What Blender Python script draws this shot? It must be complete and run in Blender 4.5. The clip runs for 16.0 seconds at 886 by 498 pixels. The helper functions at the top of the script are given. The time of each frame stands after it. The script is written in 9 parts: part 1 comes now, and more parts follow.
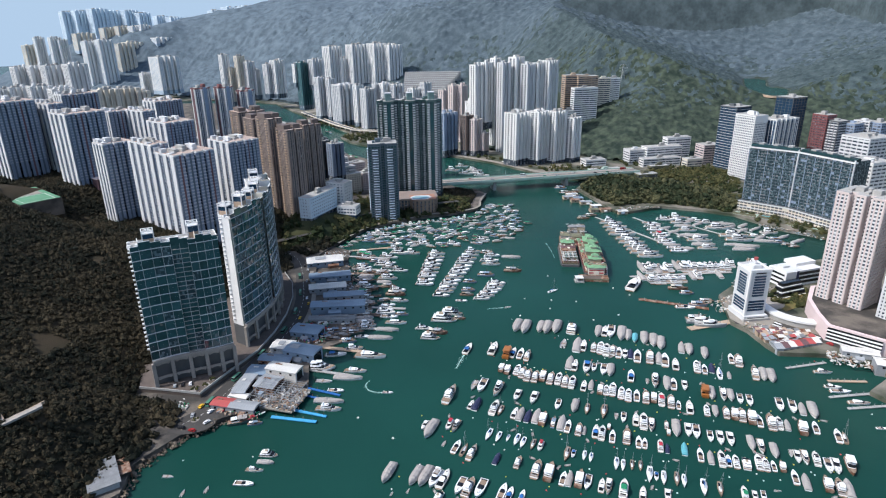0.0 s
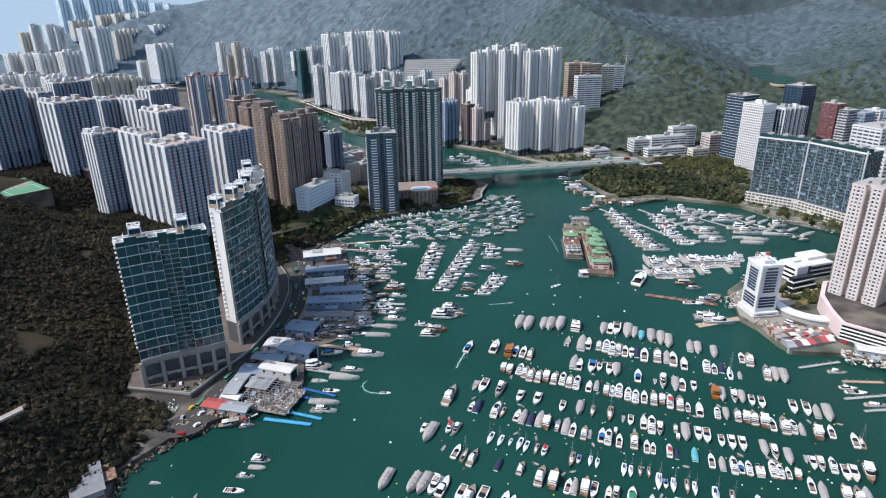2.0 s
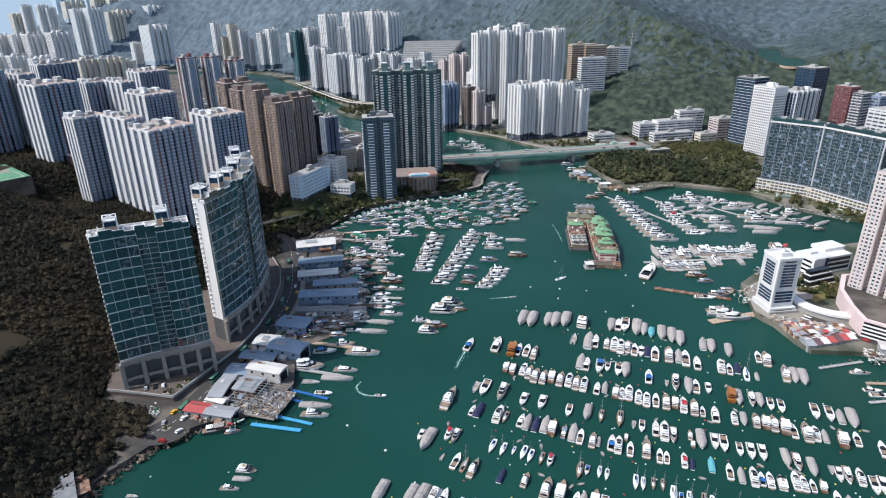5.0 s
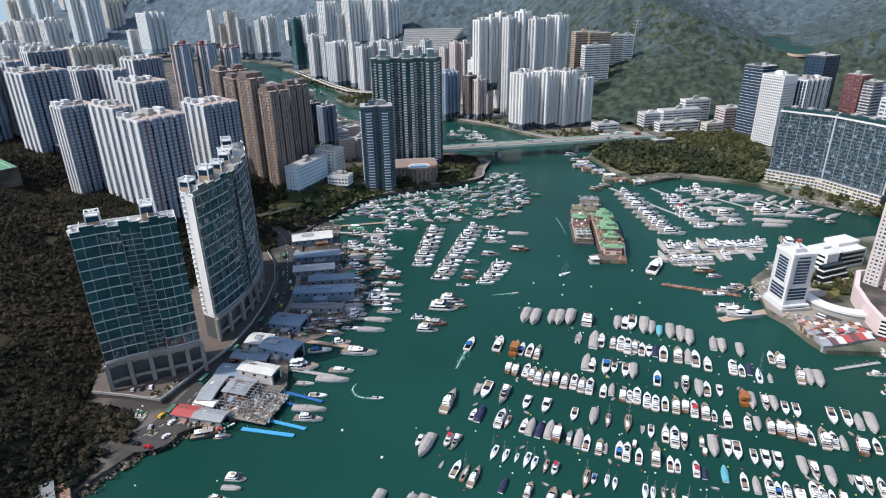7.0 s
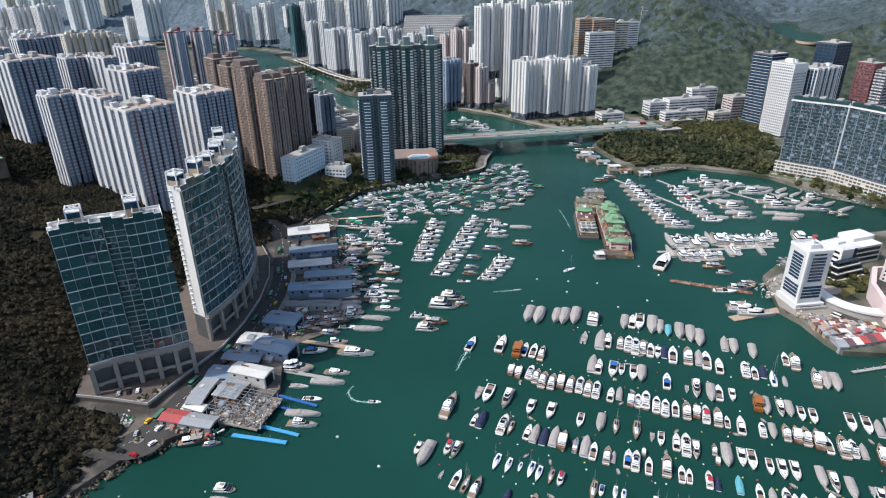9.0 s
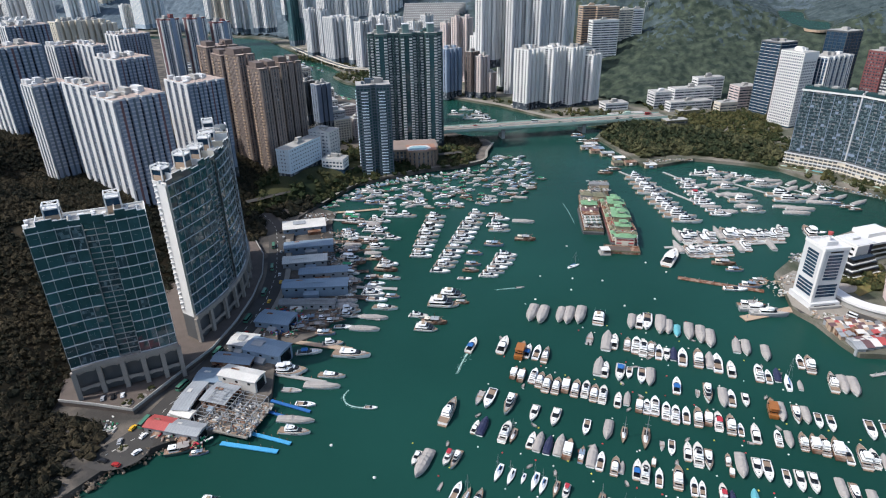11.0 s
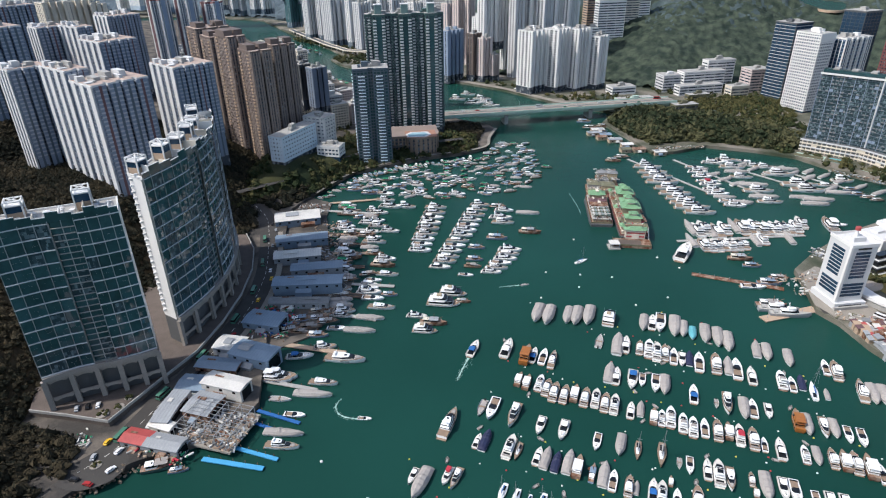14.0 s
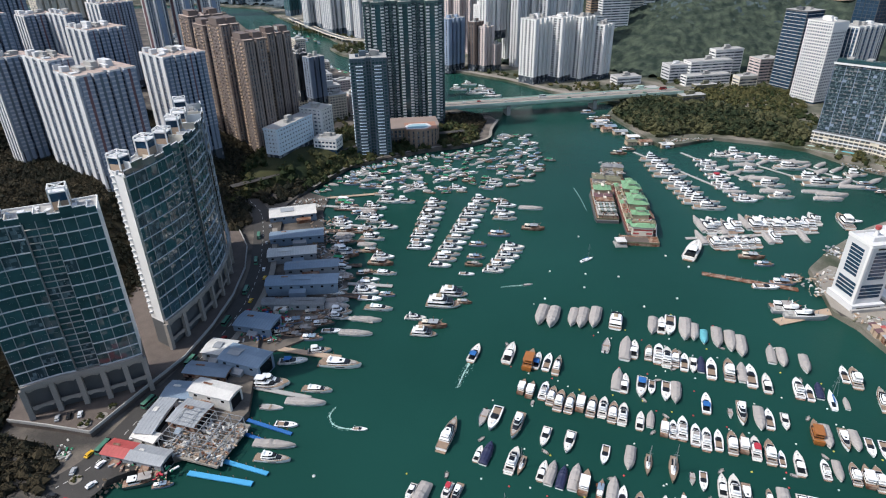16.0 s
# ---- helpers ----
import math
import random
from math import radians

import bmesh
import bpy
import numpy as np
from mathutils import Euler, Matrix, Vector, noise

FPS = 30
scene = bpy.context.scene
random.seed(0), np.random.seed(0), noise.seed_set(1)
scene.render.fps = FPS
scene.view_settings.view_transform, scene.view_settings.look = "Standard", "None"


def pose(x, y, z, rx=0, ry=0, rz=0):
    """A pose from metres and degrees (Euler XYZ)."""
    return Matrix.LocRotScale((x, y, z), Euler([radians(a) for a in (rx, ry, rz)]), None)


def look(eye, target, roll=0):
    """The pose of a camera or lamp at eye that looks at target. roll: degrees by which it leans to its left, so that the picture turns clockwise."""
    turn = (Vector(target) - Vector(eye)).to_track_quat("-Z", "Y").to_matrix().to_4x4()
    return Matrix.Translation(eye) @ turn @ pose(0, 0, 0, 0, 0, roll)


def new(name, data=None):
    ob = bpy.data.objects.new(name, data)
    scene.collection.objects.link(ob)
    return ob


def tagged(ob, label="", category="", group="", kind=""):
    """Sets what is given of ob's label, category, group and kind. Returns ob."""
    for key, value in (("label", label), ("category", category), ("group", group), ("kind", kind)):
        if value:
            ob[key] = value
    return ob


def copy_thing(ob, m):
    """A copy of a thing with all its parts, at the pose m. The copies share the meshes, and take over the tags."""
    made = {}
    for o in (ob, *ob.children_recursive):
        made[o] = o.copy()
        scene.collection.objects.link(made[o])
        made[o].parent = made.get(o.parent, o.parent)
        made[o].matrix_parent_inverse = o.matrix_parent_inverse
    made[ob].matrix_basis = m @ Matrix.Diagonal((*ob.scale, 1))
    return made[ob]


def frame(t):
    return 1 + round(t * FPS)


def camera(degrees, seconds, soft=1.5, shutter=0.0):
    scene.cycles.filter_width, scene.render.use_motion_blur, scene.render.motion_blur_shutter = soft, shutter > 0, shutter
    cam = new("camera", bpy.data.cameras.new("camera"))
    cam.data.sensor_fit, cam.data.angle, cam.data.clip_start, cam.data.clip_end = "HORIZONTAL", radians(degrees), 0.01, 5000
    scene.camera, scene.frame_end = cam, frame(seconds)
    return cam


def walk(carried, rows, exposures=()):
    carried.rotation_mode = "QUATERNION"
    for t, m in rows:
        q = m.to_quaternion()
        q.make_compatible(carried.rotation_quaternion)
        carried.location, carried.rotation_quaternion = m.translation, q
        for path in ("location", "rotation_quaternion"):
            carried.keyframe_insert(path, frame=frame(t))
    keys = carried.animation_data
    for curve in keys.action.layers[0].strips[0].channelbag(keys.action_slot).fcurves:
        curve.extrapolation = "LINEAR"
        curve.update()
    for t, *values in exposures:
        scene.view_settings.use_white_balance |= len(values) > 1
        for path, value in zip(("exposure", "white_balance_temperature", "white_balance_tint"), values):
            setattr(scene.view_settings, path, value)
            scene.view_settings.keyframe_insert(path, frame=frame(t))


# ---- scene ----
cam = camera(72.0, 16.0, soft=1.12)
PATH = [
    (0, (-2.874, -16.365, 219.125), (-2.856, -14.489, 218.433), -0.9),
    (0.5, (-2.616, -12.585, 218.789), (-2.6, -10.711, 218.089), -0.9),
    (1, (-2.374, -8.574, 218.308), (-2.359, -6.703, 217.599), -0.9),
    (1.5, (-2.131, -4.488, 217.69), (-2.117, -2.621, 216.974), -0.9),
    (2, (-1.981, -0.271, 217.05), (-1.967, 1.593, 216.325), -0.9),
    (2.5, (-1.773, 3.708, 216.485), (-1.76, 5.569, 215.752), -0.9),
    (3, (-1.609, 7.733, 215.918), (-1.596, 9.591, 215.177), -0.9),
    (3.5, (-1.445, 11.71, 215.345), (-1.432, 13.565, 214.596), -0.9),
    (4, (-1.321, 15.904, 214.804), (-1.308, 17.755, 214.046), -0.9),
    (6.5, (-0.338, 36.462, 210.995), (-0.328, 38.297, 210.199), -0.9),
    (7, (-0.145, 40.554, 210.435), (-0.136, 42.385, 209.63), -0.9),
    (7.5, (0.063, 44.612, 209.898), (0.072, 46.439, 209.085), -0.9),
    (8, (0.242, 48.728, 209.304), (0.25, 50.551, 208.484), -0.9),
    (8.5, (0.442, 52.883, 208.636), (0.448, 54.703, 207.807), -0.9),
    (9, (0.495, 56.975, 208.074), (0.5, 58.791, 207.236), -0.9),
    (11.5, (1.479, 77.437, 204.45), (1.48, 79.235, 203.574), -0.9),
    (12, (1.744, 81.592, 203.762), (1.743, 83.386, 202.878), -0.9),
    (12.5, (1.773, 85.654, 203.092), (1.773, 87.445, 202.201), -0.9),
    (13, (1.968, 89.688, 202.456), (1.967, 91.475, 201.556), -0.9),
    (13.5, (2.208, 93.774, 201.781), (2.205, 95.557, 200.875), -1.0),
    (14, (2.447, 97.829, 201.191), (2.443, 99.607, 200.276), -1.0),
    (14.5, (2.583, 101.891, 200.541), (2.579, 103.666, 199.619), -1.0),
    (15, (2.63, 106.074, 199.8), (2.626, 107.845, 198.87), -1.0),
    (15.5, (2.87, 110.065, 199.229), (2.864, 111.832, 198.292), -1.0),
    (16, (3.161, 114.104, 198.793), (3.153, 115.867, 197.848), -1.0),
]
walk(cam, [(t, look(eye, target, roll)) for t, eye, target, roll in PATH], [(0, 0.26, 5880, 10), (16, 0.17, 6080, 10)])

# ---- light: hazy afternoon, sun high on the left ----
SUN_AZ, SUN_EL = radians(256.0), radians(51.0)
world = bpy.data.worlds.new("hazy_sky")
scene.world = world
world.use_nodes = True
wn = world.node_tree
sky = wn.nodes.new("ShaderNodeTexSky")
sky.sky_type = "NISHITA"
sky.sun_disc = False
sky.sun_elevation, sky.sun_rotation = SUN_EL, SUN_AZ
sky.air_density, sky.dust_density, sky.ozone_density = 1.3, 3.0, 1.5
wn.links.new(sky.outputs[0], wn.nodes["Background"].inputs[0])
wn.nodes["Background"].inputs[1].default_value = 0.135
sun_data = bpy.data.lights.new("sun", "SUN")
sun_data.energy, sun_data.angle, sun_data.color = 3.4, radians(0.6), (1.0, 0.93, 0.84)
sun = new("sun", sun_data)
to_sun = Vector((math.sin(SUN_AZ) * math.cos(SUN_EL), math.cos(SUN_AZ) * math.cos(SUN_EL), math.sin(SUN_EL)))
sun.matrix_world = look(to_sun * 900, (0, 0, 0))
scene.view_settings.exposure = 0.0

# ---- materials ----
def mat(name, col, rough=0.7, metal=0.0, vary=0.25, scale=0.2, fine=3.0, bump=0.0, spread=0.0, spec=0.5, deep=1.0):
    """A painted, mineral or leafy surface: large stains, fine grain, relief and a spread of tone between objects."""
    m = bpy.data.materials.new(name)
    m.use_nodes = True
    nt = m.node_tree
    b = nt.nodes["Principled BSDF"]
    b.inputs["Roughness"].default_value, b.inputs["Metallic"].default_value = rough, metal
    b.inputs["Specular IOR Level"].default_value = spec
    tc = nt.nodes.new("ShaderNodeTexCoord")
    n1, n2 = nt.nodes.new("ShaderNodeTexNoise"), nt.nodes.new("ShaderNodeTexNoise")
    n1.inputs["Scale"].default_value, n1.inputs["Detail"].default_value = scale, 4
    n2.inputs["Scale"].default_value, n2.inputs["Detail"].default_value = fine, 3
    for n in (n1, n2):
        nt.links.new(tc.outputs["Object"], n.inputs["Vector"])
    add = nt.nodes.new("ShaderNodeMath")
    add.operation = "ADD"
    nt.links.new(n1.outputs["Fac"], add.inputs[0])
    nt.links.new(n2.outputs["Fac"], add.inputs[1])
    last = add.outputs[0]
    if spread:
        info = nt.nodes.new("ShaderNodeObjectInfo")
        mul = nt.nodes.new("ShaderNodeMath")
        mul.operation = "MULTIPLY_ADD"
        mul.inputs[1].default_value = spread
        nt.links.new(info.outputs["Random"], mul.inputs[0])
        nt.links.new(last, mul.inputs[2])
        last = mul.outputs[0]
    rng = nt.nodes.new("ShaderNodeMapRange")
    rng.inputs["From Min"].default_value, rng.inputs["From Max"].default_value = 0.6, 1.4 + spread
    rng.inputs["To Min"].default_value, rng.inputs["To Max"].default_value = 1 - vary, 1 + vary
    nt.links.new(last, rng.inputs["Value"])
    mixer = nt.nodes.new("ShaderNodeVectorMath")
    mixer.operation = "SCALE"
    mixer.inputs[0].default_value = col
    nt.links.new(rng.outputs[0], mixer.inputs["Scale"])
    nt.links.new(mixer.outputs[0], b.inputs["Base Color"])
    if bump:
        bp = nt.nodes.new("ShaderNodeBump")
        bp.inputs["Strength"].default_value, bp.inputs["Distance"].default_value = bump, deep
        nt.links.new(n2.outputs["Fac"], bp.inputs["Height"])
        nt.links.new(bp.outputs[0], b.inputs["Normal"])
    return m


def two_tone(name, col_a, col_b, scale, rough=0.85, fine=2.0, bump=0.3, lo=0.4, hi=0.6, islands=False, deep=1.0):
    """Patches of two colours, as of leaves, soil or weathered concrete."""
    m = mat(name, (1, 1, 1), rough, 0, 0.3, scale, fine, bump, spec=0.2, deep=deep)
    nt = m.node_tree
    noise_a = nt.nodes.new("ShaderNodeTexNoise")
    noise_a.inputs["Scale"].default_value, noise_a.inputs["Detail"].default_value = scale, 6
    nt.links.new(nt.nodes["Texture Coordinate"].outputs["Object"], noise_a.inputs["Vector"])
    ramp = nt.nodes.new("ShaderNodeValToRGB")
    ramp.color_ramp.elements[0].position, ramp.color_ramp.elements[0].color = lo, (*col_a, 1)
    ramp.color_ramp.elements[1].position, ramp.color_ramp.elements[1].color = hi, (*col_b, 1)
    fac = noise_a.outputs["Fac"]
    if islands:
        geo = nt.nodes.new("ShaderNodeNewGeometry")
        mix = nt.nodes.new("ShaderNodeMath")
        mix.operation = "MULTIPLY_ADD"
        mix.inputs[1].default_value, mix.inputs[2].default_value = 0.35, -0.17
        nt.links.new(geo.outputs["Random Per Island"], mix.inputs[0])
        plus = nt.nodes.new("ShaderNodeMath")
        plus.operation = "ADD"
        nt.links.new(mix.outputs[0], plus.inputs[0])
        nt.links.new(fac, plus.inputs[1])
        fac = plus.outputs[0]
    nt.links.new(fac, ramp.inputs[0])
    scale_node = [n for n in nt.nodes if n.type == "VECT_MATH"][0]
    nt.links.new(ramp.outputs[0], scale_node.inputs[0])
    return m


def water_mat():
    m = bpy.data.materials.new("harbour_water")
    m.use_nodes = True
    nt = m.node_tree
    b = nt.nodes["Principled BSDF"]
    b.inputs["Roughness"].default_value, b.inputs["IOR"].default_value = 0.27, 1.33
    b.inputs["Specular IOR Level"].default_value = 0.18
    tc = nt.nodes.new("ShaderNodeTexCoord")
    big = nt.nodes.new("ShaderNodeTexNoise")
    big.inputs["Scale"].default_value, big.inputs["Detail"].default_value = 0.006, 5
    ramp = nt.nodes.new("ShaderNodeValToRGB")
    ramp.color_ramp.elements[0].position, ramp.color_ramp.elements[0].color = 0.35, (0.0085, 0.044, 0.034, 1)
    ramp.color_ramp.elements[1].position, ramp.color_ramp.elements[1].color = 0.7, (0.012, 0.058, 0.0455, 1)
    small, wide = nt.nodes.new("ShaderNodeTexNoise"), nt.nodes.new("ShaderNodeTexNoise")
    small.inputs["Scale"].default_value, small.inputs["Detail"].default_value = 0.9, 4
    wide.inputs["Scale"].default_value, wide.inputs["Detail"].default_value = 0.12, 3
    bump_a, bump_b = nt.nodes.new("ShaderNodeBump"), nt.nodes.new("ShaderNodeBump")
    bump_a.inputs["Strength"].default_value, bump_a.inputs["Distance"].default_value = 0.25, 0.3
    bump_b.inputs["Strength"].default_value, bump_b.inputs["Distance"].default_value = 0.12, 1.0
    for n in (big, small, wide):
        nt.links.new(tc.outputs["Object"], n.inputs["Vector"])
    nt.links.new(big.outputs["Fac"], ramp.inputs[0])
    nt.links.new(ramp.outputs[0], b.inputs["Base Color"])
    nt.links.new(small.outputs["Fac"], bump_a.inputs["Height"])
    nt.links.new(wide.outputs["Fac"], bump_b.inputs["Height"])
    nt.links.new(bump_a.outputs[0], bump_b.inputs["Normal"])
    nt.links.new(bump_b.outputs[0], b.inputs["Normal"])
    return m


def window_mat(name, dark, pale, share=0.25, rough=0.2, room=(2.3, 2.3, 2.9)):
    """Window glass room by room: most panes dark, some with pale curtains or blinds behind them."""
    m = bpy.data.materials.new(name)
    m.use_nodes = True
    nt = m.node_tree
    b = nt.nodes["Principled BSDF"]
    b.inputs["Roughness"].default_value = rough
    tc = nt.nodes.new("ShaderNodeTexCoord")
    info = nt.nodes.new("ShaderNodeObjectInfo")
    shift = nt.nodes.new("ShaderNodeVectorMath")
    shift.operation = "MULTIPLY_ADD"
    shift.inputs[1].default_value, shift.inputs[2].default_value = tuple(1 / q for q in room), (0.37, 0.37, 0.1)
    cell = nt.nodes.new("ShaderNodeVectorMath")
    cell.operation = "FLOOR"
    dice = nt.nodes.new("ShaderNodeTexWhiteNoise")
    dice.noise_dimensions = "4D"
    ramp = nt.nodes.new("ShaderNodeValToRGB")
    ramp.color_ramp.elements[0].position, ramp.color_ramp.elements[0].color = 1 - share, (*dark, 1)
    ramp.color_ramp.elements[1].position, ramp.color_ramp.elements[1].color = 1.0, (*pale, 1)
    nt.links.new(tc.outputs["Object"], shift.inputs[0])
    nt.links.new(shift.outputs[0], cell.inputs[0])
    nt.links.new(cell.outputs[0], dice.inputs["Vector"])
    nt.links.new(info.outputs["Random"], dice.inputs["W"])
    nt.links.new(dice.outputs["Value"], ramp.inputs[0])
    nt.links.new(ramp.outputs[0], b.inputs["Base Color"])
    return m


def glow(name, col, strength=1.0):
    m = bpy.data.materials.new(name)
    m.use_nodes = True
    b = m.node_tree.nodes["Principled BSDF"]
    b.inputs["Base Color"].default_value = (0, 0, 0, 1)
    b.inputs["Emission Color"].default_value, b.inputs["Emission Strength"].default_value = (*col, 1), strength
    return m


WATER = water_mat()
WHITE = mat("white_paint", (0.74, 0.73, 0.71), 0.5, vary=0.1, scale=0.05)
GEL = mat("white_gelcoat", (0.82, 0.82, 0.81), 0.3, vary=0.1, scale=0.3, spread=0.15)
STONE = mat("weathered_stone_arcade", (0.3, 0.27, 0.24), 0.85, vary=0.25, scale=0.1)
CREAM = mat("cream_stucco", (0.66, 0.6, 0.5), 0.8, vary=0.12, scale=0.04)
PALE = mat("pale_grey_tiles", (0.6, 0.6, 0.6), 0.7, vary=0.12, scale=0.04)
GREY = mat("grey_concrete", (0.36, 0.35, 0.33), 0.85, vary=0.25, scale=0.08)
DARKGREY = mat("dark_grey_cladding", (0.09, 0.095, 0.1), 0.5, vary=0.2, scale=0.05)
PINK = mat("pale_pink_tiles", (0.6, 0.51, 0.48), 0.75, vary=0.1, scale=0.04)
ROSE = mat("rose_stucco", (0.66, 0.53, 0.52), 0.8, vary=0.12, scale=0.05)
BROWN = mat("brown_tiles", (0.14, 0.108, 0.095), 0.7, vary=0.2, scale=0.05)
# Estate walls and balconies on the shaded side, shade put into their colour
SHADEBLUE = mat("shaded_blue_grey_tiles", (0.19, 0.23, 0.3), 0.7, vary=0.2, scale=0.05)
BANDGREY = mat("shaded_balcony_fronts", (0.36, 0.38, 0.43), 0.75, vary=0.15, scale=0.08)
ROOFTILE = mat("sun_bleached_roof_tiles", (0.4, 0.31, 0.26), 0.85, vary=0.3, scale=0.15)
UMBER = mat("light_brown_tiles", (0.27, 0.215, 0.185), 0.7, vary=0.2, scale=0.05)
SANDSTONE = mat("brown_sandstone", (0.26, 0.19, 0.14), 0.8, vary=0.25, scale=0.08)
TERRACOTTA = mat("terracotta_paving", (0.36, 0.19, 0.13), 0.8, vary=0.25, scale=0.15)
POOLTILE = mat("pale_pool_water", (0.36, 0.55, 0.62), 0.1, vary=0.1, scale=0.2)
TAN = mat("tan_tiles", (0.42, 0.31, 0.22), 0.75, vary=0.2, scale=0.05)
REDWALL = mat("dark_red_cladding", (0.2, 0.07, 0.07), 0.6, vary=0.15, scale=0.05)
SLATE = mat("dark_slate_blue_cladding", (0.07, 0.1, 0.13), 0.5, vary=0.2, scale=0.05)
# Haze in the colour on far towers; plain pale paint on school and balconies
HAZEWALL = mat("haze_blue_grey_tiles", (0.66, 0.75, 0.82), 0.8, vary=0.1, scale=0.03)
BLUEWALL = mat("slate_blue_tiles", (0.24, 0.3, 0.4), 0.7, vary=0.2, scale=0.05)
GREENTILE = mat("dark_green_tiles", (0.06, 0.11, 0.105), 0.5, vary=0.2, scale=0.05)
JADEWALL = mat("grey_green_glazing", (0.16, 0.24, 0.23), 0.35, vary=0.25, scale=0.1)
TEALWALL = mat("teal_cladding", (0.05, 0.13, 0.14), 0.4, vary=0.2, scale=0.05)
GLASS = window_mat("dark_window_glass", (0.05, 0.062, 0.08), (0.32, 0.33, 0.34), 0.35)
SLABGLASS = window_mat("blue_grey_slab_glass", (0.032, 0.055, 0.066), (0.17, 0.23, 0.25), 0.45, 0.15, (1.1, 1.1, 1.65))
# Window colours of far towers, lifted and blued for haze
PALEGLASS = mat("haze_blue_windows", (0.38, 0.46, 0.54), 0.4, vary=0.3, scale=0.1, fine=0.6)
FARGLASS = window_mat("haze_lifted_windows", (0.09, 0.125, 0.16), (0.34, 0.36, 0.38), 0.3, 0.3, (3.0, 3.0, 6.0))
BLUEGLASS = mat("blue_tinted_glass", (0.02, 0.05, 0.09), 0.08, vary=0.4, scale=0.1, fine=0.6)
TEALGLASS = mat("teal_curtain_glass", (0.03, 0.075, 0.084), 0.04, vary=0.6, scale=0.1, fine=0.35, spread=1.0, spec=1.0)
ASPHALT = mat("asphalt", (0.05, 0.046, 0.042), 0.9, vary=0.25, scale=0.1, bump=0.1)
PAVING = mat("concrete_paving", (0.26, 0.235, 0.2), 0.9, vary=0.3, scale=0.08, bump=0.1)
QUAY = two_tone("stained_quay_concrete", (0.06, 0.055, 0.05), (0.14, 0.12, 0.1), 0.06, bump=0.15)
STREETS = two_tone("dusty_streets", (0.06, 0.07, 0.045), (0.2, 0.18, 0.15), 0.025, bump=0.15)
LINE = mat("road_paint", (0.6, 0.6, 0.55), 0.8, vary=0.2)
SOIL = two_tone("dry_soil", (0.05, 0.038, 0.022), (0.025, 0.022, 0.012), 0.05)
ROCK = two_tone("shore_rock", (0.11, 0.085, 0.06), (0.26, 0.21, 0.16), 0.3)
PONTOON = mat("bright_blue_float_plastic", (0.07, 0.33, 0.58), 0.5, vary=0.15)
TERRACE = mat("brick_red_terrace_tiles", (0.105, 0.083, 0.07), 0.85, vary=0.3, scale=0.2, fine=2)
FOREST = two_tone("forest_floor", (0.02, 0.03, 0.012), (0.05, 0.05, 0.02), 0.02)
LEAF = two_tone("dark_evergreen_leaves", (0.022, 0.034, 0.011), (0.075, 0.07, 0.026), 0.012, 0.8, 1.2, 0.6, islands=True)
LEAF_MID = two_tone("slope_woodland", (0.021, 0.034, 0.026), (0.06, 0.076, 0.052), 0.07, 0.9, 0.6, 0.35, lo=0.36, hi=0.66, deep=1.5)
# Upper, distant and remote woodland colours turn paler and bluer to hold haze.
LEAF_HAZED = two_tone("hazed_upper_woodland", (0.036, 0.055, 0.06), (0.068, 0.09, 0.092), 0.06, 0.9, 0.5, 0.3, lo=0.34, hi=0.68, deep=1.5)
# Ground sheets darkened for shade between crowns; the mountain one also blued for haze
UNDER = two_tone("hazed_shaded_undergrowth", (0.044, 0.062, 0.068), (0.06, 0.08, 0.086), 0.03, 0.9, 0.11, 0.6, deep=2.0)
SLOPE = two_tone("shaded_slope_undergrowth", (0.028, 0.04, 0.032), (0.045, 0.06, 0.047), 0.03, 0.9, 0.12, 0.6, deep=2.0)
LEAF_FAR = two_tone("hazed_distant_woodland", (0.058, 0.082, 0.098), (0.084, 0.11, 0.128), 0.05, 0.9, 0.4, 0.25, lo=0.34, hi=0.68, deep=1.5)
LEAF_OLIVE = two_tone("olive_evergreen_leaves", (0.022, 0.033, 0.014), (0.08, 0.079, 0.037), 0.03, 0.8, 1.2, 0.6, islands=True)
LEAF_REMOTE = two_tone("hazed_remote_woodland", (0.085, 0.115, 0.14), (0.115, 0.148, 0.175), 0.04, 0.9, 0.4, 0.2, lo=0.34, hi=0.68, deep=1.5)
SCRUB = two_tone("dark_dry_scrub", (0.013, 0.015, 0.009), (0.046, 0.037, 0.021), 0.022, 0.9, 1.2, 0.6, islands=True)
COVER = mat("grey_canvas_boat_cover", (0.33, 0.305, 0.285), 0.85, vary=0.15, scale=0.4, fine=2, bump=0.2, spread=0.5)
BLUECANVAS = mat("blue_canvas", (0.02, 0.12, 0.36), 0.8, spread=0.3)
NAVY = mat("navy_canvas", (0.015, 0.02, 0.06), 0.7)
REDCANVAS = mat("red_canvas", (0.42, 0.03, 0.05), 0.8)
TURQ = mat("turquoise_canvas", (0.11, 0.35, 0.4), 0.8)
GREENCANVAS = mat("green_canvas", (0.02, 0.22, 0.1), 0.8)
BUFF = mat("buff_deck_paint", (0.6, 0.57, 0.52), 0.7, vary=0.2, scale=0.6, spread=0.3)
TEAK = mat("teak", (0.25, 0.18, 0.125), 0.6, vary=0.25, scale=1.0)
VARNISH = mat("varnished_wood", (0.32, 0.12, 0.03), 0.35, vary=0.25, scale=1.0)
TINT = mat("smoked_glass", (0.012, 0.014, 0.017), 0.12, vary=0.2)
STEEL = mat("galvanised_steel", (0.42, 0.43, 0.44), 0.45, 0.6, vary=0.2)
TYRE = mat("black_rubber", (0.015, 0.015, 0.015), 0.9)
BUOY_WHITE = mat("white_float", (0.75, 0.75, 0.7), 0.5, spread=0.4)
BUOY_RED = mat("red_float", (0.5, 0.05, 0.05), 0.5)
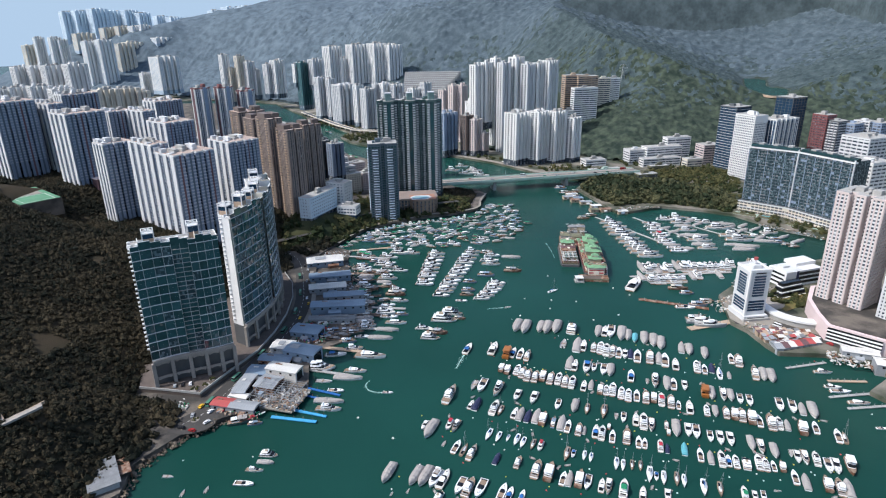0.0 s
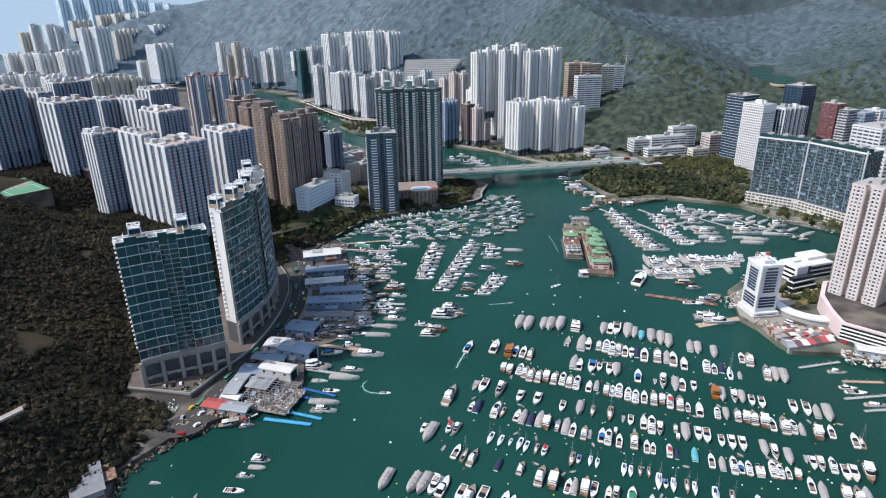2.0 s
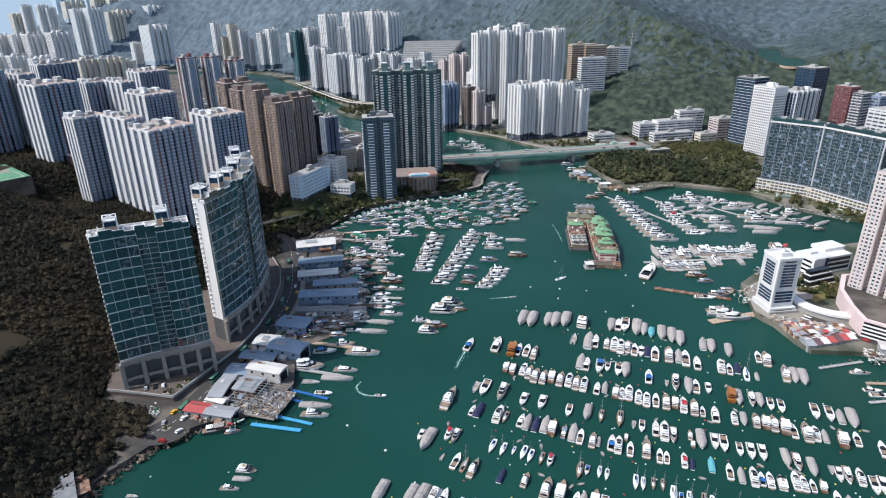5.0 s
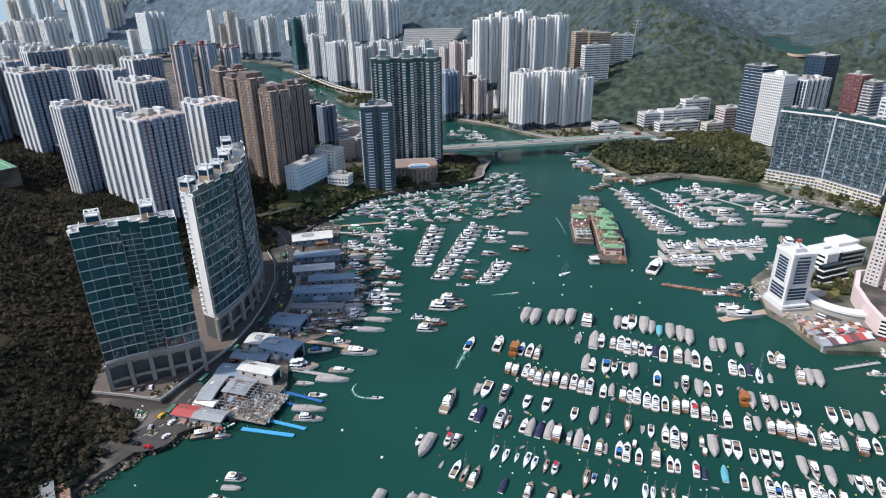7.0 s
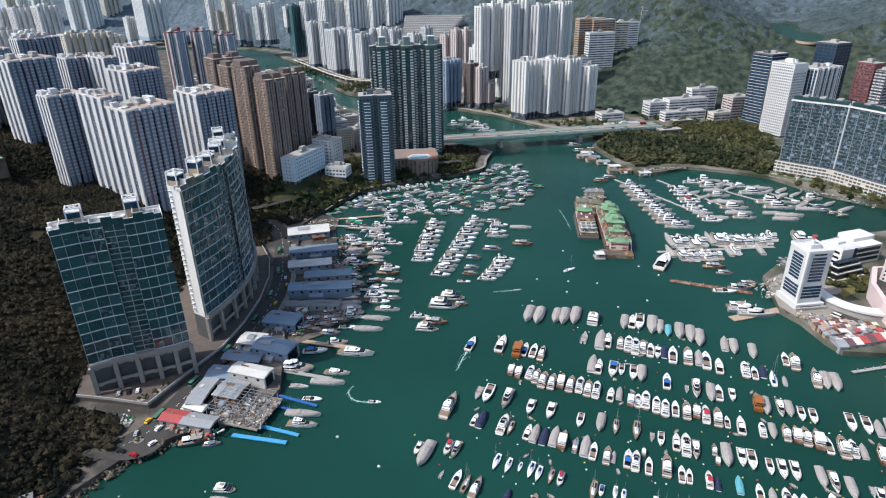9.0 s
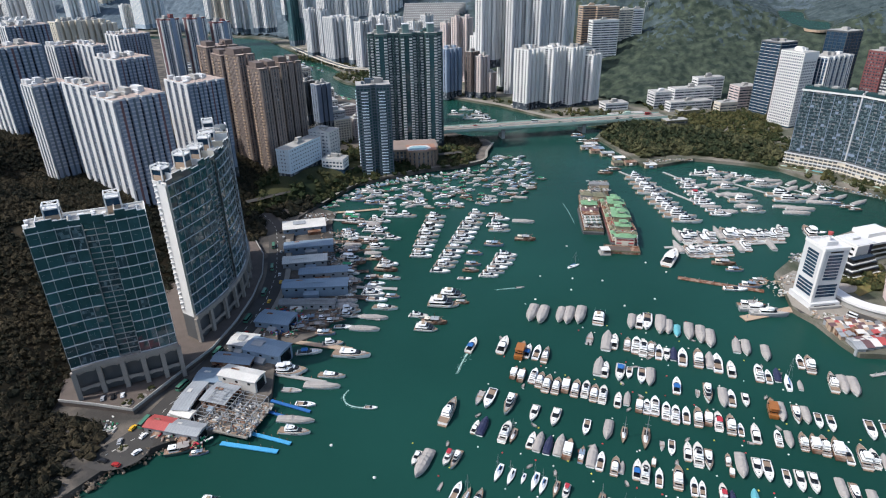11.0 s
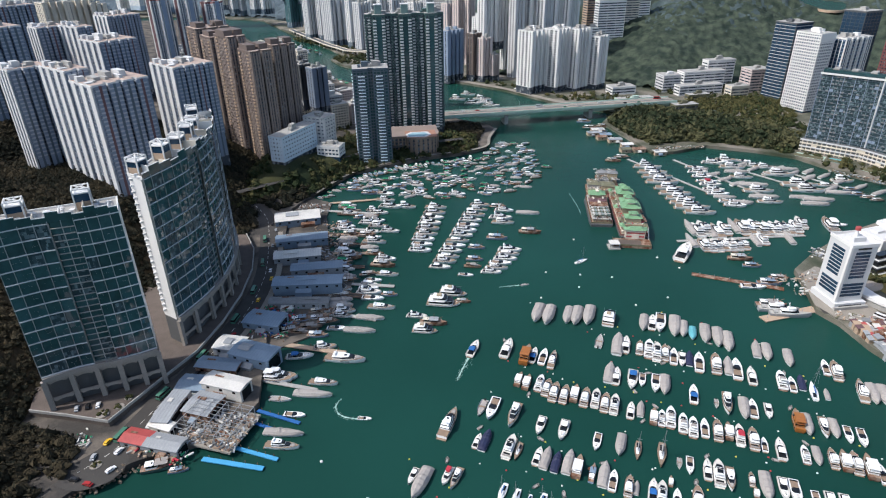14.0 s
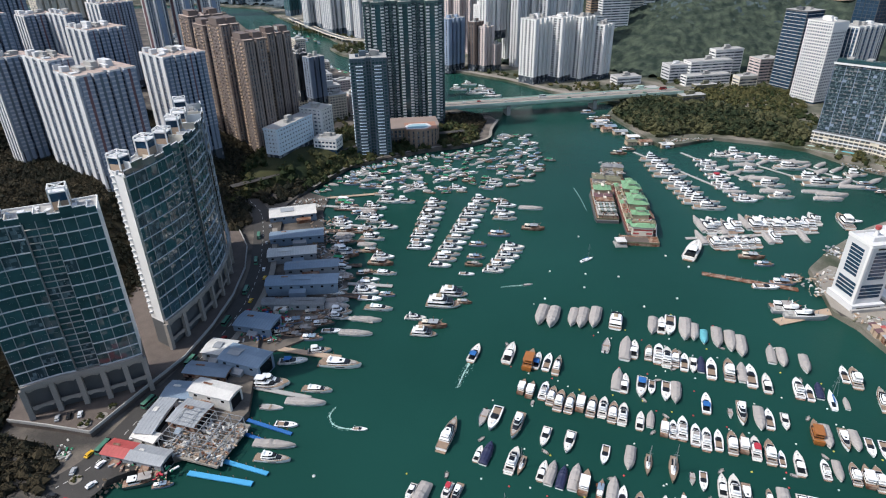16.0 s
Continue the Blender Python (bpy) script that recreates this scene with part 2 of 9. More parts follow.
BUOY_YELLOW = mat("yellow_float", (0.6, 0.5, 0.08), 0.5)
SHEDBLUE = mat("blue_corrugated_sheet", (0.2, 0.265, 0.34), 0.55, vary=0.3, scale=0.12, fine=1.5, spread=0.5)
SHEDGREY = mat("grey_corrugated_sheet", (0.3, 0.315, 0.33), 0.55, vary=0.3, scale=0.12, fine=1.5, spread=0.5)
SHEDWHITE = mat("white_sheet_roof", (0.62, 0.6, 0.56), 0.6, vary=0.25, scale=0.12, fine=1.5, spread=0.3)
MAROON = mat("maroon_tiles", (0.13, 0.07, 0.075), 0.8, vary=0.2)
SHEDRED = mat("red_sheet_roof", (0.4, 0.075, 0.07), 0.6, vary=0.2, scale=0.15, fine=1.5)
RUSTGREY = mat("dull_grey_roof_sheet", (0.2, 0.205, 0.21), 0.7, vary=0.3, scale=0.3, fine=2)
SOILED = mat("tarred_slipway_timber", (0.06, 0.05, 0.042), 0.9, vary=0.35, scale=0.3)
RUST = two_tone("rusty_steel", (0.16, 0.07, 0.04), (0.28, 0.2, 0.15), 0.4)
JADE = mat("green_glazed_roof_tiles", (0.17, 0.31, 0.17), 0.45, vary=0.3, scale=0.25, fine=1.5)
JADE_OLD = mat("weathered_green_tiles", (0.15, 0.145, 0.09), 0.6, vary=0.4, scale=0.3, fine=1.5)
GOLD = mat("ochre_timber_facade", (0.38, 0.31, 0.21), 0.6, vary=0.35, scale=0.4, fine=2)
LAWN = two_tone("dry_lawn", (0.2, 0.15, 0.06), (0.08, 0.11, 0.03), 0.06)
COURT = mat("green_court", (0.1, 0.25, 0.14), 0.8)

# ---- mesh helpers ----
class Geo:
    """Collects boxes, prisms and sheets into one mesh."""

    def __init__(self):
        self.v, self.f = [], []

    def add(self, verts, faces):
        n = len(self.v)
        self.v += [tuple(p) for p in verts]
        self.f += [tuple(i + n for i in f) for f in faces]
        return self

    def box(self, x0, y0, z0, x1, y1, z1, turn=0.0, at=(0, 0)):
        c, s = math.cos(radians(turn)), math.sin(radians(turn))
        vs = [(at[0] + x * c - y * s, at[1] + x * s + y * c, z) for z in (z0, z1) for x, y in ((x0, y0), (x1, y0), (x1, y1), (x0, y1))]
        return self.add(vs, [(3, 2, 1, 0), (4, 5, 6, 7), (0, 1, 5, 4), (1, 2, 6, 5), (2, 3, 7, 6), (3, 0, 4, 7)])

    def beam(self, a, b, w, h):
        """A straight bar from a to b, w wide and h high, its underside on the line."""
        a, b = Vector(a), Vector(b)
        side = (b - a).cross(Vector((0, 0, 1)))
        side = side.normalized() * w / 2 if side.length > 1e-6 else Vector((w / 2, 0, 0))
        up = Vector((0, 0, h)) if abs((b - a).normalized().z) < 0.95 else Vector((0, h, 0))
        vs = [a - side, a + side, a + side + up, a - side + up, b - side, b + side, b + side + up, b - side + up]
        return self.add(vs, [(0, 1, 2, 3), (7, 6, 5, 4), (1, 0, 4, 5), (2, 1, 5, 6), (3, 2, 6, 7), (0, 3, 7, 4)])

    def prism(self, poly, z0, z1, scale_top=1.0, shift=(0, 0)):
        n = len(poly)
        cx, cy = sum(p[0] for p in poly) / n, sum(p[1] for p in poly) / n
        top = [(cx + (x - cx) * scale_top + shift[0], cy + (y - cy) * scale_top + shift[1], z1) for x, y in poly]
        return self.add([(x, y, z0) for x, y in poly] + top,
                        [tuple(range(n))[::-1], tuple(range(n, 2 * n))] + [(i, (i + 1) % n, n + (i + 1) % n, n + i) for i in range(n)])

    def tube(self, x, y, z0, z1, r0, r1, n=8):
        ring = [(math.cos(6.2832 * i / n), math.sin(6.2832 * i / n)) for i in range(n)]
        return self.add([(x + r0 * c, y + r0 * s, z0) for c, s in ring] + [(x + r1 * c, y + r1 * s, z1) for c, s in ring],
                        [tuple(range(n))[::-1], tuple(range(n, 2 * n))] + [(i, (i + 1) % n, n + (i + 1) % n, n + i) for i in range(n)])

    def gable(self, x0, y0, x1, y1, z, rise, eave=0.6, thick=0.3):
        """A pitched roof with its ridge along x."""
        ym = (y0 + y1) / 2
        for a, b in ((y0 - eave, ym), (y1 + eave, ym)):
            vs = [(x0 - eave, a, z), (x1 + eave, a, z), (x1 + eave, b, z + rise), (x0 - eave, b, z + rise)]
            vs += [(p[0], p[1], p[2] + thick) for p in vs]
            self.add(vs, [(0, 1, 2, 3), (7, 6, 5, 4), (0, 4, 5, 1), (1, 5, 6, 2), (2, 6, 7, 3), (3, 7, 4, 0)])
        return self

    def mesh(self, name, smooth=False):
        me = bpy.data.meshes.new(name)
        me.from_pydata(self.v, [], self.f)
        bm = bmesh.new()
        bm.from_mesh(me)
        bmesh.ops.recalc_face_normals(bm, faces=bm.faces)
        bm.to_mesh(me)
        bm.free()
        if smooth:
            me.polygons.foreach_set("use_smooth", [True] * len(me.polygons))
        me.update()
        return me


def part(name, geo, material, parent=None, label="", smooth=False, fix=True):
    """Links a Geo as one mesh object, under a thing or a part."""
    if fix:
        me = geo.mesh(name, smooth)
    else:
        me = bpy.data.meshes.new(name)
        me.from_pydata(geo.v, [], geo.f)
        me.update()
    me.materials.append(material)
    ob = new(name, me)
    if parent is not None:
        ob.parent = parent
    return tagged(ob, label) if label else ob


def thing(name, label, category, m=None, group="", kind=""):
    ob = new(name)
    ob.empty_display_size = 0.5
    if m is not None:
        ob.matrix_world = m
    return tagged(ob, label, category, group, kind)


def loft(g, rings, closed=False):
    n = len(rings[0])
    faces = []
    for r in range(len(rings) - 1):
        for i in range(n if closed else n - 1):
            a, b = r * n + i, r * n + (i + 1) % n
            faces.append((a, b, b + n, a + n))
    faces += [tuple(range(n))[::-1], tuple(range((len(rings) - 1) * n, len(rings) * n))]
    return g.add([p for r in rings for p in r], faces)

# ---- water, quays and hills ----
def sheet(name, fn, x0, x1, y0, y1, step, material, keep=-1.0):
    """A height field; cells wholly below `keep` are left out."""
    nx, ny = int((x1 - x0) / step) + 1, int((y1 - y0) / step) + 1
    g = Geo()
    hs = [[fn(x0 + i * step, y0 + j * step) for i in range(nx)] for j in range(ny)]
    g.v = [(x0 + i * step, y0 + j * step, hs[j][i]) for j in range(ny) for i in range(nx)]
    for j in range(ny - 1):
        for i in range(nx - 1):
            if max(hs[j][i], hs[j][i + 1], hs[j + 1][i], hs[j + 1][i + 1]) > keep:
                a = j * nx + i
                g.f.append((a, a + 1, a + nx + 1, a + nx))
    ob = part(name, g, material, smooth=True)
    return ob


def inside(x, y, poly):
    hit = False
    for (ax, ay), (bx, by) in zip(poly, poly[1:] + poly[:1]):
        if (ay > y) != (by > y) and x < ax + (y - ay) / (by - ay) * (bx - ax):
            hit = not hit
    return hit


def away(x, y, line):
    """Distance from a polyline."""
    best = 1e9
    for (ax, ay), (bx, by) in zip(line, line[1:]):
        dx, dy = bx - ax, by - ay
        t = max(0.0, min(1.0, ((x - ax) * dx + (y - ay) * dy) / (dx * dx + dy * dy)))
        best = min(best, math.hypot(x - ax - t * dx, y - ay - t * dy))
    return best


def wob(x, y, s, seed=0.0):
    return noise.noise(Vector((x / s, y / s, seed)))


g = Geo().box(-4600, -1500, -6, 4600, 4650, 0)
water = part("water", g, WATER)
tagged(water, "teal green harbour water with a light ripple", "water", kind="structure")

# a glowing ring as the far haze that closes the view beyond the last hills
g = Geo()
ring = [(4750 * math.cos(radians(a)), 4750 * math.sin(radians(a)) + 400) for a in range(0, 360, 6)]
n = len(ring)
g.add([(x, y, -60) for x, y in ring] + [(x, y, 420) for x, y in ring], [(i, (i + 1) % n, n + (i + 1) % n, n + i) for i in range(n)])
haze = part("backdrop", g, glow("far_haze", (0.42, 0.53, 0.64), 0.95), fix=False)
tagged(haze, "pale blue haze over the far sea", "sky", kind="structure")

WEST_SHORE = [(-230, -400), (-220, 120), (-190, 200), (-163, 228), (-166, 249), (-158, 262), (-148, 277), (-131, 289), (-110, 299), (-97, 303), (-88, 325), (-95, 366),
              (-103, 409), (-108, 461), (-118, 520), (-122, 560), (-112, 588), (-82, 645), (-17, 684), (30, 700), (48, 716), (52, 745), (64, 780), (56, 800), (22, 826),
              (5, 860), (-30, 930), (-110, 1010), (-190, 1110), (-290, 1260), (-420, 1500), (-560, 1800), (-700, 1900), (-1000, 1900), (-1300, 1500), (-1400, 600), (-900, -400)]
EAST_SHORE = [(255, 150), (270, 240), (276, 272), (262, 302), (286, 318), (285, 334), (262, 347), (232, 350.5), (228.5, 362), (226, 384), (220, 398), (226, 420), (232, 446), (258, 470),
              (300, 500), (330, 515), (400, 528), (440, 540), (430, 560), (405, 584), (372, 616), (349, 668), (318, 690), (276, 708), (236, 690), (214, 690), (205, 735),
              (190, 800), (215, 845), (176, 878), (142, 912), (91, 980), (8, 1056), (-60, 1090), (-125, 1138), (-172, 1190), (-198, 1245), (-188, 1300), (-235, 1395), (-330, 1560), (-480, 1860), (-700, 1980), (-1000, 1980), (-1300, 2080), (-1640, 2260), (-2000, 2700), (-2150, 3200),
              (-2700, 4300), (3000, 4300), (3000, -300), (330, -300)]
g = Geo().prism(WEST_SHORE, -4, 3.2)
part_w = part("ground", g, QUAY)
tagged(part_w, "concrete quay and streets on the western shore", "ground", kind="structure")
g = Geo().prism(EAST_SHORE, -4, 3.2)
tagged(part("ground", g, STREETS), "concrete quay and streets on the eastern shore", "ground", kind="structure")

HILL_FOOT = [(-240, -400), (-228, 120), (-200, 196), (-174, 232), (-178, 250), (-170, 268), (-176, 292), (-192, 312), (-198, 345), (-182, 385), (-180, 440), (-172, 480), (-172, 520), (-168, 560)]
HILL_BACK = [(-168, 560), (-160, 610), (-166, 680), (-240, 745), (-330, 820), (-420, 870), (-600, 900), (-900, 800)]
WEST_HILL = HILL_FOOT + HILL_BACK[1:] + [(-1300, 500), (-900, -400)]


ESTATE_SITES = [([(-345, 545), (-285, 500), (-215, 480), (-180, 560), (-190, 640), (-270, 710), (-330, 640)], 44.0), ([(-520, 640), (-400, 590), (-345, 610), (-350, 700), (-440, 780)], 64.0)]


def west_hill(x, y):
    if not inside(x, y, WEST_HILL):
        return -2.0
    d = away(x, y, HILL_FOOT + HILL_BACK[1:])
    h = 3 + 84 * (1 - math.exp(-((d / 95.0) ** 1.15)))
    h += min(1.0, d / 60) * (9 * wob(x, y, 110) + 3.5 * wob(x, y, 34, 3.0))
    # the housing blocks stand on levelled terraces
    for site, level in ESTATE_SITES:
        off = 0.0 if inside(x, y, site) else away(x, y, site + site[:1])
        h = min(h, level + 0.55 * off)
    return h


FOOT_N = [(-2700, 4300), (-2120, 3200), (-1960, 2720), (-1600, 2290), (-1250, 2150), (-900, 2130), (-800, 2060), (-700, 2000), (-480, 1900), (-360, 1760), (-250, 1600), (-60, 1480), (20, 1290), (60, 1110), (120, 1060), (235, 1030), (300, 960), (430, 955), (560, 960), (690, 900),
          (800, 800), (900, 620), (1100, 300), (1300, -300)]
# outline of the hill reservoir
LAKE = [(747, 1501), (777, 1463), (699, 1296), (714, 1246), (658, 1149), (625, 1144), (630, 1204), (656, 1304)]
NORTH_HILL = FOOT_N + [(3000, -300), (3000, 4300)]


def north_hill(x, y):
    if not inside(x, y, NORTH_HILL):
        return -2.0
    d = away(x, y, FOOT_N)
    h = 3 + min(d, 420) * 0.4 + 330 * (1 - math.exp(-max(0.0, d - 260) / 700.0))
    far = min(1.0, d / 260)
    h += far * (58 * wob(x, y, 620, 7.0) + 26 * wob(x, y, 210, 2.0)) + min(1.0, d / 80) * 6 * wob(x, y, 60, 5.0)
    # the ridge falls away to the sea in the west
    if y > 1500:
        h = min(h, max(6.0, 217 + 0.18 * math.hypot(x, y) * (x / y + 0.44) + 14 * wob(x, y, 160, 4.0)))
    if 200 < x < 1100 and 850 < y < 1800:
        # gentle banks round the reservoir, and a side valley from its dam down to the town
        d_lake = 0.0 if inside(x, y, LAKE) else away(x, y, LAKE + LAKE[:1])
        far_off = math.hypot(x, y)
        side_off = abs(math.atan2(x, y + 16) - radians(28.3)) * far_off
        cap = 68 - max(0.0, 1330 - far_off) * 0.04 + 0.38 * max(0.0, side_off - 48) + max(0.0, far_off - 1290) * 0.8
        h = min(h, 84 + 0.36 * d_lake, cap)
        h = max(h, 83 - 0.5 * d_lake)
    return h


KNOLL = [(196, 800), (208, 742), (222, 712), (262, 722), (300, 712), (335, 690), (365, 690), (372, 720), (330, 770), (290, 800), (240, 835)]


def knoll(x, y):
    if not inside(x, y, KNOLL):
        return -2.0
    d = away(x, y, KNOLL + KNOLL[:1])
    return 3 + 17 * (1 - math.exp(-d / 16.0)) + 2 * wob(x, y, 30)


POINT = [(-160, 575), (-115, 602), (-80, 655), (-20, 694), (30, 708), (44, 722), (44, 750), (-10, 760), (-60, 720), (-120, 690), (-165, 680), (-190, 630)]


def point_hill(x, y):
    if not inside(x, y, POINT):
        return -2.0
    d = away(x, y, POINT + POINT[:1])
    return 3 + (8 + 9 * max(0.0, min(1.0, (-62 - x) / 36))) * (1 - math.exp(-d / 14.0)) + 1.5 * wob(x, y, 24)


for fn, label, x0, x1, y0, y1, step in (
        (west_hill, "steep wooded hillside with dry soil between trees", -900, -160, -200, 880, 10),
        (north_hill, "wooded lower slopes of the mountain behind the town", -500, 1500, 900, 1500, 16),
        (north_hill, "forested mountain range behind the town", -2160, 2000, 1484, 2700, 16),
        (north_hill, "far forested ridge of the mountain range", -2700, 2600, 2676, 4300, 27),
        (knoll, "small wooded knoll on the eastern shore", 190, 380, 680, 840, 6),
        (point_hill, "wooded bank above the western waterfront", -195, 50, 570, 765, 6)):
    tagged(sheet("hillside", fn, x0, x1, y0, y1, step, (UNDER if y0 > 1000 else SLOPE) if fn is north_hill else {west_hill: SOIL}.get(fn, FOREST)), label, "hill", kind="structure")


def crown(g, rnd, x, y, z, r, rich, tall=1.0):
    """One ragged crown: a dark lobed core and a broken shell of leaf sprays standing off it."""
    k = 6 if rich else 4
    vs, fs = [], []
    a0, lean = rnd.random() * 6.28, (rnd.uniform(-0.2, 0.2) * r, rnd.uniform(-0.2, 0.2) * r)
    h = r * rnd.uniform(0.8, 1.6) * tall
    rings = ((0.0, 0.7), (0.5, 0.85))
    for lev, rad in rings:
        for i in range(k):
            a = a0 + 6.2832 * i / k + lev
            rr = r * rad * rnd.uniform(0.55, 1.25)
            vs.append((x + lean[0] * lev + rr * math.cos(a), y + lean[1] * lev + rr * math.sin(a), z + h * (lev + rnd.uniform(-0.2, 0.2))))
    vs.append((x + lean[0], y + lean[1], z + h * rnd.uniform(0.85, 1.15)))
    for i in range(k):
        a, b = i, (i + 1) % k
        fs += [(a, b, b + k), (a, b + k, a + k), (k + i, k + (i + 1) % k, 2 * k)]
    for i in range(16 if rich else 3):
        a, e = rnd.random() * 6.2832, rnd.random() ** 0.7
        q = r * (1.05 - 0.55 * e * e) * rnd.uniform(0.7, 1.15)
        c = (x + lean[0] * e + q * math.cos(a), y + lean[1] * e + q * math.sin(a), z + h * (0.1 + e) * rnd.uniform(0.85, 1.15))
        s = r * rnd.uniform(0.22, 0.5)
        n = len(vs)
        for _ in range(3):
            vs.append((c[0] + rnd.uniform(-s, s), c[1] + rnd.uniform(-s, s), c[2] + rnd.uniform(-s, s) * 0.8))
        fs.append((n, n + 1, n + 2))
    g.add(vs, fs)


def wood(fn, n, x0, x1, y0, y1, r0, r1, material, label, seed, rich=False, gap=0.0, keepout=(), tall=1.0):
    """Trees past counting on a slope: crowns with gaps where soil shows."""
    rnd = random.Random(seed)
    g = Geo()
    for _ in range(n):
        x, y = rnd.uniform(x0, x1), rnd.uniform(y0, y1)
        h = fn(x, y)
        if h < 2.9 or wob(x, y, 45, 9.0) < gap - 0.5 or any(inside(x, y, k) for k in keepout):
            continue
        r = rnd.uniform(r0, r1) * (0.75 + 0.5 * rnd.random())
        crown(g, rnd, x, y, h - 0.3 * r * tall + (0.8 if rich else 0), r, rich, tall)
    ob = part("woodland", g, material, fix=False)
    return tagged(ob, label, "trees", kind="stuff")

# ---- towers ----
def rect(w, d):
    return [(-w / 2, -d / 2), (w / 2, -d / 2), (w / 2, d / 2), (-w / 2, d / 2)]


def notched(w, d, n, depth, gapw):
    """A slab's plan with n deep light wells cut into each long side."""
    def side(sign):
        pts, bay = [], w / (n + 1)
        pts.append((-w / 2, -d / 2))
        for i in range(1, n + 1):
            c = -w / 2 + bay * i
            pts += [(c - gapw / 2, -d / 2), (c - gapw / 2, -d / 2 + depth), (c + gapw / 2, -d / 2 + depth), (c + gapw / 2, -d / 2)]
        pts.append((w / 2, -d / 2))
        return pts
    a = side(1)
    return a + [(-x, -y) for x, y in a]


def cross(w, d, a):
    """A cross plan with arms a wide."""
    h = a / 2
    return [(-h, -d / 2), (h, -d / 2), (h, -h), (w / 2, -h), (w / 2, h), (h, h), (h, d / 2), (-h, d / 2), (-h, h), (-w / 2, h), (-w / 2, -h), (-h, -h)]


def offset(poly, k):
    n = len(poly)
    cx, cy = sum(p[0] for p in poly) / n, sum(p[1] for p in poly) / n
    out = []
    for x, y in poly:
        dx, dy = x - cx, y - cy
        out.append((x + (k if dx > 0 else -k), y + (k if dy > 0 else -k)))
    return out


def facade(poly, z0, z1, floor, bay, band, pier, proud=0.3, blind=()):
    """Spandrel bands and piers in front of each face of a plan; faces in `blind` are solid."""
    bands, piers = Geo(), Geo()
    n = len(poly)
    for e in range(n):
        (ax, ay), (bx, by) = poly[e], poly[(e + 1) % n]
        ln = math.hypot(bx - ax, by - ay)
        if ln < 0.8:
            continue
        ux, uy = (bx - ax) / ln, (by - ay) / ln
        ox, oy = uy * proud, -ux * proud
        if e in blind:
            piers.add([(ax, ay, z0), (bx, by, z0), (bx, by, z1), (ax, ay, z1), (ax + ox, ay + oy, z0), (bx + ox, by + oy, z0), (bx + ox, by + oy, z1), (ax + ox, ay + oy, z1)],
                      [(4, 5, 6, 7), (0, 4, 7, 3), (5, 1, 2, 6)])
            continue
        z = z0
        while z < z1 - 0.5:
            t = min(z + band, z1)
            bands.add([(ax, ay, z), (bx, by, z), (ax + ox, ay + oy, z), (bx + ox, by + oy, z), (ax + ox, ay + oy, t), (bx + ox, by + oy, t), (ax, ay, t), (bx, by, t)],
                      [(2, 3, 5, 4), (4, 5, 7, 6), (0, 1, 3, 2)])
            z += floor
        m = max(1, round(ln / bay))
        for i in range(m + 1):
            s = min(max(ln * i / m, pier / 2), ln - pier / 2)
            px, py = ax + ux * s, ay + uy * s
            hx, hy = ux * pier / 2, uy * pier / 2
            k = 1.5
            piers.add([(px - hx, py - hy, z0), (px + hx, py + hy, z0), (px - hx + k * ox, py - hy + k * oy, z0), (px + hx + k * ox, py + hy + k * oy, z0),
                       (px - hx, py - hy, z1), (px + hx, py + hy, z1), (px - hx + k * ox, py - hy + k * oy, z1), (px + hx + k * ox, py + hy + k * oy, z1)],
                      [(2, 3, 7, 6), (0, 2, 6, 4), (3, 1, 5, 7)])
    return bands, piers


def tower(name, label, x, y, z0, z1, turn, plan, wall, band_mat=None, glass=None, floor=2.9, bay=3.6, band=1.3, pier=0.8, blind=(), roof=None, tanks=2, group="", podium=None, deep=8, seed=1, category="tower block", deck=None):
    rnd = random.Random(seed + int(x * 3 + y))
    t = thing(name, label, category, pose(x, y, z0, 0, 0, turn), group)
    h = z1 - z0
    part("core", Geo().prism(plan, -deep, h), glass or GLASS, t, "dark window glass")
    bands, piers = facade(plan, 0 if not podium else podium, h, floor, bay, band, pier, blind=blind)
    tagged(part("spandrel_grid", bands, band_mat or wall, t, fix=False), kind="stuff")
    tagged(part("pier_grid", piers, wall, t, fix=False), kind="stuff")
    par = part("parapet", Geo().prism(offset(plan, 0.45), h - 0.4, h + 1.4), roof or wall, t)
    par.data.materials.append(deck or GREY)
    for q in par.data.polygons:
        q.material_index = 1 if q.normal.z > 0.9 else 0
    xs, ys = [p[0] for p in plan], [p[1] for p in plan]
    w, d = max(xs) - min(xs), max(ys) - min(ys)
    for i in range(tanks):
        cx = (i + 0.5) / tanks * w * 0.7 - w * 0.35
        bw, bd = min(9, w * 0.5 / tanks), d * 0.34
        rh = rnd.uniform(2.0, 5.0)
        ox, oy = rnd.uniform(-0.15, 0.15) * bw, rnd.uniform(-0.25, 0.25) * bd
        g = Geo().box(cx + ox - bw * 0.36, oy - bd * 0.4, h + 1.4, cx + ox + bw * 0.36, oy + bd * 0.4, h + 1.4 + rh)
        g.box(cx + ox - bw * 0.8, oy - bd * 0.75, h + 1.4, cx + ox - bw * 0.45, oy - bd * 0.1, h + 1.4 + rh * 0.5)
        g.box(cx + ox + bw * 0.3, oy + bd * 0.2, h + 1.4, cx + ox + bw * 0.7, oy + bd * 0.8, h + 1.4 + rh * 0.7)
        part("roof_plant", g, (roof or wall) if rnd.random() < 0.4 else GREY, t)
    if podium:
        part("podium", Geo().prism([(px * 1.15, py * 1.15) for px, py in plan], -deep, podium), roof or wall, t)
    return t

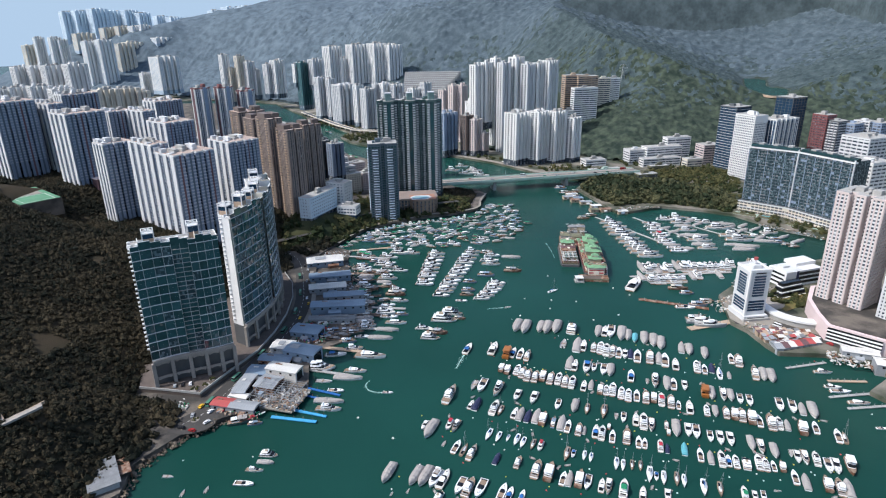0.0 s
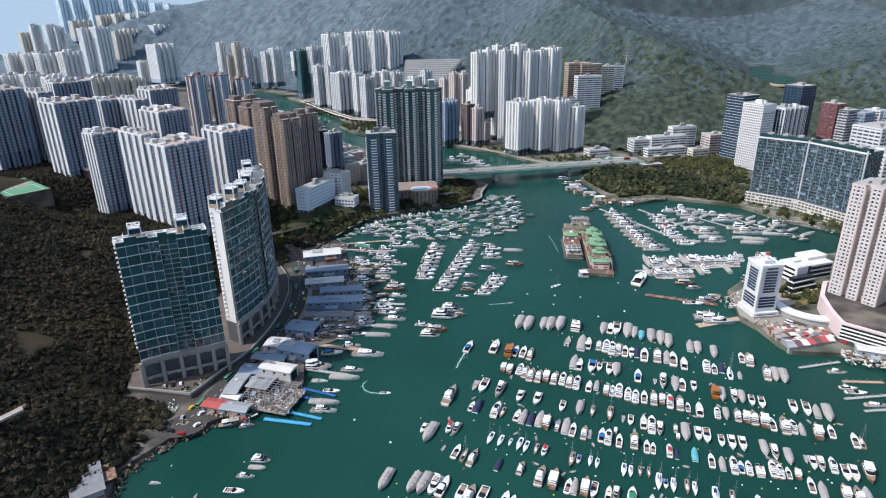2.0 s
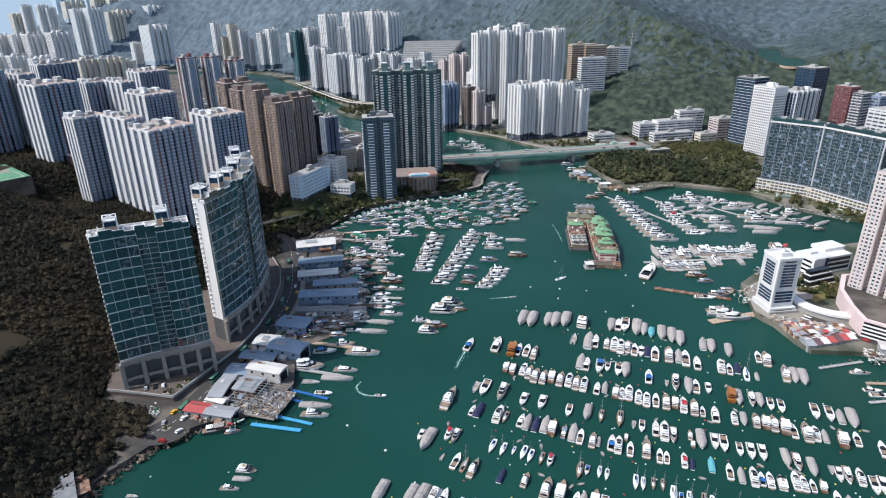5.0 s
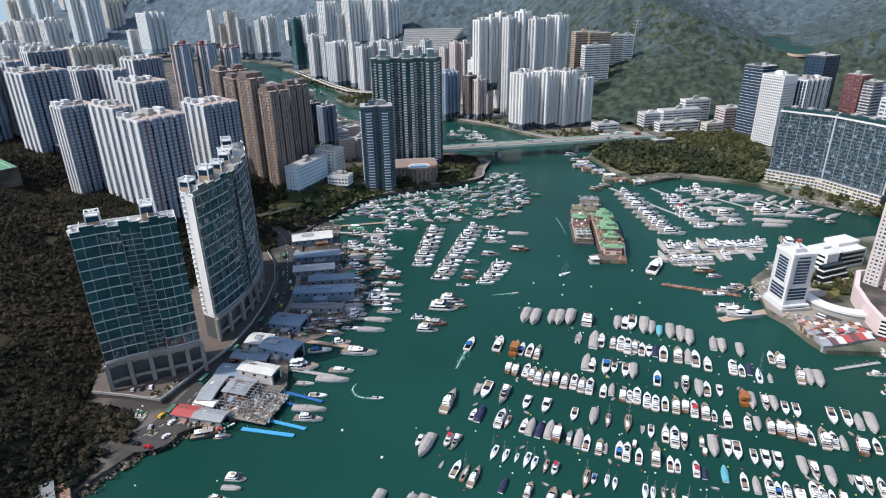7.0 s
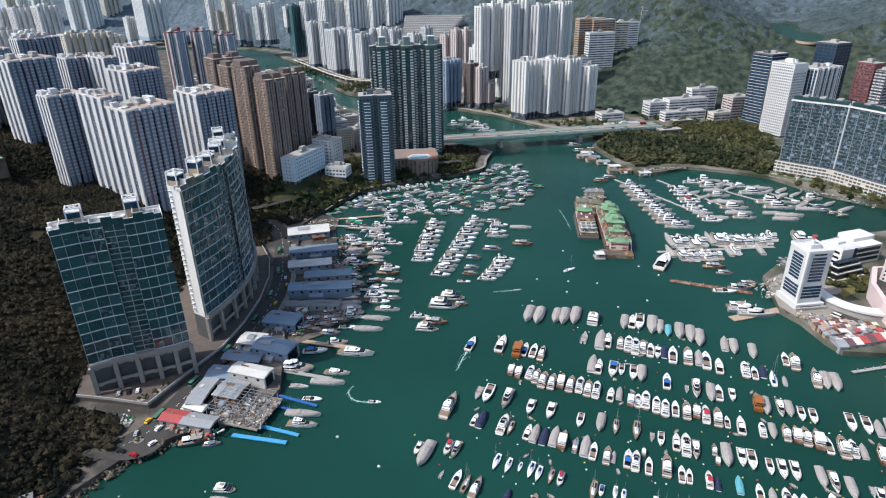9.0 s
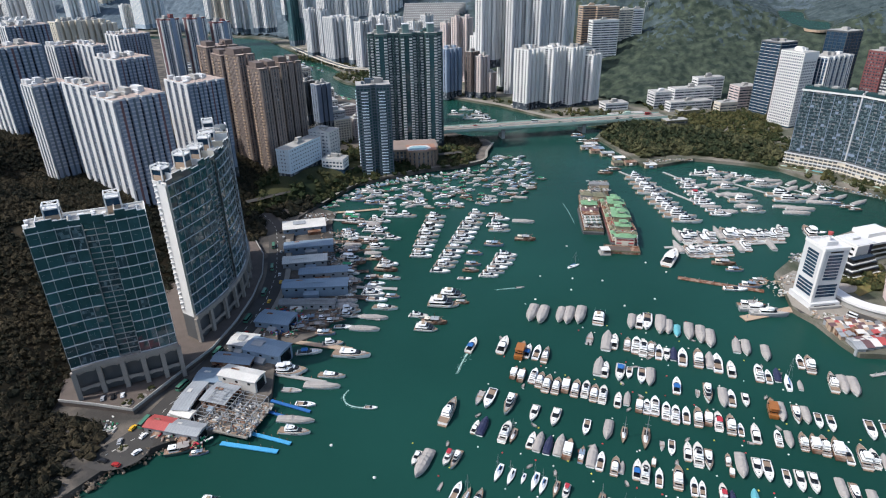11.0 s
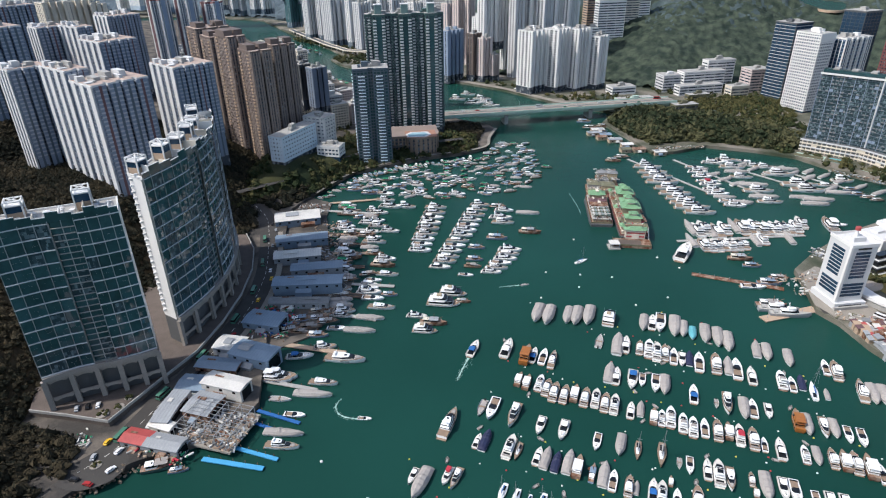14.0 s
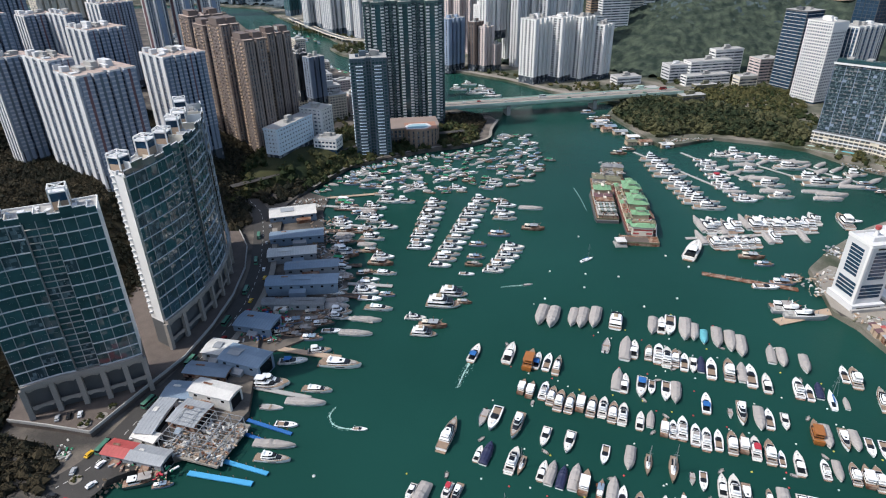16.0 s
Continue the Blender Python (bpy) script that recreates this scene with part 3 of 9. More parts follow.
# ---- the town, block by block ----
# housing estate on the western plateau: white ends, fronts coloured blue for their shade, dark stair strips
def estate_slab(x, y, z0, z1, w, d, turn, front=None, group="housing estate blocks", roof=None):
    n = max(1, round(w / 12))
    t = tower("apartment_tower", "tall housing block with white end walls, its front coloured blue-grey for shade", x, y, z0, z1, turn, notched(w, d, n, 4.0, 2.6), SHADEBLUE, BANDGREY, GLASS, 2.9, 2.9, 0.6, 0.8, roof=roof or PALE, tanks=max(2, n), group=group, deep=30, deck=ROOFTILE)
    h = z1 - z0
    # window bays up the front, in the blue that holds its shade
    bay = w / (n + 1)
    for i in range(n + 1):
        c = -w / 2 + bay * (i + 0.5)
        for k in (-1, 1):
            part("front_bay", Geo().box(c + k * bay * 0.24 - 1.3, -d / 2 - 0.85, -20, c + k * bay * 0.24 + 1.3, -d / 2 + 0.2, h + 0.2), front or SHADEBLUE, t)
        part("stair_strip", Geo().box(c - 1.0, -d / 2 - 0.7, -20, c + 1.0, -d / 2 + 0.2, h + 0.4), (SLATE, MAROON, SLATE)[(i + int(x)) % 3], t, "dark coloured stair strip")
        lines = Geo()
        z = 1.0
        while z < h - 1:
            for k in (-1, 1):
                lines.box(c + k * bay * 0.24 - 1.35, -d / 2 - 1.15, z, c + k * bay * 0.24 + 1.35, -d / 2 - 0.8, z + 1.0)
            z += 2.9
        tagged(part("balcony", lines, BANDGREY, t), kind="stuff")
    # broad plain piers on the white end
    for v in (-0.43, -0.15, 0.15, 0.43):
        part("end_pier", Geo().box(-w / 2 - 1.1, d * v - d * 0.07, -20, -w / 2 + 0.2, d * v + d * 0.07, h + 0.6), PALE, t, "plain white end wall strip")
    for v in (-0.27, 0.04, 0.32):
        part("roof_gable", Geo().box(-w / 2, d * v - 2.2, h, -w / 2 + 5, d * v + 2.2, h + 2.2 + 2.4 * (v > 0)), PALE, t)
    return t


for row in (
        (-307, 562, 54, 119, 27, 20, 52), (-264, 540, 50, 122, 15, 40, 52), (-230, 529, 51, 116, 38, 40, 52),
        (-296, 670, 22, 123, 32, 40, 52), (-211, 614, 53, 111, 33, 40, 48), (-469, 670, 83, 147, 38, 40, 52),
        (-437, 689, 77, 142, 14, 40, 52), (-378, 638, 71, 138, 39, 36, 54), (-390, 742, 36, 126, 27, 22, 52),
        (-357, 734, 37, 127, 14, 40, 52), (-498, 855, 54, 136, 47, 24, 52), (-427, 961, 36, 114, 42, 40, 50)):
    estate_slab(*row)
block_m = thing("market_hall", "low maroon tiled hall beside the housing blocks", "hall", pose(-356, 636, 62, 0, 0, 54))
part("body", Geo().box(-19, -11, -14, 19, 11, 9), MAROON, block_m)
part("roof", Geo().box(-19.5, -11.5, 9, 19.5, 11.5, 9.8), ROSE, block_m)
# brown private towers, sunlight put into the tan of their end balconies
for x, y, z0, z1, w, d in ((-236, 757, 20, 121, 34, 26), (-212, 716, 20, 118, 26, 26), (-192, 687, 20, 122, 16, 32), (-166, 668, 12, 112, 19, 28), (-151, 700, 12, 112, 22, 20)):
    t = tower("apartment_tower", "tall dark brown tiled apartment tower, ends lightened tan for sun", x, y, z0, z1, 40, notched(w, d, 2 if w > 20 else 1, 4.5, 2.4), UMBER, BROWN, GLASS, 3.0, 3.2, 1.2, 1.3, roof=BROWN, tanks=2, group="brown towers", deep=20, deck=ROOFTILE)
    h = z1 - z0
    for v in (-0.3, 0.3):
        bands = Geo()
        z = 1.0
        while z < h - 1:
            bands.box(-w / 2 - 1.2, d * v - 1.7, z, -w / 2 + 0.2, d * v + 1.7, z + 1.1)
            z += 3.0
        tagged(part("balcony_stack", bands, TAN, t, "balconies up the sunlit end, lightened to tan for the sun"), kind="stuff")
    for u in (-0.3, 0.3):
        part("crown", Geo().box(w * u - 4, -d * 0.3, h, w * u + 4, d * 0.3, h + 6), BROWN, t)
for x, y, z1 in ((-346, 908, 136), (-316, 918, 136), (-287, 928, 130)):
    t = tower("apartment_tower", "slim blue and white apartment tower with a red crown", x, y, 8, z1, 50, cross(24, 24, 11), PALE, BLUEWALL, GLASS, 3.0, 2.8, 1.0, 0.9, roof=REDWALL, tanks=2, group="slim towers", deep=10)
    for ang in (0, -90):
        part("colour_strip", Geo().box(-2.6, -12.9, 0, 2.6, -11.6, z1 - 6, ang), (BLUEWALL, MAROON)[ang < 0], t, "coloured vertical strip")
        for k in (-1, 1):
            part("corner_pier", Geo().box(k * 4.9 - 0.7, -12.6, 0, k * 4.9 + 0.7, -11.6, z1 - 8, ang), WHITE, t)
# blue tower with white balcony stacks, and three dark green blocks beside the bridge
def stacked(name, label, x, y, z0, z1, turn, plan, wall, glass, stacks, group):
    """A tower with stacks of white balconies up its front: (u, v, facing, width)."""
    t = tower(name, label, x, y, z0, z1, turn, plan, wall, wall, glass, 3.0, 3.2, 0.9, 0.7, roof=wall, tanks=2, group=group, deep=14)
    for u, v, face, w in stacks:
        g = Geo()
        for i in range(int((z1 - z0) / 3.0) - 1):
            z = 3.0 * i + 2.0
            g.box(-w / 2, -1.3, z, w / 2, 0.2, z + (1.3 if wall is GREENTILE else 0.6), face, (u, v))
        tagged(part("balcony_stack", g, WHITE if wall is GREENTILE else HAZEWALL, t, "stack of white balconies"), kind="stuff")
    return t


stacked("apartment_tower", "blue-grey apartment tower with two white balcony stacks", -64, 678, 4, 93, 8, notched(32, 22, 1, 3, 5), SLATE, TEALGLASS, ((-8.5, -11, 0, 6.5), (8, -11, 0, 6.5), (-16, 0, -90, 5)), "bridge towers")
for i in range(3):
    t = stacked("apartment_tower", "dark green tiled apartment tower with pale balcony stacks", -62 + 26.5 * i, 762 + 3 * i, 12, 130, 10, cross(26, 28, 12), GREENTILE, GLASS,
                ((-4.4, -14, 0, 3.4), (4.4, -14, 0, 3.4), (-13, -3.5, -90, 2.4), (9.5, -6, 0, 2.6), (-9.5, -6, 0, 2.6)), "dark green towers")
    part("front_bay", Geo().box(-2.5, -14.7, 0, 2.5, -13.5, 117), TEALGLASS, t, "dark glazed front bay")
    part("crown", Geo().box(-3.4, -11, 118, 3.4, -3, 128), JADEWALL, t, "pale green roof house")
    part("crown_cap", Geo().box(-3.9, -11.5, 128, 3.9, -2.5, 128.8), PALE, t)
# offices on the eastern shore
tower("office_tower", "dark glass office tower with white floor lines", 452, 915, 5, 96, 24, rect(30, 30), DARKGREY, PALE, BLUEGLASS, 4.0, 8, 0.5, 0.4, category="office tower", tanks=2)
office = tower("office_tower", "white office tower with square windows and a blue glass side", 442, 845, 5, 93, 24, rect(24, 32), WHITE, None, BLUEGLASS, 3.4, 3.0, 1.5, 1.0, category="office tower", tanks=2)
part("glass_side", Geo().box(12.2, -15.6, 0, 12.7, 15.6, 87), BLUEGLASS, office, "blue curtain glass side")
part("sign_band", Geo().box(-12.6, -16.7, 80, 12.6, -16.2, 88), WHITE, office)
tower("office_tower", "blue glass tower with white ribs", 486, 850, 5, 87, 24, notched(45, 24, 4, 4, 3), WHITE, BLUEWALL, BLUEGLASS, 4.0, 5, 0.8, 0.9, category="office tower", tanks=3)
tower("office_tower", "dark blue glass office tower with a stepped roof", 526, 900, 5, 110, 24, rect(30, 28), DARKGREY, DARKGREY, BLUEGLASS, 4.0, 6, 0.4, 0.3, category="office tower", tanks=1)
tower("office_tower", "dark red clad office tower", 556, 862, 5, 89, 24, rect(19, 22), REDWALL, None, GLASS, 3.6, 4, 1.7, 1.0, category="office tower", tanks=1)
for x, y, z1, w, wall in ((567, 850, 82, 22, DARKGREY), (586, 845, 79, 20, BLUEWALL), (609, 850, 81, 18, PALE), (620, 840, 80, 20, BLUEWALL)):
    tower("office_tower", "grey commercial block with banded windows", x, y, 5, z1, 24, rect(w, 22), wall, PALE if wall is DARKGREY else None, GLASS, 3.8, 5, 1.5, 0.8, category="office tower", tanks=1)
for x, y, z1, w, d, wall in ((525, 720, 83, 44, 36, PALE), (482, 650, 69, 30, 30, WHITE), (583, 760, 60, 40, 36, ROSE), (560, 640, 48, 40, 36, CREAM)):
    tower("factory_block", "pale flatted factory block with ribbon windows", x, y, 4, z1, 20, rect(w, d), wall, None, GLASS, 4.2, 7, 2.2, 1.0, category="factory", tanks=2)

rnd = random.Random(11)
# low street blocks between the towers
for i in range(44):
    a = i / 44
    x, y = -150 - 330 * rnd.random(), 930 + 420 * rnd.random()
    if away(x, y, WEST_SHORE[24:32]) < 26 or inside(x, y, [(5, 860), (-30, 930), (-110, 1010), (-190, 1110), (-290, 1260), (-420, 1500), (-330, 1560), (-150, 1290), (-70, 1130), (8, 1056)]):
        continue
    tower("street_block", "low old apartment block with a cluttered roof", x, y, 3, rnd.uniform(18, 48), rnd.uniform(15, 40), rect(rnd.uniform(14, 26), rnd.uniform(14, 22)), rnd.choice((PALE, CREAM, PINK, WHITE)), None, GLASS, 3.0, 4, 1.4, 1.0, tanks=1, group="street blocks", category="apartment block", seed=i)

for x, y, z1, w, wall in ((-118, 800, 30, 20, CREAM), (-100, 822, 26, 18, PINK), (-128, 826, 34, 20, PALE), (-98, 850, 22, 18, CREAM), (-142, 858, 40, 20, WHITE), (-120, 872, 30, 20, PINK), (-162, 842, 44, 20, CREAM), (-80, 838, 20, 16, PALE), (-74, 862, 24, 16, CREAM), (-150, 890, 36, 18, PALE)):
    tower("street_block", "low old apartment block with a cluttered roof", x, y, 3, z1, 30, rect(w, 15), wall, None, GLASS, 3.0, 3.5, 1.4, 1.0, tanks=1, group="street blocks", category="apartment block")

def far_block(x, y, z0, z1, w, wall):
    z0 = max(3.2, min(z1 - 20, north_hill(x, y) - 6 if north_hill(x, y) > 3 else z0))
    # Far walls and windows take colours paled for haze.
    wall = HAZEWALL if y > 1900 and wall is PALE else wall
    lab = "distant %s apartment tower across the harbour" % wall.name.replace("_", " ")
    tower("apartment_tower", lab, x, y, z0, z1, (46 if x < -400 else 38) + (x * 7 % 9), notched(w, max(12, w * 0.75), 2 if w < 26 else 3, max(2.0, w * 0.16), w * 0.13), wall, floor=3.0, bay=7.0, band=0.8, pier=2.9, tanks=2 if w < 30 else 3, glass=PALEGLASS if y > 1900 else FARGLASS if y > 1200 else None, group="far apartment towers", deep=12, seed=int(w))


# far blocks: x, y, foot, top, width, wall
for x, y, z0, z1, w, wall in (
        (-542, 1018, 90, 126, 34, CREAM), (-529, 1058, 85, 124, 38, CREAM), (-507, 1068, 83, 118, 23, CREAM), (-877, 1338, 100, 147, 32, WHITE),
        (-844, 1338, 99, 147, 31, WHITE), (-803, 1328, 99, 149, 40, WHITE), (-745, 1308, 100, 152, 38, WHITE), (-754, 1128, 94, 123, 36, WHITE),
        (-716, 1128, 93, 124, 36, WHITE), (-666, 1108, 95, 121, 37, WHITE), (-774, 1108, 82, 121, 34, WHITE)):
    far_block(x, y, z0, z1, w, wall)
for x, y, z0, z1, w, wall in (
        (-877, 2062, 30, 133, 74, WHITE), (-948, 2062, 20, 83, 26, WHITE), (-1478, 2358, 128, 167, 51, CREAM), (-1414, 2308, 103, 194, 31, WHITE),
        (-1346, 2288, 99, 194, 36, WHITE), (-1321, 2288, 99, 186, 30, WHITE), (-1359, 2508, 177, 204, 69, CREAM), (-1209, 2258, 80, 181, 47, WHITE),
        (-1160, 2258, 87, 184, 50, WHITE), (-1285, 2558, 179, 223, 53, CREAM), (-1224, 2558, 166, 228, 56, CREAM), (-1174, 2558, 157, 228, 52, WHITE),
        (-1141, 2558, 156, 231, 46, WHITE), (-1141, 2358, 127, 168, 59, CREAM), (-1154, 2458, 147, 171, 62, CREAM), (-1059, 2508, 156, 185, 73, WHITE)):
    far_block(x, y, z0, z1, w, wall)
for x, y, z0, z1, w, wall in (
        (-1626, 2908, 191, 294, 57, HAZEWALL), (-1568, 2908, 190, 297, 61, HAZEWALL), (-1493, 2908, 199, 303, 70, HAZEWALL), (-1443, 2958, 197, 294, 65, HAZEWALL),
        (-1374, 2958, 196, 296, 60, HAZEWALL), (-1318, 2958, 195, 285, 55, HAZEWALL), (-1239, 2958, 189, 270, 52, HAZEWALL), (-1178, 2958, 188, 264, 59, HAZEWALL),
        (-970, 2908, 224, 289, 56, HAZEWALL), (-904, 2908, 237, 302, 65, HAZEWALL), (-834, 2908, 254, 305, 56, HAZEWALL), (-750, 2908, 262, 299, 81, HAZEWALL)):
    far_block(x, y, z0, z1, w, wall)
for x, y, z0, z1, w, wall in ((-582, 1750, 67, 148, 22, WHITE), (-566, 1750, 23, 112, 20, CREAM), (-540, 1750, 54, 144, 23, CREAM), (-515, 1750, 44, 129, 25, PALE), (-496, 1750, 40, 108, 14, PALE), (-462, 1750, 43, 122, 25, PALE), (-437, 1750, 43, 131, 31, WHITE), (-345, 1560, 88, 131, 14, WHITE), (-327, 1560, 33, 134, 28, TEALWALL), (-295, 1560, 82, 141, 31, PALE)):
    far_block(x, y, z0, z1, w, wall)
for x, y, z0, z1, w, wall in ((-271, 1480, 17, 104, 28, PALE), (-247, 1470, 16, 102, 20, PALE), (-208, 1420, 14, 93, 49, PALE), (-172, 1380, 14, 94, 20, WHITE), (-146, 1330, 9, 91, 27, PALE), (-143, 1500, 38, 85, 16, PALE), (-122, 1500, 42, 87, 24, WHITE), (-95, 1500, 41, 84, 30, PALE), (-50, 1500, 35, 75, 29, WHITE), (-24, 1500, 30, 87, 22, PALE), (-85, 1500, 31, 64, 25, PALE)):
    far_block(x, y, z0, z1, w, wall)
for x, y, z0, z1, w, wall in ((-283, 1750, 83, 165, 42, WHITE), (-252, 1750, 83, 135, 31, WHITE), (-216, 1750, 82, 169, 47, WHITE), (-160, 1750, 90, 171, 43, WHITE), (-117, 1750, 93, 167, 43, WHITE)):
    far_block(x, y, z0, z1, w, wall)
for x, y, z0, z1, w, wall in ((70, 1075, 58, 152, 19, WHITE), (89, 1085, 54, 155, 17, WHITE), (105, 1100, 67, 161, 14, WHITE), (117, 1070, 52, 155, 19, PALE), (140, 1085, 55, 163, 23, WHITE), (159, 1075, 52, 152, 21, PALE), (179, 1085, 54, 153, 17, WHITE), (199, 1095, 60, 156, 28, WHITE)):
    far_block(x, y, z0, z1, w, wall)
for x, y, z0, z1, w, wall in ((34, 1180, 41, 109, 18, PINK), (50, 1180, 40, 108, 17, PINK), (17, 1220, 53, 97, 20, PINK), (17, 1050, 13, 76, 31, BLUEWALL), (52, 1045, 13, 71, 18, BROWN), (67, 1040, 12, 65, 19, PINK), (81, 1040, 12, 41, 13, PINK), (62, 1150, 55, 82, 11, WHITE)):
    far_block(x, y, z0, z1, w, wall)
for x, y, z0, z1, w, wall in ((129, 965, 13, 85, 35, WHITE), (163, 970, 11, 86, 32, WHITE), (193, 975, 7, 85, 27, WHITE), (222, 980, 10, 74, 22, WHITE)):
    far_block(x, y, z0, z1, w, wall)
for x, y, z0, z1, w, wall in ((-153, 800, 37, 75, 13, DARKGREY), (-136, 790, 31, 73, 18, SHADEBLUE), (-157, 810, 42, 77, 12, DARKGREY), (-13, 900, 11, 63, 12, WHITE), (-14, 850, 14, 67, 8, CREAM)):
    far_block(x, y, z0, z1, w, wall)

# ---- woods ----
lake_c = (sum(q[0] for q in LAKE) / 8, sum(q[1] for q in LAKE) / 8)
LAKE_RIM = [(lake_c[0] + (x - lake_c[0]) * 1.08, lake_c[1] + (y - lake_c[1]) * 1.05) for x, y in LAKE]
PLATEAU = [(-392 + u * 0.766 + v * 0.643, 552 - u * 0.643 + v * 0.766) for u, v in ((-35, -20), (35, -20), (35, 20), (-35, 20))]
SCHOOL = [(-160, 616), (-140, 606), (-118, 640), (-94, 646), (-92, 664), (-100, 700), (-128, 704)]
wood(west_hill, 48000, -520, -165, 120, 700, 0.9, 2.5, SCRUB, "dense dark evergreen scrub and trees on the hillside", 5, True, -0.1, keepout=(PLATEAU,))
def canopy(x0, x1, y0, y1, step, cell, amp, seed):
    """A closed forest canopy: one rounded dome a tree, of uneven height, its leaf colour paler and bluer with distance
    for haze.
    """
    r = random.Random(seed)
    nx, ny = int((x1 - x0) / step) + 1, int((y1 - y0) / step) + 1
    g, ok, haze_bands = Geo(), [], []
    for j in range(ny):
        for i in range(nx):
            x, y = x0 + i * step + r.uniform(-0.15, 0.15) * step, y0 + j * step + r.uniform(-0.15, 0.15) * step
            h, kind = north_hill(x, y), 0
            good = h > 2.9 and not (500 < x < 900 and inside(x, y, LAKE_RIM))
            ok.append(good)
            if good:
                near, seeds = noise.voronoi(Vector((x / cell, y / cell, seed)))
                tree = math.sqrt(max(0.0, 1 - min(1.0, near[0] * 1.2) ** 2))
                low = min(1.0, away(x, y, LAKE_RIM + LAKE_RIM[:1]) / 30) if 500 < x < 900 and y < 1600 else 1.0
                h += low * amp * (0.2 + tree * (0.8 + 0.8 * noise.cell(seeds[0] * 7.0)) + 0.5 * wob(x, y, cell * 5, 5.0)) + r.uniform(-0.08, 0.08) * amp
                # Distance picks the leaf colour, which carries more haze farther off.
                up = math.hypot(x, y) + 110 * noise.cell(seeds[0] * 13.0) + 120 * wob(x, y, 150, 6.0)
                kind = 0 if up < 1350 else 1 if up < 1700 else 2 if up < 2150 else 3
            if j < 2 and y0 > 1000:
                h -= 14 - 7 * j
            g.v.append((x, y, h))
            haze_bands.append(kind)
    mats = []
    for j in range(ny - 1):
        for i in range(nx - 1):
            a = j * nx + i
            if ok[a] and ok[a + 1] and ok[a + nx] and ok[a + nx + 1]:
                g.f.append((a, a + 1, a + nx + 1, a + nx))
                mats.append(haze_bands[a])
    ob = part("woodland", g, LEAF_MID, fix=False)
    ob.data.materials.append(LEAF_HAZED)
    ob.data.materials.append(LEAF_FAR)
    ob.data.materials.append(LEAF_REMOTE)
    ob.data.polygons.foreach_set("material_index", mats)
    ob.data.polygons.foreach_set("use_smooth", [True] * len(mats))
    return tagged(ob, "dense evergreen forest covering the mountain slopes", "trees", kind="stuff")


canopy(-520, 1500, 930, 1500, 3.3, 8.0, 3.4, 6)
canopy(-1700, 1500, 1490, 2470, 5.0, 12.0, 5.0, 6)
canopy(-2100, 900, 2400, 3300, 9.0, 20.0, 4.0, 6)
wood(knoll, 2600, 195, 375, 690, 835, 2.4, 5.6, LEAF_OLIVE, "dense evergreen trees on the knoll", 7, True)
wood(point_hill, 1100, -195, 46, 570, 765, 2.6, 4.6, LEAF, "evergreen trees on the bank above the quay", 8, True, keepout=(SCHOOL,))


def flat_in(poly):
    return lambda x, y: 3.2 if inside(x, y, poly) else -2.0


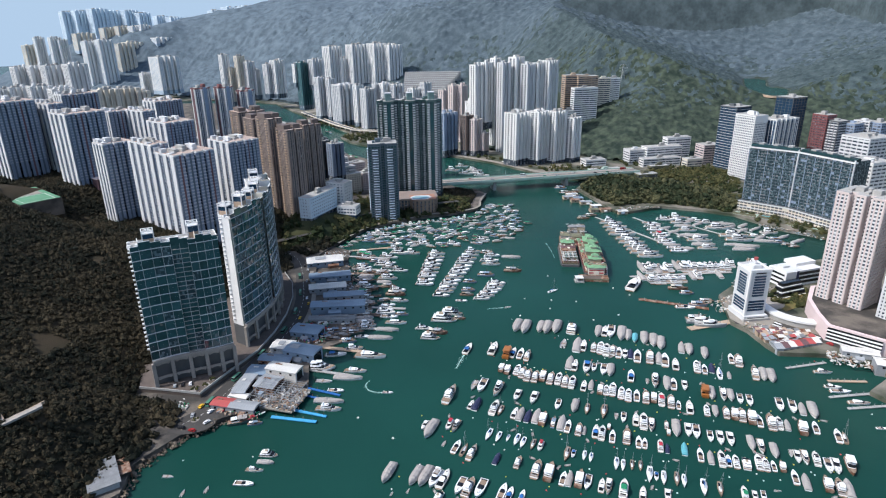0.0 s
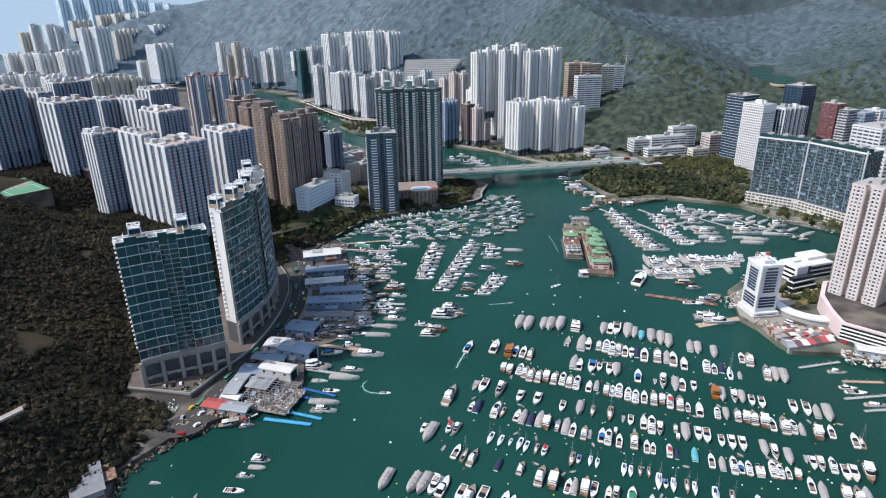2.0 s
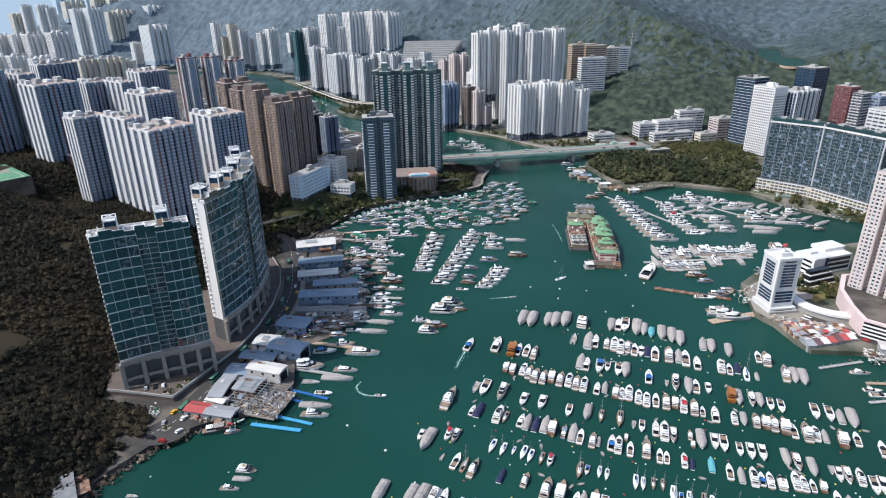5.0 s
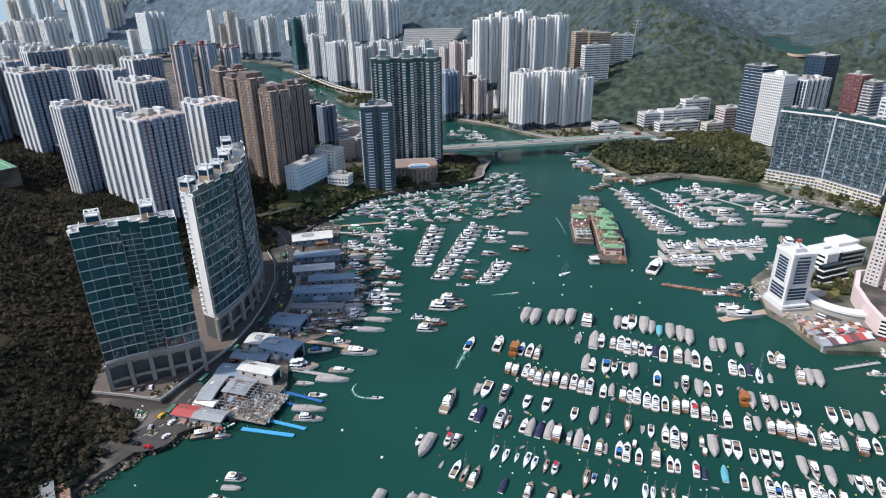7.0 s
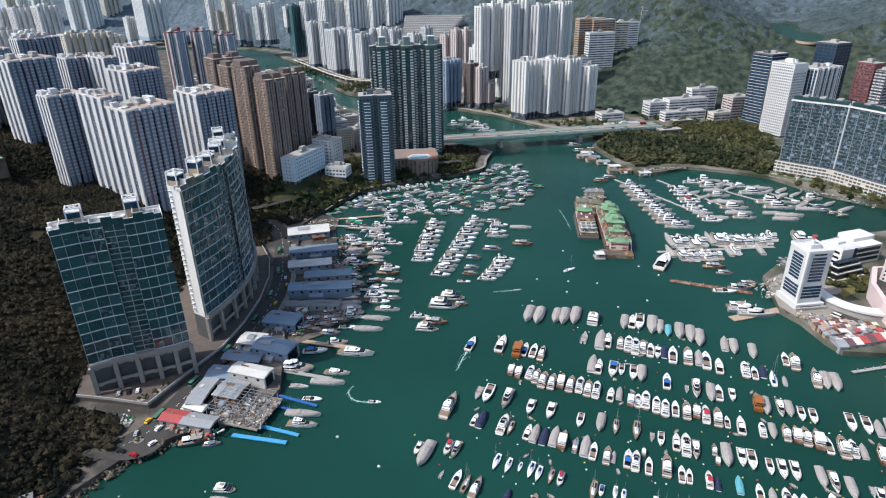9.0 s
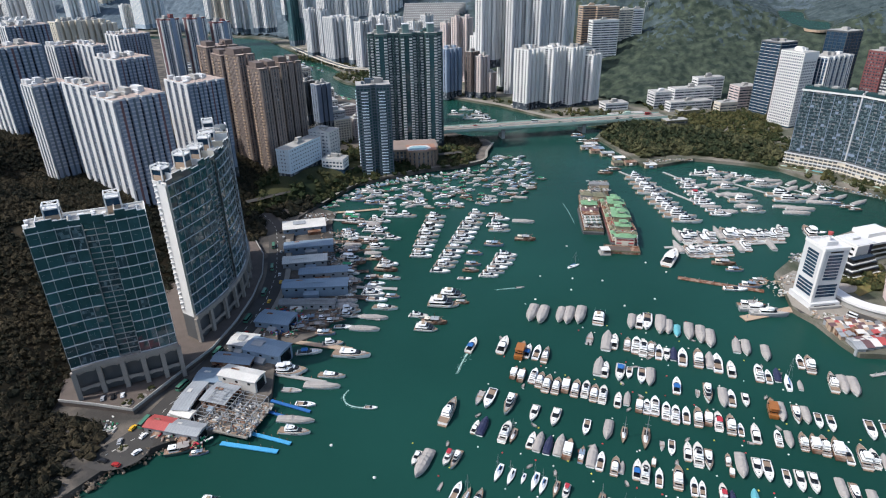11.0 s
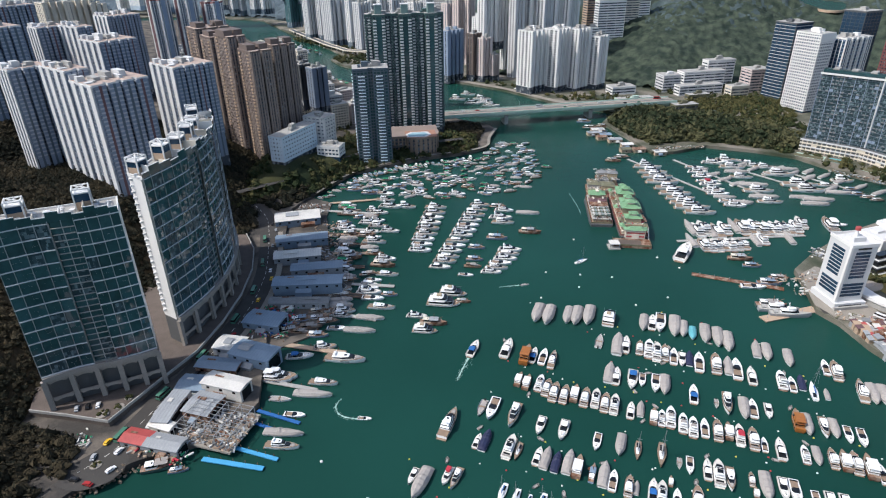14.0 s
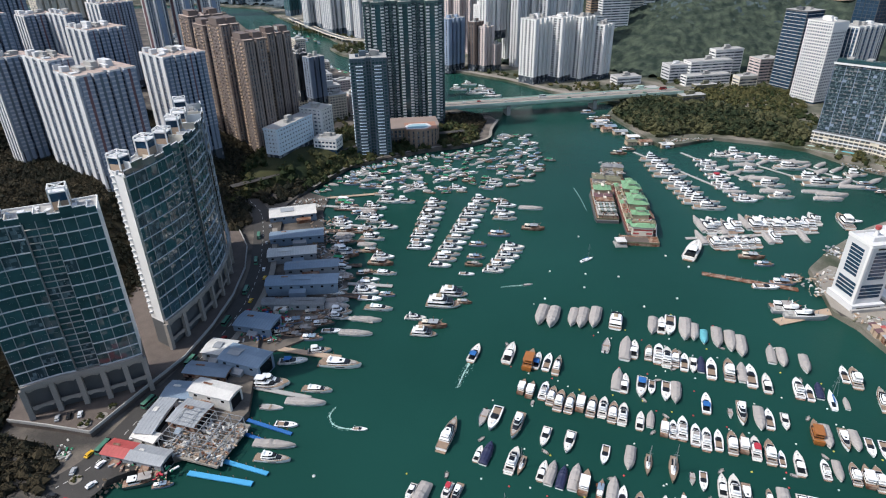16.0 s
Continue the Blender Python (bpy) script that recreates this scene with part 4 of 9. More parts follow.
for poly, n, seed, label in (
        ([(-200, 590), (-170, 560), (-128, 600), (-95, 655), (-70, 690), (-60, 735), (-95, 760), (-150, 712), (-195, 690), (-235, 640)], 1700, 31, "evergreen trees between the western towers"),
        ([(-195, 200), (-172, 230), (-170, 250), (-164, 264), (-158, 278), (-160, 296), (-168, 304), (-192, 314), (-215, 280), (-215, 200)], 260, 30, "dark shrubs between the hill and the shore"),
        ([(-118, 584), (-108, 592), (-80, 644), (-46, 668), (-15, 683), (30, 700), (28, 708), (-20, 693), (-60, 680), (-92, 655), (-120, 600)], 520, 45, "shrubs and small trees along the bank's edge"),
        ([(-330, 1490), (-250, 1400), (-160, 1295), (-115, 1215), (-95, 1225), (-130, 1310), (-230, 1440), (-310, 1540)], 380, 46, "waterside park trees along the far channel"),
        ([(232, 902), (320, 885), (345, 925), (420, 905), (455, 880), (425, 815), (400, 770), (378, 760), (335, 845), (280, 880)], 900, 47, "park and street trees before the hospital"),
        ([(-194, 1246), (-168, 1197), (-120, 1148), (-60, 1102), (-20, 1090), (-50, 1150), (-105, 1215), (-150, 1285), (-184, 1290)], 330, 48, "waterside trees on a low headland in the channel"),
        ([(2, 722), (8, 704), (30, 710), (38, 724), (42, 748), (50, 782), (40, 800), (20, 815), (6, 800)], 240, 49, "trees beside the bridge foot, darkened for tower shade"),
        ([(-182, 506), (-146, 508), (-143, 528), (-150, 552), (-166, 572), (-190, 560)], 150, 38, "dark trees between the road and the hill"),
        ([(-152, 572), (-134, 556), (-124, 566), (-110, 596), (-116, 604), (-140, 598)], 70, 41, "dark trees behind the northern boatyard"),
        ([(-176, 514), (-146, 512), (-140, 520), (-147, 540), (-170, 545)], 60, 42, "dark trees beside the glass tower"),
        ([(268, 442), (292, 452), (316, 448), (300, 428), (284, 418), (270, 424)], 26, 43, "garden trees behind the white office"),
        ([(352, 640), (384, 606), (412, 572), (428, 552), (446, 548), (430, 590), (396, 636), (366, 668)], 90, 44, "waterside trees below the glass slab"),
        ([(-720, 740), (-470, 700), (-440, 1000), (-760, 1060)], 900, 40, "evergreen trees behind the western estate"),
        ([(-200, 740), (-150, 770), (-100, 770), (-100, 830), (-160, 880), (-230, 860)], 160, 32, "street trees among low blocks"),
        ([(14, 1064), (92, 994), (148, 924), (190, 892), (240, 905), (262, 940), (170, 950), (100, 1020), (30, 1090)], 260, 33, "promenade trees on the far shore"),
        ([(215, 850), (300, 822), (372, 740), (420, 700), (470, 740), (400, 800), (340, 850), (250, 905)], 420, 34, "park trees behind the eastern quay"),
        ([(330, 690), (352, 672), (395, 625), (425, 575), (452, 560), (440, 600), (398, 645), (365, 690)], 190, 35, "trees along the yacht club shore"),
        ([(290, 935), (420, 925), (560, 920), (640, 880), (640, 930), (540, 975), (300, 975)], 420, 36, "trees at the foot of the mountain")):
    xs, ys = [q[0] for q in poly], [q[1] for q in poly]
    # By the bridge foot, darker leaves hold the shade of the green towers.
    wood(flat_in(poly), n * 2, min(xs), max(xs), min(ys), max(ys), 2.2, 4.2, SCRUB if seed in (30, 38, 41, 42, 49) else LEAF, label, seed, True, keepout=(SCHOOL,))

# ---- the two curved glass towers on the western quay ----
def curve(pts, n):
    """n + 1 points along a smooth line through pts."""
    out = []
    m = len(pts) - 1
    for i in range(n + 1):
        u = i / n * m
        k = min(int(u), m - 1)
        t = u - k
        p0, p1, p2, p3 = pts[max(k - 1, 0)], pts[k], pts[k + 1], pts[min(k + 2, m)]
        out.append(tuple(0.5 * (2 * p1[j] + (p2[j] - p0[j]) * t + (2 * p0[j] - 5 * p1[j] + 4 * p2[j] - p3[j]) * t * t + (3 * p1[j] - p0[j] - 3 * p2[j] + p3[j]) * t ** 3) for j in (0, 1)))
    return out


def glass_tower(label, front, back, z_ground, z_glass, z_top, bays, recess, roof_units, seed):
    """A glass-fronted tower: panes by bay and double storey, white ledges, mullions, balconied recess, arcaded foot, roof houses."""
    rnd = random.Random(seed)
    cx, cy = front[0]
    t = thing("glass_tower", label, "apartment tower", pose(cx, cy, z_ground))
    line = [(x - cx, y - cy) for x, y in curve(front, bays)]
    rear = [(x - cx, y - cy) for x, y in curve(back, bays)]
    zg, zt = z_glass - z_ground, z_top - z_ground
    shell = [(x, y) for x, y in line] + rear[::-1]
    inner = [(a[0] * 0.87 + b[0] * 0.13, a[1] * 0.87 + b[1] * 0.13) for a, b in zip(line, rear)] + rear[::-1]
    part("body", Geo().prism(inner, zg - 2.5, zt), WHITE, t, "white painted end and rear walls")
    # Dark colour gives the shade behind the arcade openings.
    part("foot", Geo().prism(inner, -6, zg - 2.5), DARKGREY, t, "recessed ground floors, dark for the shade behind the arches")
    levels = 12
    step = (zt - zg) / levels
    for b in range(bays):
        (ax, ay), (bx, by) = line[b], line[b + 1]
        ln = math.hypot(bx - ax, by - ay)
        ux, uy = (bx - ax) / ln, (by - ay) / ln
        nx, ny = uy, -ux
        back_off = -1.4 if b in recess else 0.0
        for lv in range(levels):
            z0, z1 = zg + lv * step, zg + (lv + 1) * step
            g = Geo()
            for u0, u1 in ((0.0, 0.5), (0.5, 1.0)):
                for v0, v1 in ((z0, (z0 + z1) / 2), ((z0 + z1) / 2, z1)):
                    ta, tb = rnd.uniform(-0.12, 0.12), rnd.uniform(-0.16, 0.1)
                    p = (ax + (bx - ax) * u0 + nx * (back_off + ta), ay + (by - ay) * u0 + ny * (back_off + ta))
                    q = (ax + (bx - ax) * u1 + nx * (back_off - ta), ay + (by - ay) * u1 + ny * (back_off - ta))
                    g.add([(*p, v0), (*q, v0), (q[0] + nx * tb, q[1] + ny * tb, v1), (p[0] + nx * tb, p[1] + ny * tb, v1)], [(0, 1, 2, 3)])
            part("pane", g, SLABGLASS if rnd.random() < 0.14 else TEALGLASS, t, fix=False)
        part("mullion", Geo().box(-0.14, -0.14, zg - 0.5, 0.14, 0.14, zt + 0.8, math.degrees(math.atan2(uy, ux)), (ax + nx * 0.35, ay + ny * 0.35)), STEEL, t)
    # ledges at every double storey, and balcony floors at every storey in the recess, one piece a run
    runs, start = [], 0
    for b in range(1, bays + 1):
        if b == bays or (b in recess) != (start in recess):
            runs.append((start, b))
            start = b

    def run_prism(b0, b1, lo, hi, z0, z1):
        outer, innr = [], []
        for i in range(b0, b1 + 1):
            (ax, ay), (bx, by) = line[max(i - 1, 0)], line[min(i + 1, bays)]
            ln = math.hypot(bx - ax, by - ay)
            nx, ny = (by - ay) / ln, -(bx - ax) / ln
            outer.append((line[i][0] + nx * hi, line[i][1] + ny * hi))
            innr.append((line[i][0] + nx * lo, line[i][1] + ny * lo))
        rings = [[(*p, z0), (*q, z0), (*q, z1), (*p, z1)] for p, q in zip(innr, outer)]
        return loft(Geo(), rings, True)

    for b0, b1 in runs:
        rec = b0 in recess
        n_led = levels * 2 if rec else levels
        for lv in range(n_led + 1):
            z = zg + (zt - zg) * lv / n_led
            if rec:
                part("balcony_floor", run_prism(b0, b1, -1.5, -0.75, z - 0.26, z), GREY, t)
            else:
                part("ledge", run_prism(b0, b1, -0.1, 0.6, z - 0.36, z), PALE, t)
    # cornice over the arcade, piers and arches below
    for b in range(bays):
        (ax, ay), (bx, by) = line[b], line[b + 1]
        ln = math.hypot(bx - ax, by - ay)
        nx, ny = (by - ay) / ln, -(bx - ax) / ln
        if b % 2:
            continue
        bx, by = line[min(b + 2, bays)]
        for ex, ey in ((ax, ay), (bx, by)) if b + 2 >= bays else ((ax, ay),):
            part("arcade_pier", Geo().box(-1.1, -0.6, -3, 1.1, 1.3, zg - 2.5, math.degrees(math.atan2(by - ay, bx - ax)), (ex + nx * 0.6, ey + ny * 0.6)), STONE, t)
        # two storeys of arched openings between the piers
        for z, hh in ((-3, zg * 0.5), (zg * 0.5 - 3, zg * 0.5 + 0.5)):
            vs, fs = [], []
            for i in range(9):
                u = i / 8
                arch = z + hh * 0.62 + hh * 0.22 * math.sqrt(max(0.0, 1 - (2 * u - 1) ** 2))
                arch = z + hh if i in (0, 8) else arch
                px, py = ax + (bx - ax) * (0.12 + 0.76 * u), ay + (by - ay) * (0.12 + 0.76 * u)
                for off in (0.1, 0.7):
                    vs += [(px + nx * off, py + ny * off, min(arch, z + hh * 0.86)), (px + nx * off, py + ny * off, z + hh)]
            for i in range(8):
                k = 4 * i
                fs += [(k, k + 4, k + 5, k + 1), (k + 2, k + 3, k + 7, k + 6), (k, k + 2, k + 6, k + 4)]
            part("arch_panel", Geo().add(vs, fs), STONE, t, fix=False)
    part("cornice", run_prism(0, bays, -0.5, 1.6, zg - 2.6, zg - 0.5), STONE, t)
    # end wall with a stack of small balconies
    (ax, ay), (bx, by) = line[0], rear[0]
    g = Geo()
    for f in range(24):
        z = zg + (zt - zg) * (f + 0.5) / 24
        fx, fy = ax + (bx - ax) * 0.82, ay + (by - ay) * 0.82
        g.box(-1.0, -0.7, z - 0.5, 1.0, 0.7, z + 0.4, 33, (fx + (ax - line[1][0]) * 0.08, fy + (ay - line[1][1]) * 0.08))
    tagged(part("end_balcony", g, PALE, t), kind="stuff")
    # parapet and roof houses
    part("roof_deck", Geo().prism(inner, zt, zt + 0.35), GREY, t)
    # glass screen that carries the front up past the roof, in steps
    g = Geo()
    for b in range(bays):
        hh = 2.6 + 1.1 * ((b * 5) % 3)
        (ax, ay), (bx, by) = line[b], line[b + 1]
        g.beam((ax, ay, zt), (bx, by, zt), 0.2, hh)
        mx, my = ax * 0.9 + rear[b][0] * 0.1, ay * 0.9 + rear[b][1] * 0.1
        if b % 2:
            part("terrace_wall", Geo().beam((ax, ay, zt + 0.3), (ax * 0.5 + rear[b][0] * 0.5, ay * 0.5 + rear[b][1] * 0.5, zt + 0.3), 0.35, hh), WHITE if b % 4 == 1 else CREAM, t)
        part("screen_rail", Geo().beam((ax, ay, zt + hh), (bx, by, zt + hh), 0.4, 0.3), WHITE, t)
    tagged(part("glass_screen", g, TEALGLASS, t), kind="stuff")
    g = Geo()
    for _ in range(bays * 3):
        j, k = rnd.randrange(bays), rnd.uniform(0.2, 0.85)
        px, py = line[j][0] * (1 - k) + rear[j][0] * k, line[j][1] * (1 - k) + rear[j][1] * k
        sx, sy = rnd.uniform(0.4, 1.3), rnd.uniform(0.4, 1.6)
        g.box(-sx, -sy, zt + 0.3, sx, sy, zt + rnd.uniform(0.8, 2.6), rnd.uniform(0, 90), (px, py))
    tagged(part("roof_clutter", g, PALE, t), kind="stuff")
    rim = Geo()
    for (ax, ay), (bx, by) in list(zip(shell, shell[1:] + shell[:1]))[bays:]:
        rim.beam((ax, ay, zt - 0.3), (bx, by, zt - 0.3), 0.5, 1.5)
    tagged(part("roof_parapet", rim, WHITE, t), kind="stuff")
    for k in range(roof_units):
        i = (k + 0.5) / roof_units * bays
        j = int(i)
        px, py = line[j][0] * 0.35 + rear[j][0] * 0.65, line[j][1] * 0.35 + rear[j][1] * 0.65
        ang = math.degrees(math.atan2(line[min(j + 1, bays)][1] - line[j][1], line[min(j + 1, bays)][0] - line[j][0]))
        hh = 6.5 + 1.5 * (k % 2)
        unit = part("roof_house", Geo().box(-3.2, -3.2, zt + 0.9, 3.2, 3.2, zt + 0.9 + hh * 0.45, ang, (px, py)), TAN, t)
        part("roof_house_glass", Geo().box(-3.0, -3.0, zt + 0.9 + hh * 0.45, 3.0, 3.0, zt + 0.9 + hh * 0.9, ang, (px, py)), BLUEGLASS, unit)
        f = Geo().box(-3.5, -3.5, zt + 0.9 + hh * 0.9, 3.5, 3.5, zt + 1.4 + hh * 0.9, ang, (px, py))
        for sx in (-3.2, 3.2):
            for sy in (-3.2, 3.2):
                f.box(sx - 0.3, sy - 0.3, zt + 0.9, sx + 0.3, sy + 0.3, zt + 2.2 + hh, ang, (px, py))
        c, s = math.cos(radians(ang)), math.sin(radians(ang))
        for sx, sy in ((-3.2, -3.2), (3.2, -3.2)):
            f.beam((px + sx * c - sy * s, py + sx * s + sy * c, zt + 2.2 + hh), (px - sx * c + sy * s, py - sx * s - sy * c, zt + 2.2 + hh), 0.35, 0.35)
        for qx, qy, rx, ry in ((-3.2, -3.2, 3.2, -3.2), (3.2, -3.2, 3.2, 3.2), (3.2, 3.2, -3.2, 3.2), (-3.2, 3.2, -3.2, -3.2)):
            f.beam((px + qx * c - qy * s, py + qx * s + qy * c, zt + 2.0 + hh), (px + rx * c - ry * s, py + rx * s + ry * c, zt + 2.0 + hh), 0.4, 0.4)
        part("roof_house_frame", f, WHITE, unit)
        part("terrace_screen", Geo().box(-3.6, 3.4, zt + 0.9, 3.6, 3.7, zt + 2.8, ang, (px, py)), WHITE, t)
    return t


glass_tower("curved teal glass apartment tower with white ledges over a stone arcade", [(-182, 319), (-170, 326.5), (-158, 331), (-147.5, 335.5), (-138.5, 341)], [(-190, 334), (-178, 341), (-166, 346), (-155, 351), (-146, 356)],
            6, 25, 97, 10, (4, 5), 2, 3)
glass_tower("tall curved teal glass apartment tower with roof pavilions", [(-139, 369), (-132, 392), (-129, 415), (-130.5, 438), (-136, 462), (-146, 486)], [(-149, 375.5), (-146, 397), (-145, 416), (-146.5, 435), (-152, 456), (-161, 477)],
            6, 24, 101, 18, (5, 6, 11, 12), 6, 4)

# ---- boats: one function a kind, bow along +y, water line at z 0 ----
def beam_at(s, full=3.0, stern=0.9):
    return (stern + (1 - stern) * min(1, s / 0.4)) * max(0.0, 1 - max(0.0, (s - 0.35) / 0.65) ** full)


STATIONS = (0.0, 0.12, 0.3, 0.5, 0.66, 0.8, 0.9, 0.965, 1.0)


def hull_shell(length, beam, free, full=3.0, stern=0.9, sheer=0.45, flare=0.78):
    rings = []
    for s in STATIONS:
        b = beam / 2 * max(0.03, beam_at(s, full, stern))
        h, y = free * (1 + sheer * s * s), (s - 0.5) * length
        yw = y - (0.05 * length * s * s)
        rings.append([(-b, y, h), (-b * 0.96, y, h * 0.55), (-b * flare, yw, 0.0), (0, yw, -0.7), (b * flare, yw, 0.0), (b * 0.96, y, h * 0.55), (b, y, h)])
    return loft(Geo(), rings)


def deck_sheet(length, beam, free, full=3.0, stern=0.9, sheer=0.45, inset=0.9, y0=0.0, y1=0.96, lift=0.03):
    g = Geo()
    ss = [y0 + (y1 - y0) * i / 7 for i in range(8)]
    pts = [((s - 0.5) * length, beam / 2 * beam_at(s, full, stern) * inset, free * (1 + sheer * s * s) + lift) for s in ss]
    vs = [p for y, b, h in pts for p in ((-b, y, h), (b, y, h))]
    return g.add(vs, [(2 * i, 2 * i + 1, 2 * i + 3, 2 * i + 2) for i in range(7)])


def wedge(w, y0, y1, nose=0.3):
    """A cabin's plan: square aft, narrowing to the bow."""
    k = y1 - nose * (y1 - y0)
    return [(-w / 2, y0), (w / 2, y0), (w / 2, k), (w * 0.3, y1), (-w * 0.3, y1), (-w / 2, k)]


def house(t, w, y0, y1, z, h, roof_over=0.25, wall=None, nose=0.3, rake=0.9, sill=0.35):
    """A deck house: coaming, a ribbon of dark windows, and a roof with an overhang."""
    wall = wall or GEL
    part("coaming", Geo().prism(wedge(w, y0, y1, nose), z - 0.1, z + h * sill), wall, t)
    part("window_ribbon", Geo().prism(wedge(w * 0.97, y0 + 0.1, y1 - 0.1, nose), z + h * sill, z + h * 0.9, rake, (0, -0.1)), TINT, t, "smoked glass window ribbon")
    roof = part("house_roof", Geo().prism(wedge(w * rake + roof_over, y0 - roof_over, y0 + (y1 - y0) * 0.74, nose), z + h * 0.9, z + h, 0.96), wall, t)
    inlay(roof, Geo().box(-w * 0.14, y0 + (y1 - y0) * 0.5, z + h, w * 0.14, y0 + (y1 - y0) * 0.62, z + h * 1.03), TINT)


def inlay(ob, geo, material):
    """Adds details of another material to a part's own mesh."""
    me = ob.data
    bm = bmesh.new()
    bm.from_mesh(me)
    me.materials.append(material)
    extra = geo.mesh("detail")
    for p in extra.polygons:
        p.material_index = len(me.materials) - 1
    bm.from_mesh(extra)
    bm.to_mesh(me)
    bm.free()
    bpy.data.meshes.remove(extra)
    return ob


def flybridge_yacht(L, top=None, hullmat=None, variant=0):
    t = thing("motor_yacht", "white flybridge motor yacht moored on the harbour", "motor yacht")
    B, F = L * 0.345, L * 0.1
    hull = part("hull", hull_shell(L, B, F, 4.0, 0.93), hullmat or GEL, t)
    inlay(hull, Geo().box(-B * 0.492, -L * 0.02, F * 0.62, B * 0.492, L * 0.16, F * 0.84).box(-B * 0.47, -L * 0.503, 0.1, B * 0.47, -L * 0.45, F * 0.4), TINT)
    inlay(hull, Geo().box(-B * 0.5, -L * 0.49, F * 0.92, B * 0.5, L * 0.1, F * 0.95), (TINT, NAVY, COVER)[variant])
    deck = part("deck", deck_sheet(L, B, F, 4.0, 0.93, inset=0.93), (BUFF, TEAK, GEL)[variant], t)
    inlay(deck, Geo().box(-B * 0.1, L * 0.3, F * 1.12, B * 0.1, L * 0.35, F * 1.3).box(-B * 0.3, -L * 0.46, F * 1.0, B * 0.3, -L * 0.33, F * 1.09), TINT)
    inlay(deck, Geo().prism(wedge(B * 0.46, L * 0.22, L * 0.3, 0.4), F * 1.1, F * 1.3, 0.9).box(-B * 0.36, -L * 0.47, F * 1.0, B * 0.36, -L * 0.43, F * 1.4), COVER)
    part("bathing_platform", Geo().box(-B * 0.38, -L * 0.56, 0.25, B * 0.38, -L * 0.49, 0.5), (BUFF, TEAK, RUST)[variant], t)
    house(t, B * 0.76, -L * 0.3, L * 0.22, F * 1.1, L * 0.1, 0.4)
    g = Geo().prism(wedge(B * 0.66, -L * 0.3, L * 0.02, 0.2), F * 1.1 + L * 0.1, F * 1.1 + L * 0.135, 1.04)
    fly = part("flybridge", g, GEL, t)
    inlay(fly, Geo().prism(wedge(B * 0.54, -L * 0.27, -L * 0.02, 0.2), F * 1.1 + L * 0.136, F * 1.1 + L * 0.139), (BUFF, GREY, TEAK)[variant])
    inlay(fly, Geo().box(-B * 0.27, -L * 0.02, F * 1.1 + L * 0.135, B * 0.27, L * 0.0, F * 1.1 + L * 0.16), TINT)
    part("helm_seat", Geo().box(-B * 0.22, -L * 0.22, F * 1.1 + L * 0.13, B * 0.22, -L * 0.06, F * 1.1 + L * 0.165), top or (COVER if variant == 2 else TINT), t)
    arch = Geo()
    for sx in (-1, 1):
        arch.beam((sx * B * 0.32, -L * 0.26, F * 1.1 + L * 0.1), (sx * B * 0.26, -L * 0.3, F * 1.1 + L * 0.2), 0.18, 0.25)
    arch.box(-B * 0.28, -L * 0.33, F * 1.1 + L * 0.2, B * 0.28, -L * 0.27, F * 1.1 + L * 0.215)
    part("radar_arch", arch, GEL, t)
    if variant == 1 or top:
        part("bimini_top", Geo().prism(wedge(B * 0.62, -L * 0.33, -L * 0.04, 0.2), F * 1.1 + L * 0.215, F * 1.1 + L * 0.235, 0.9), top or GEL, t)
    return t


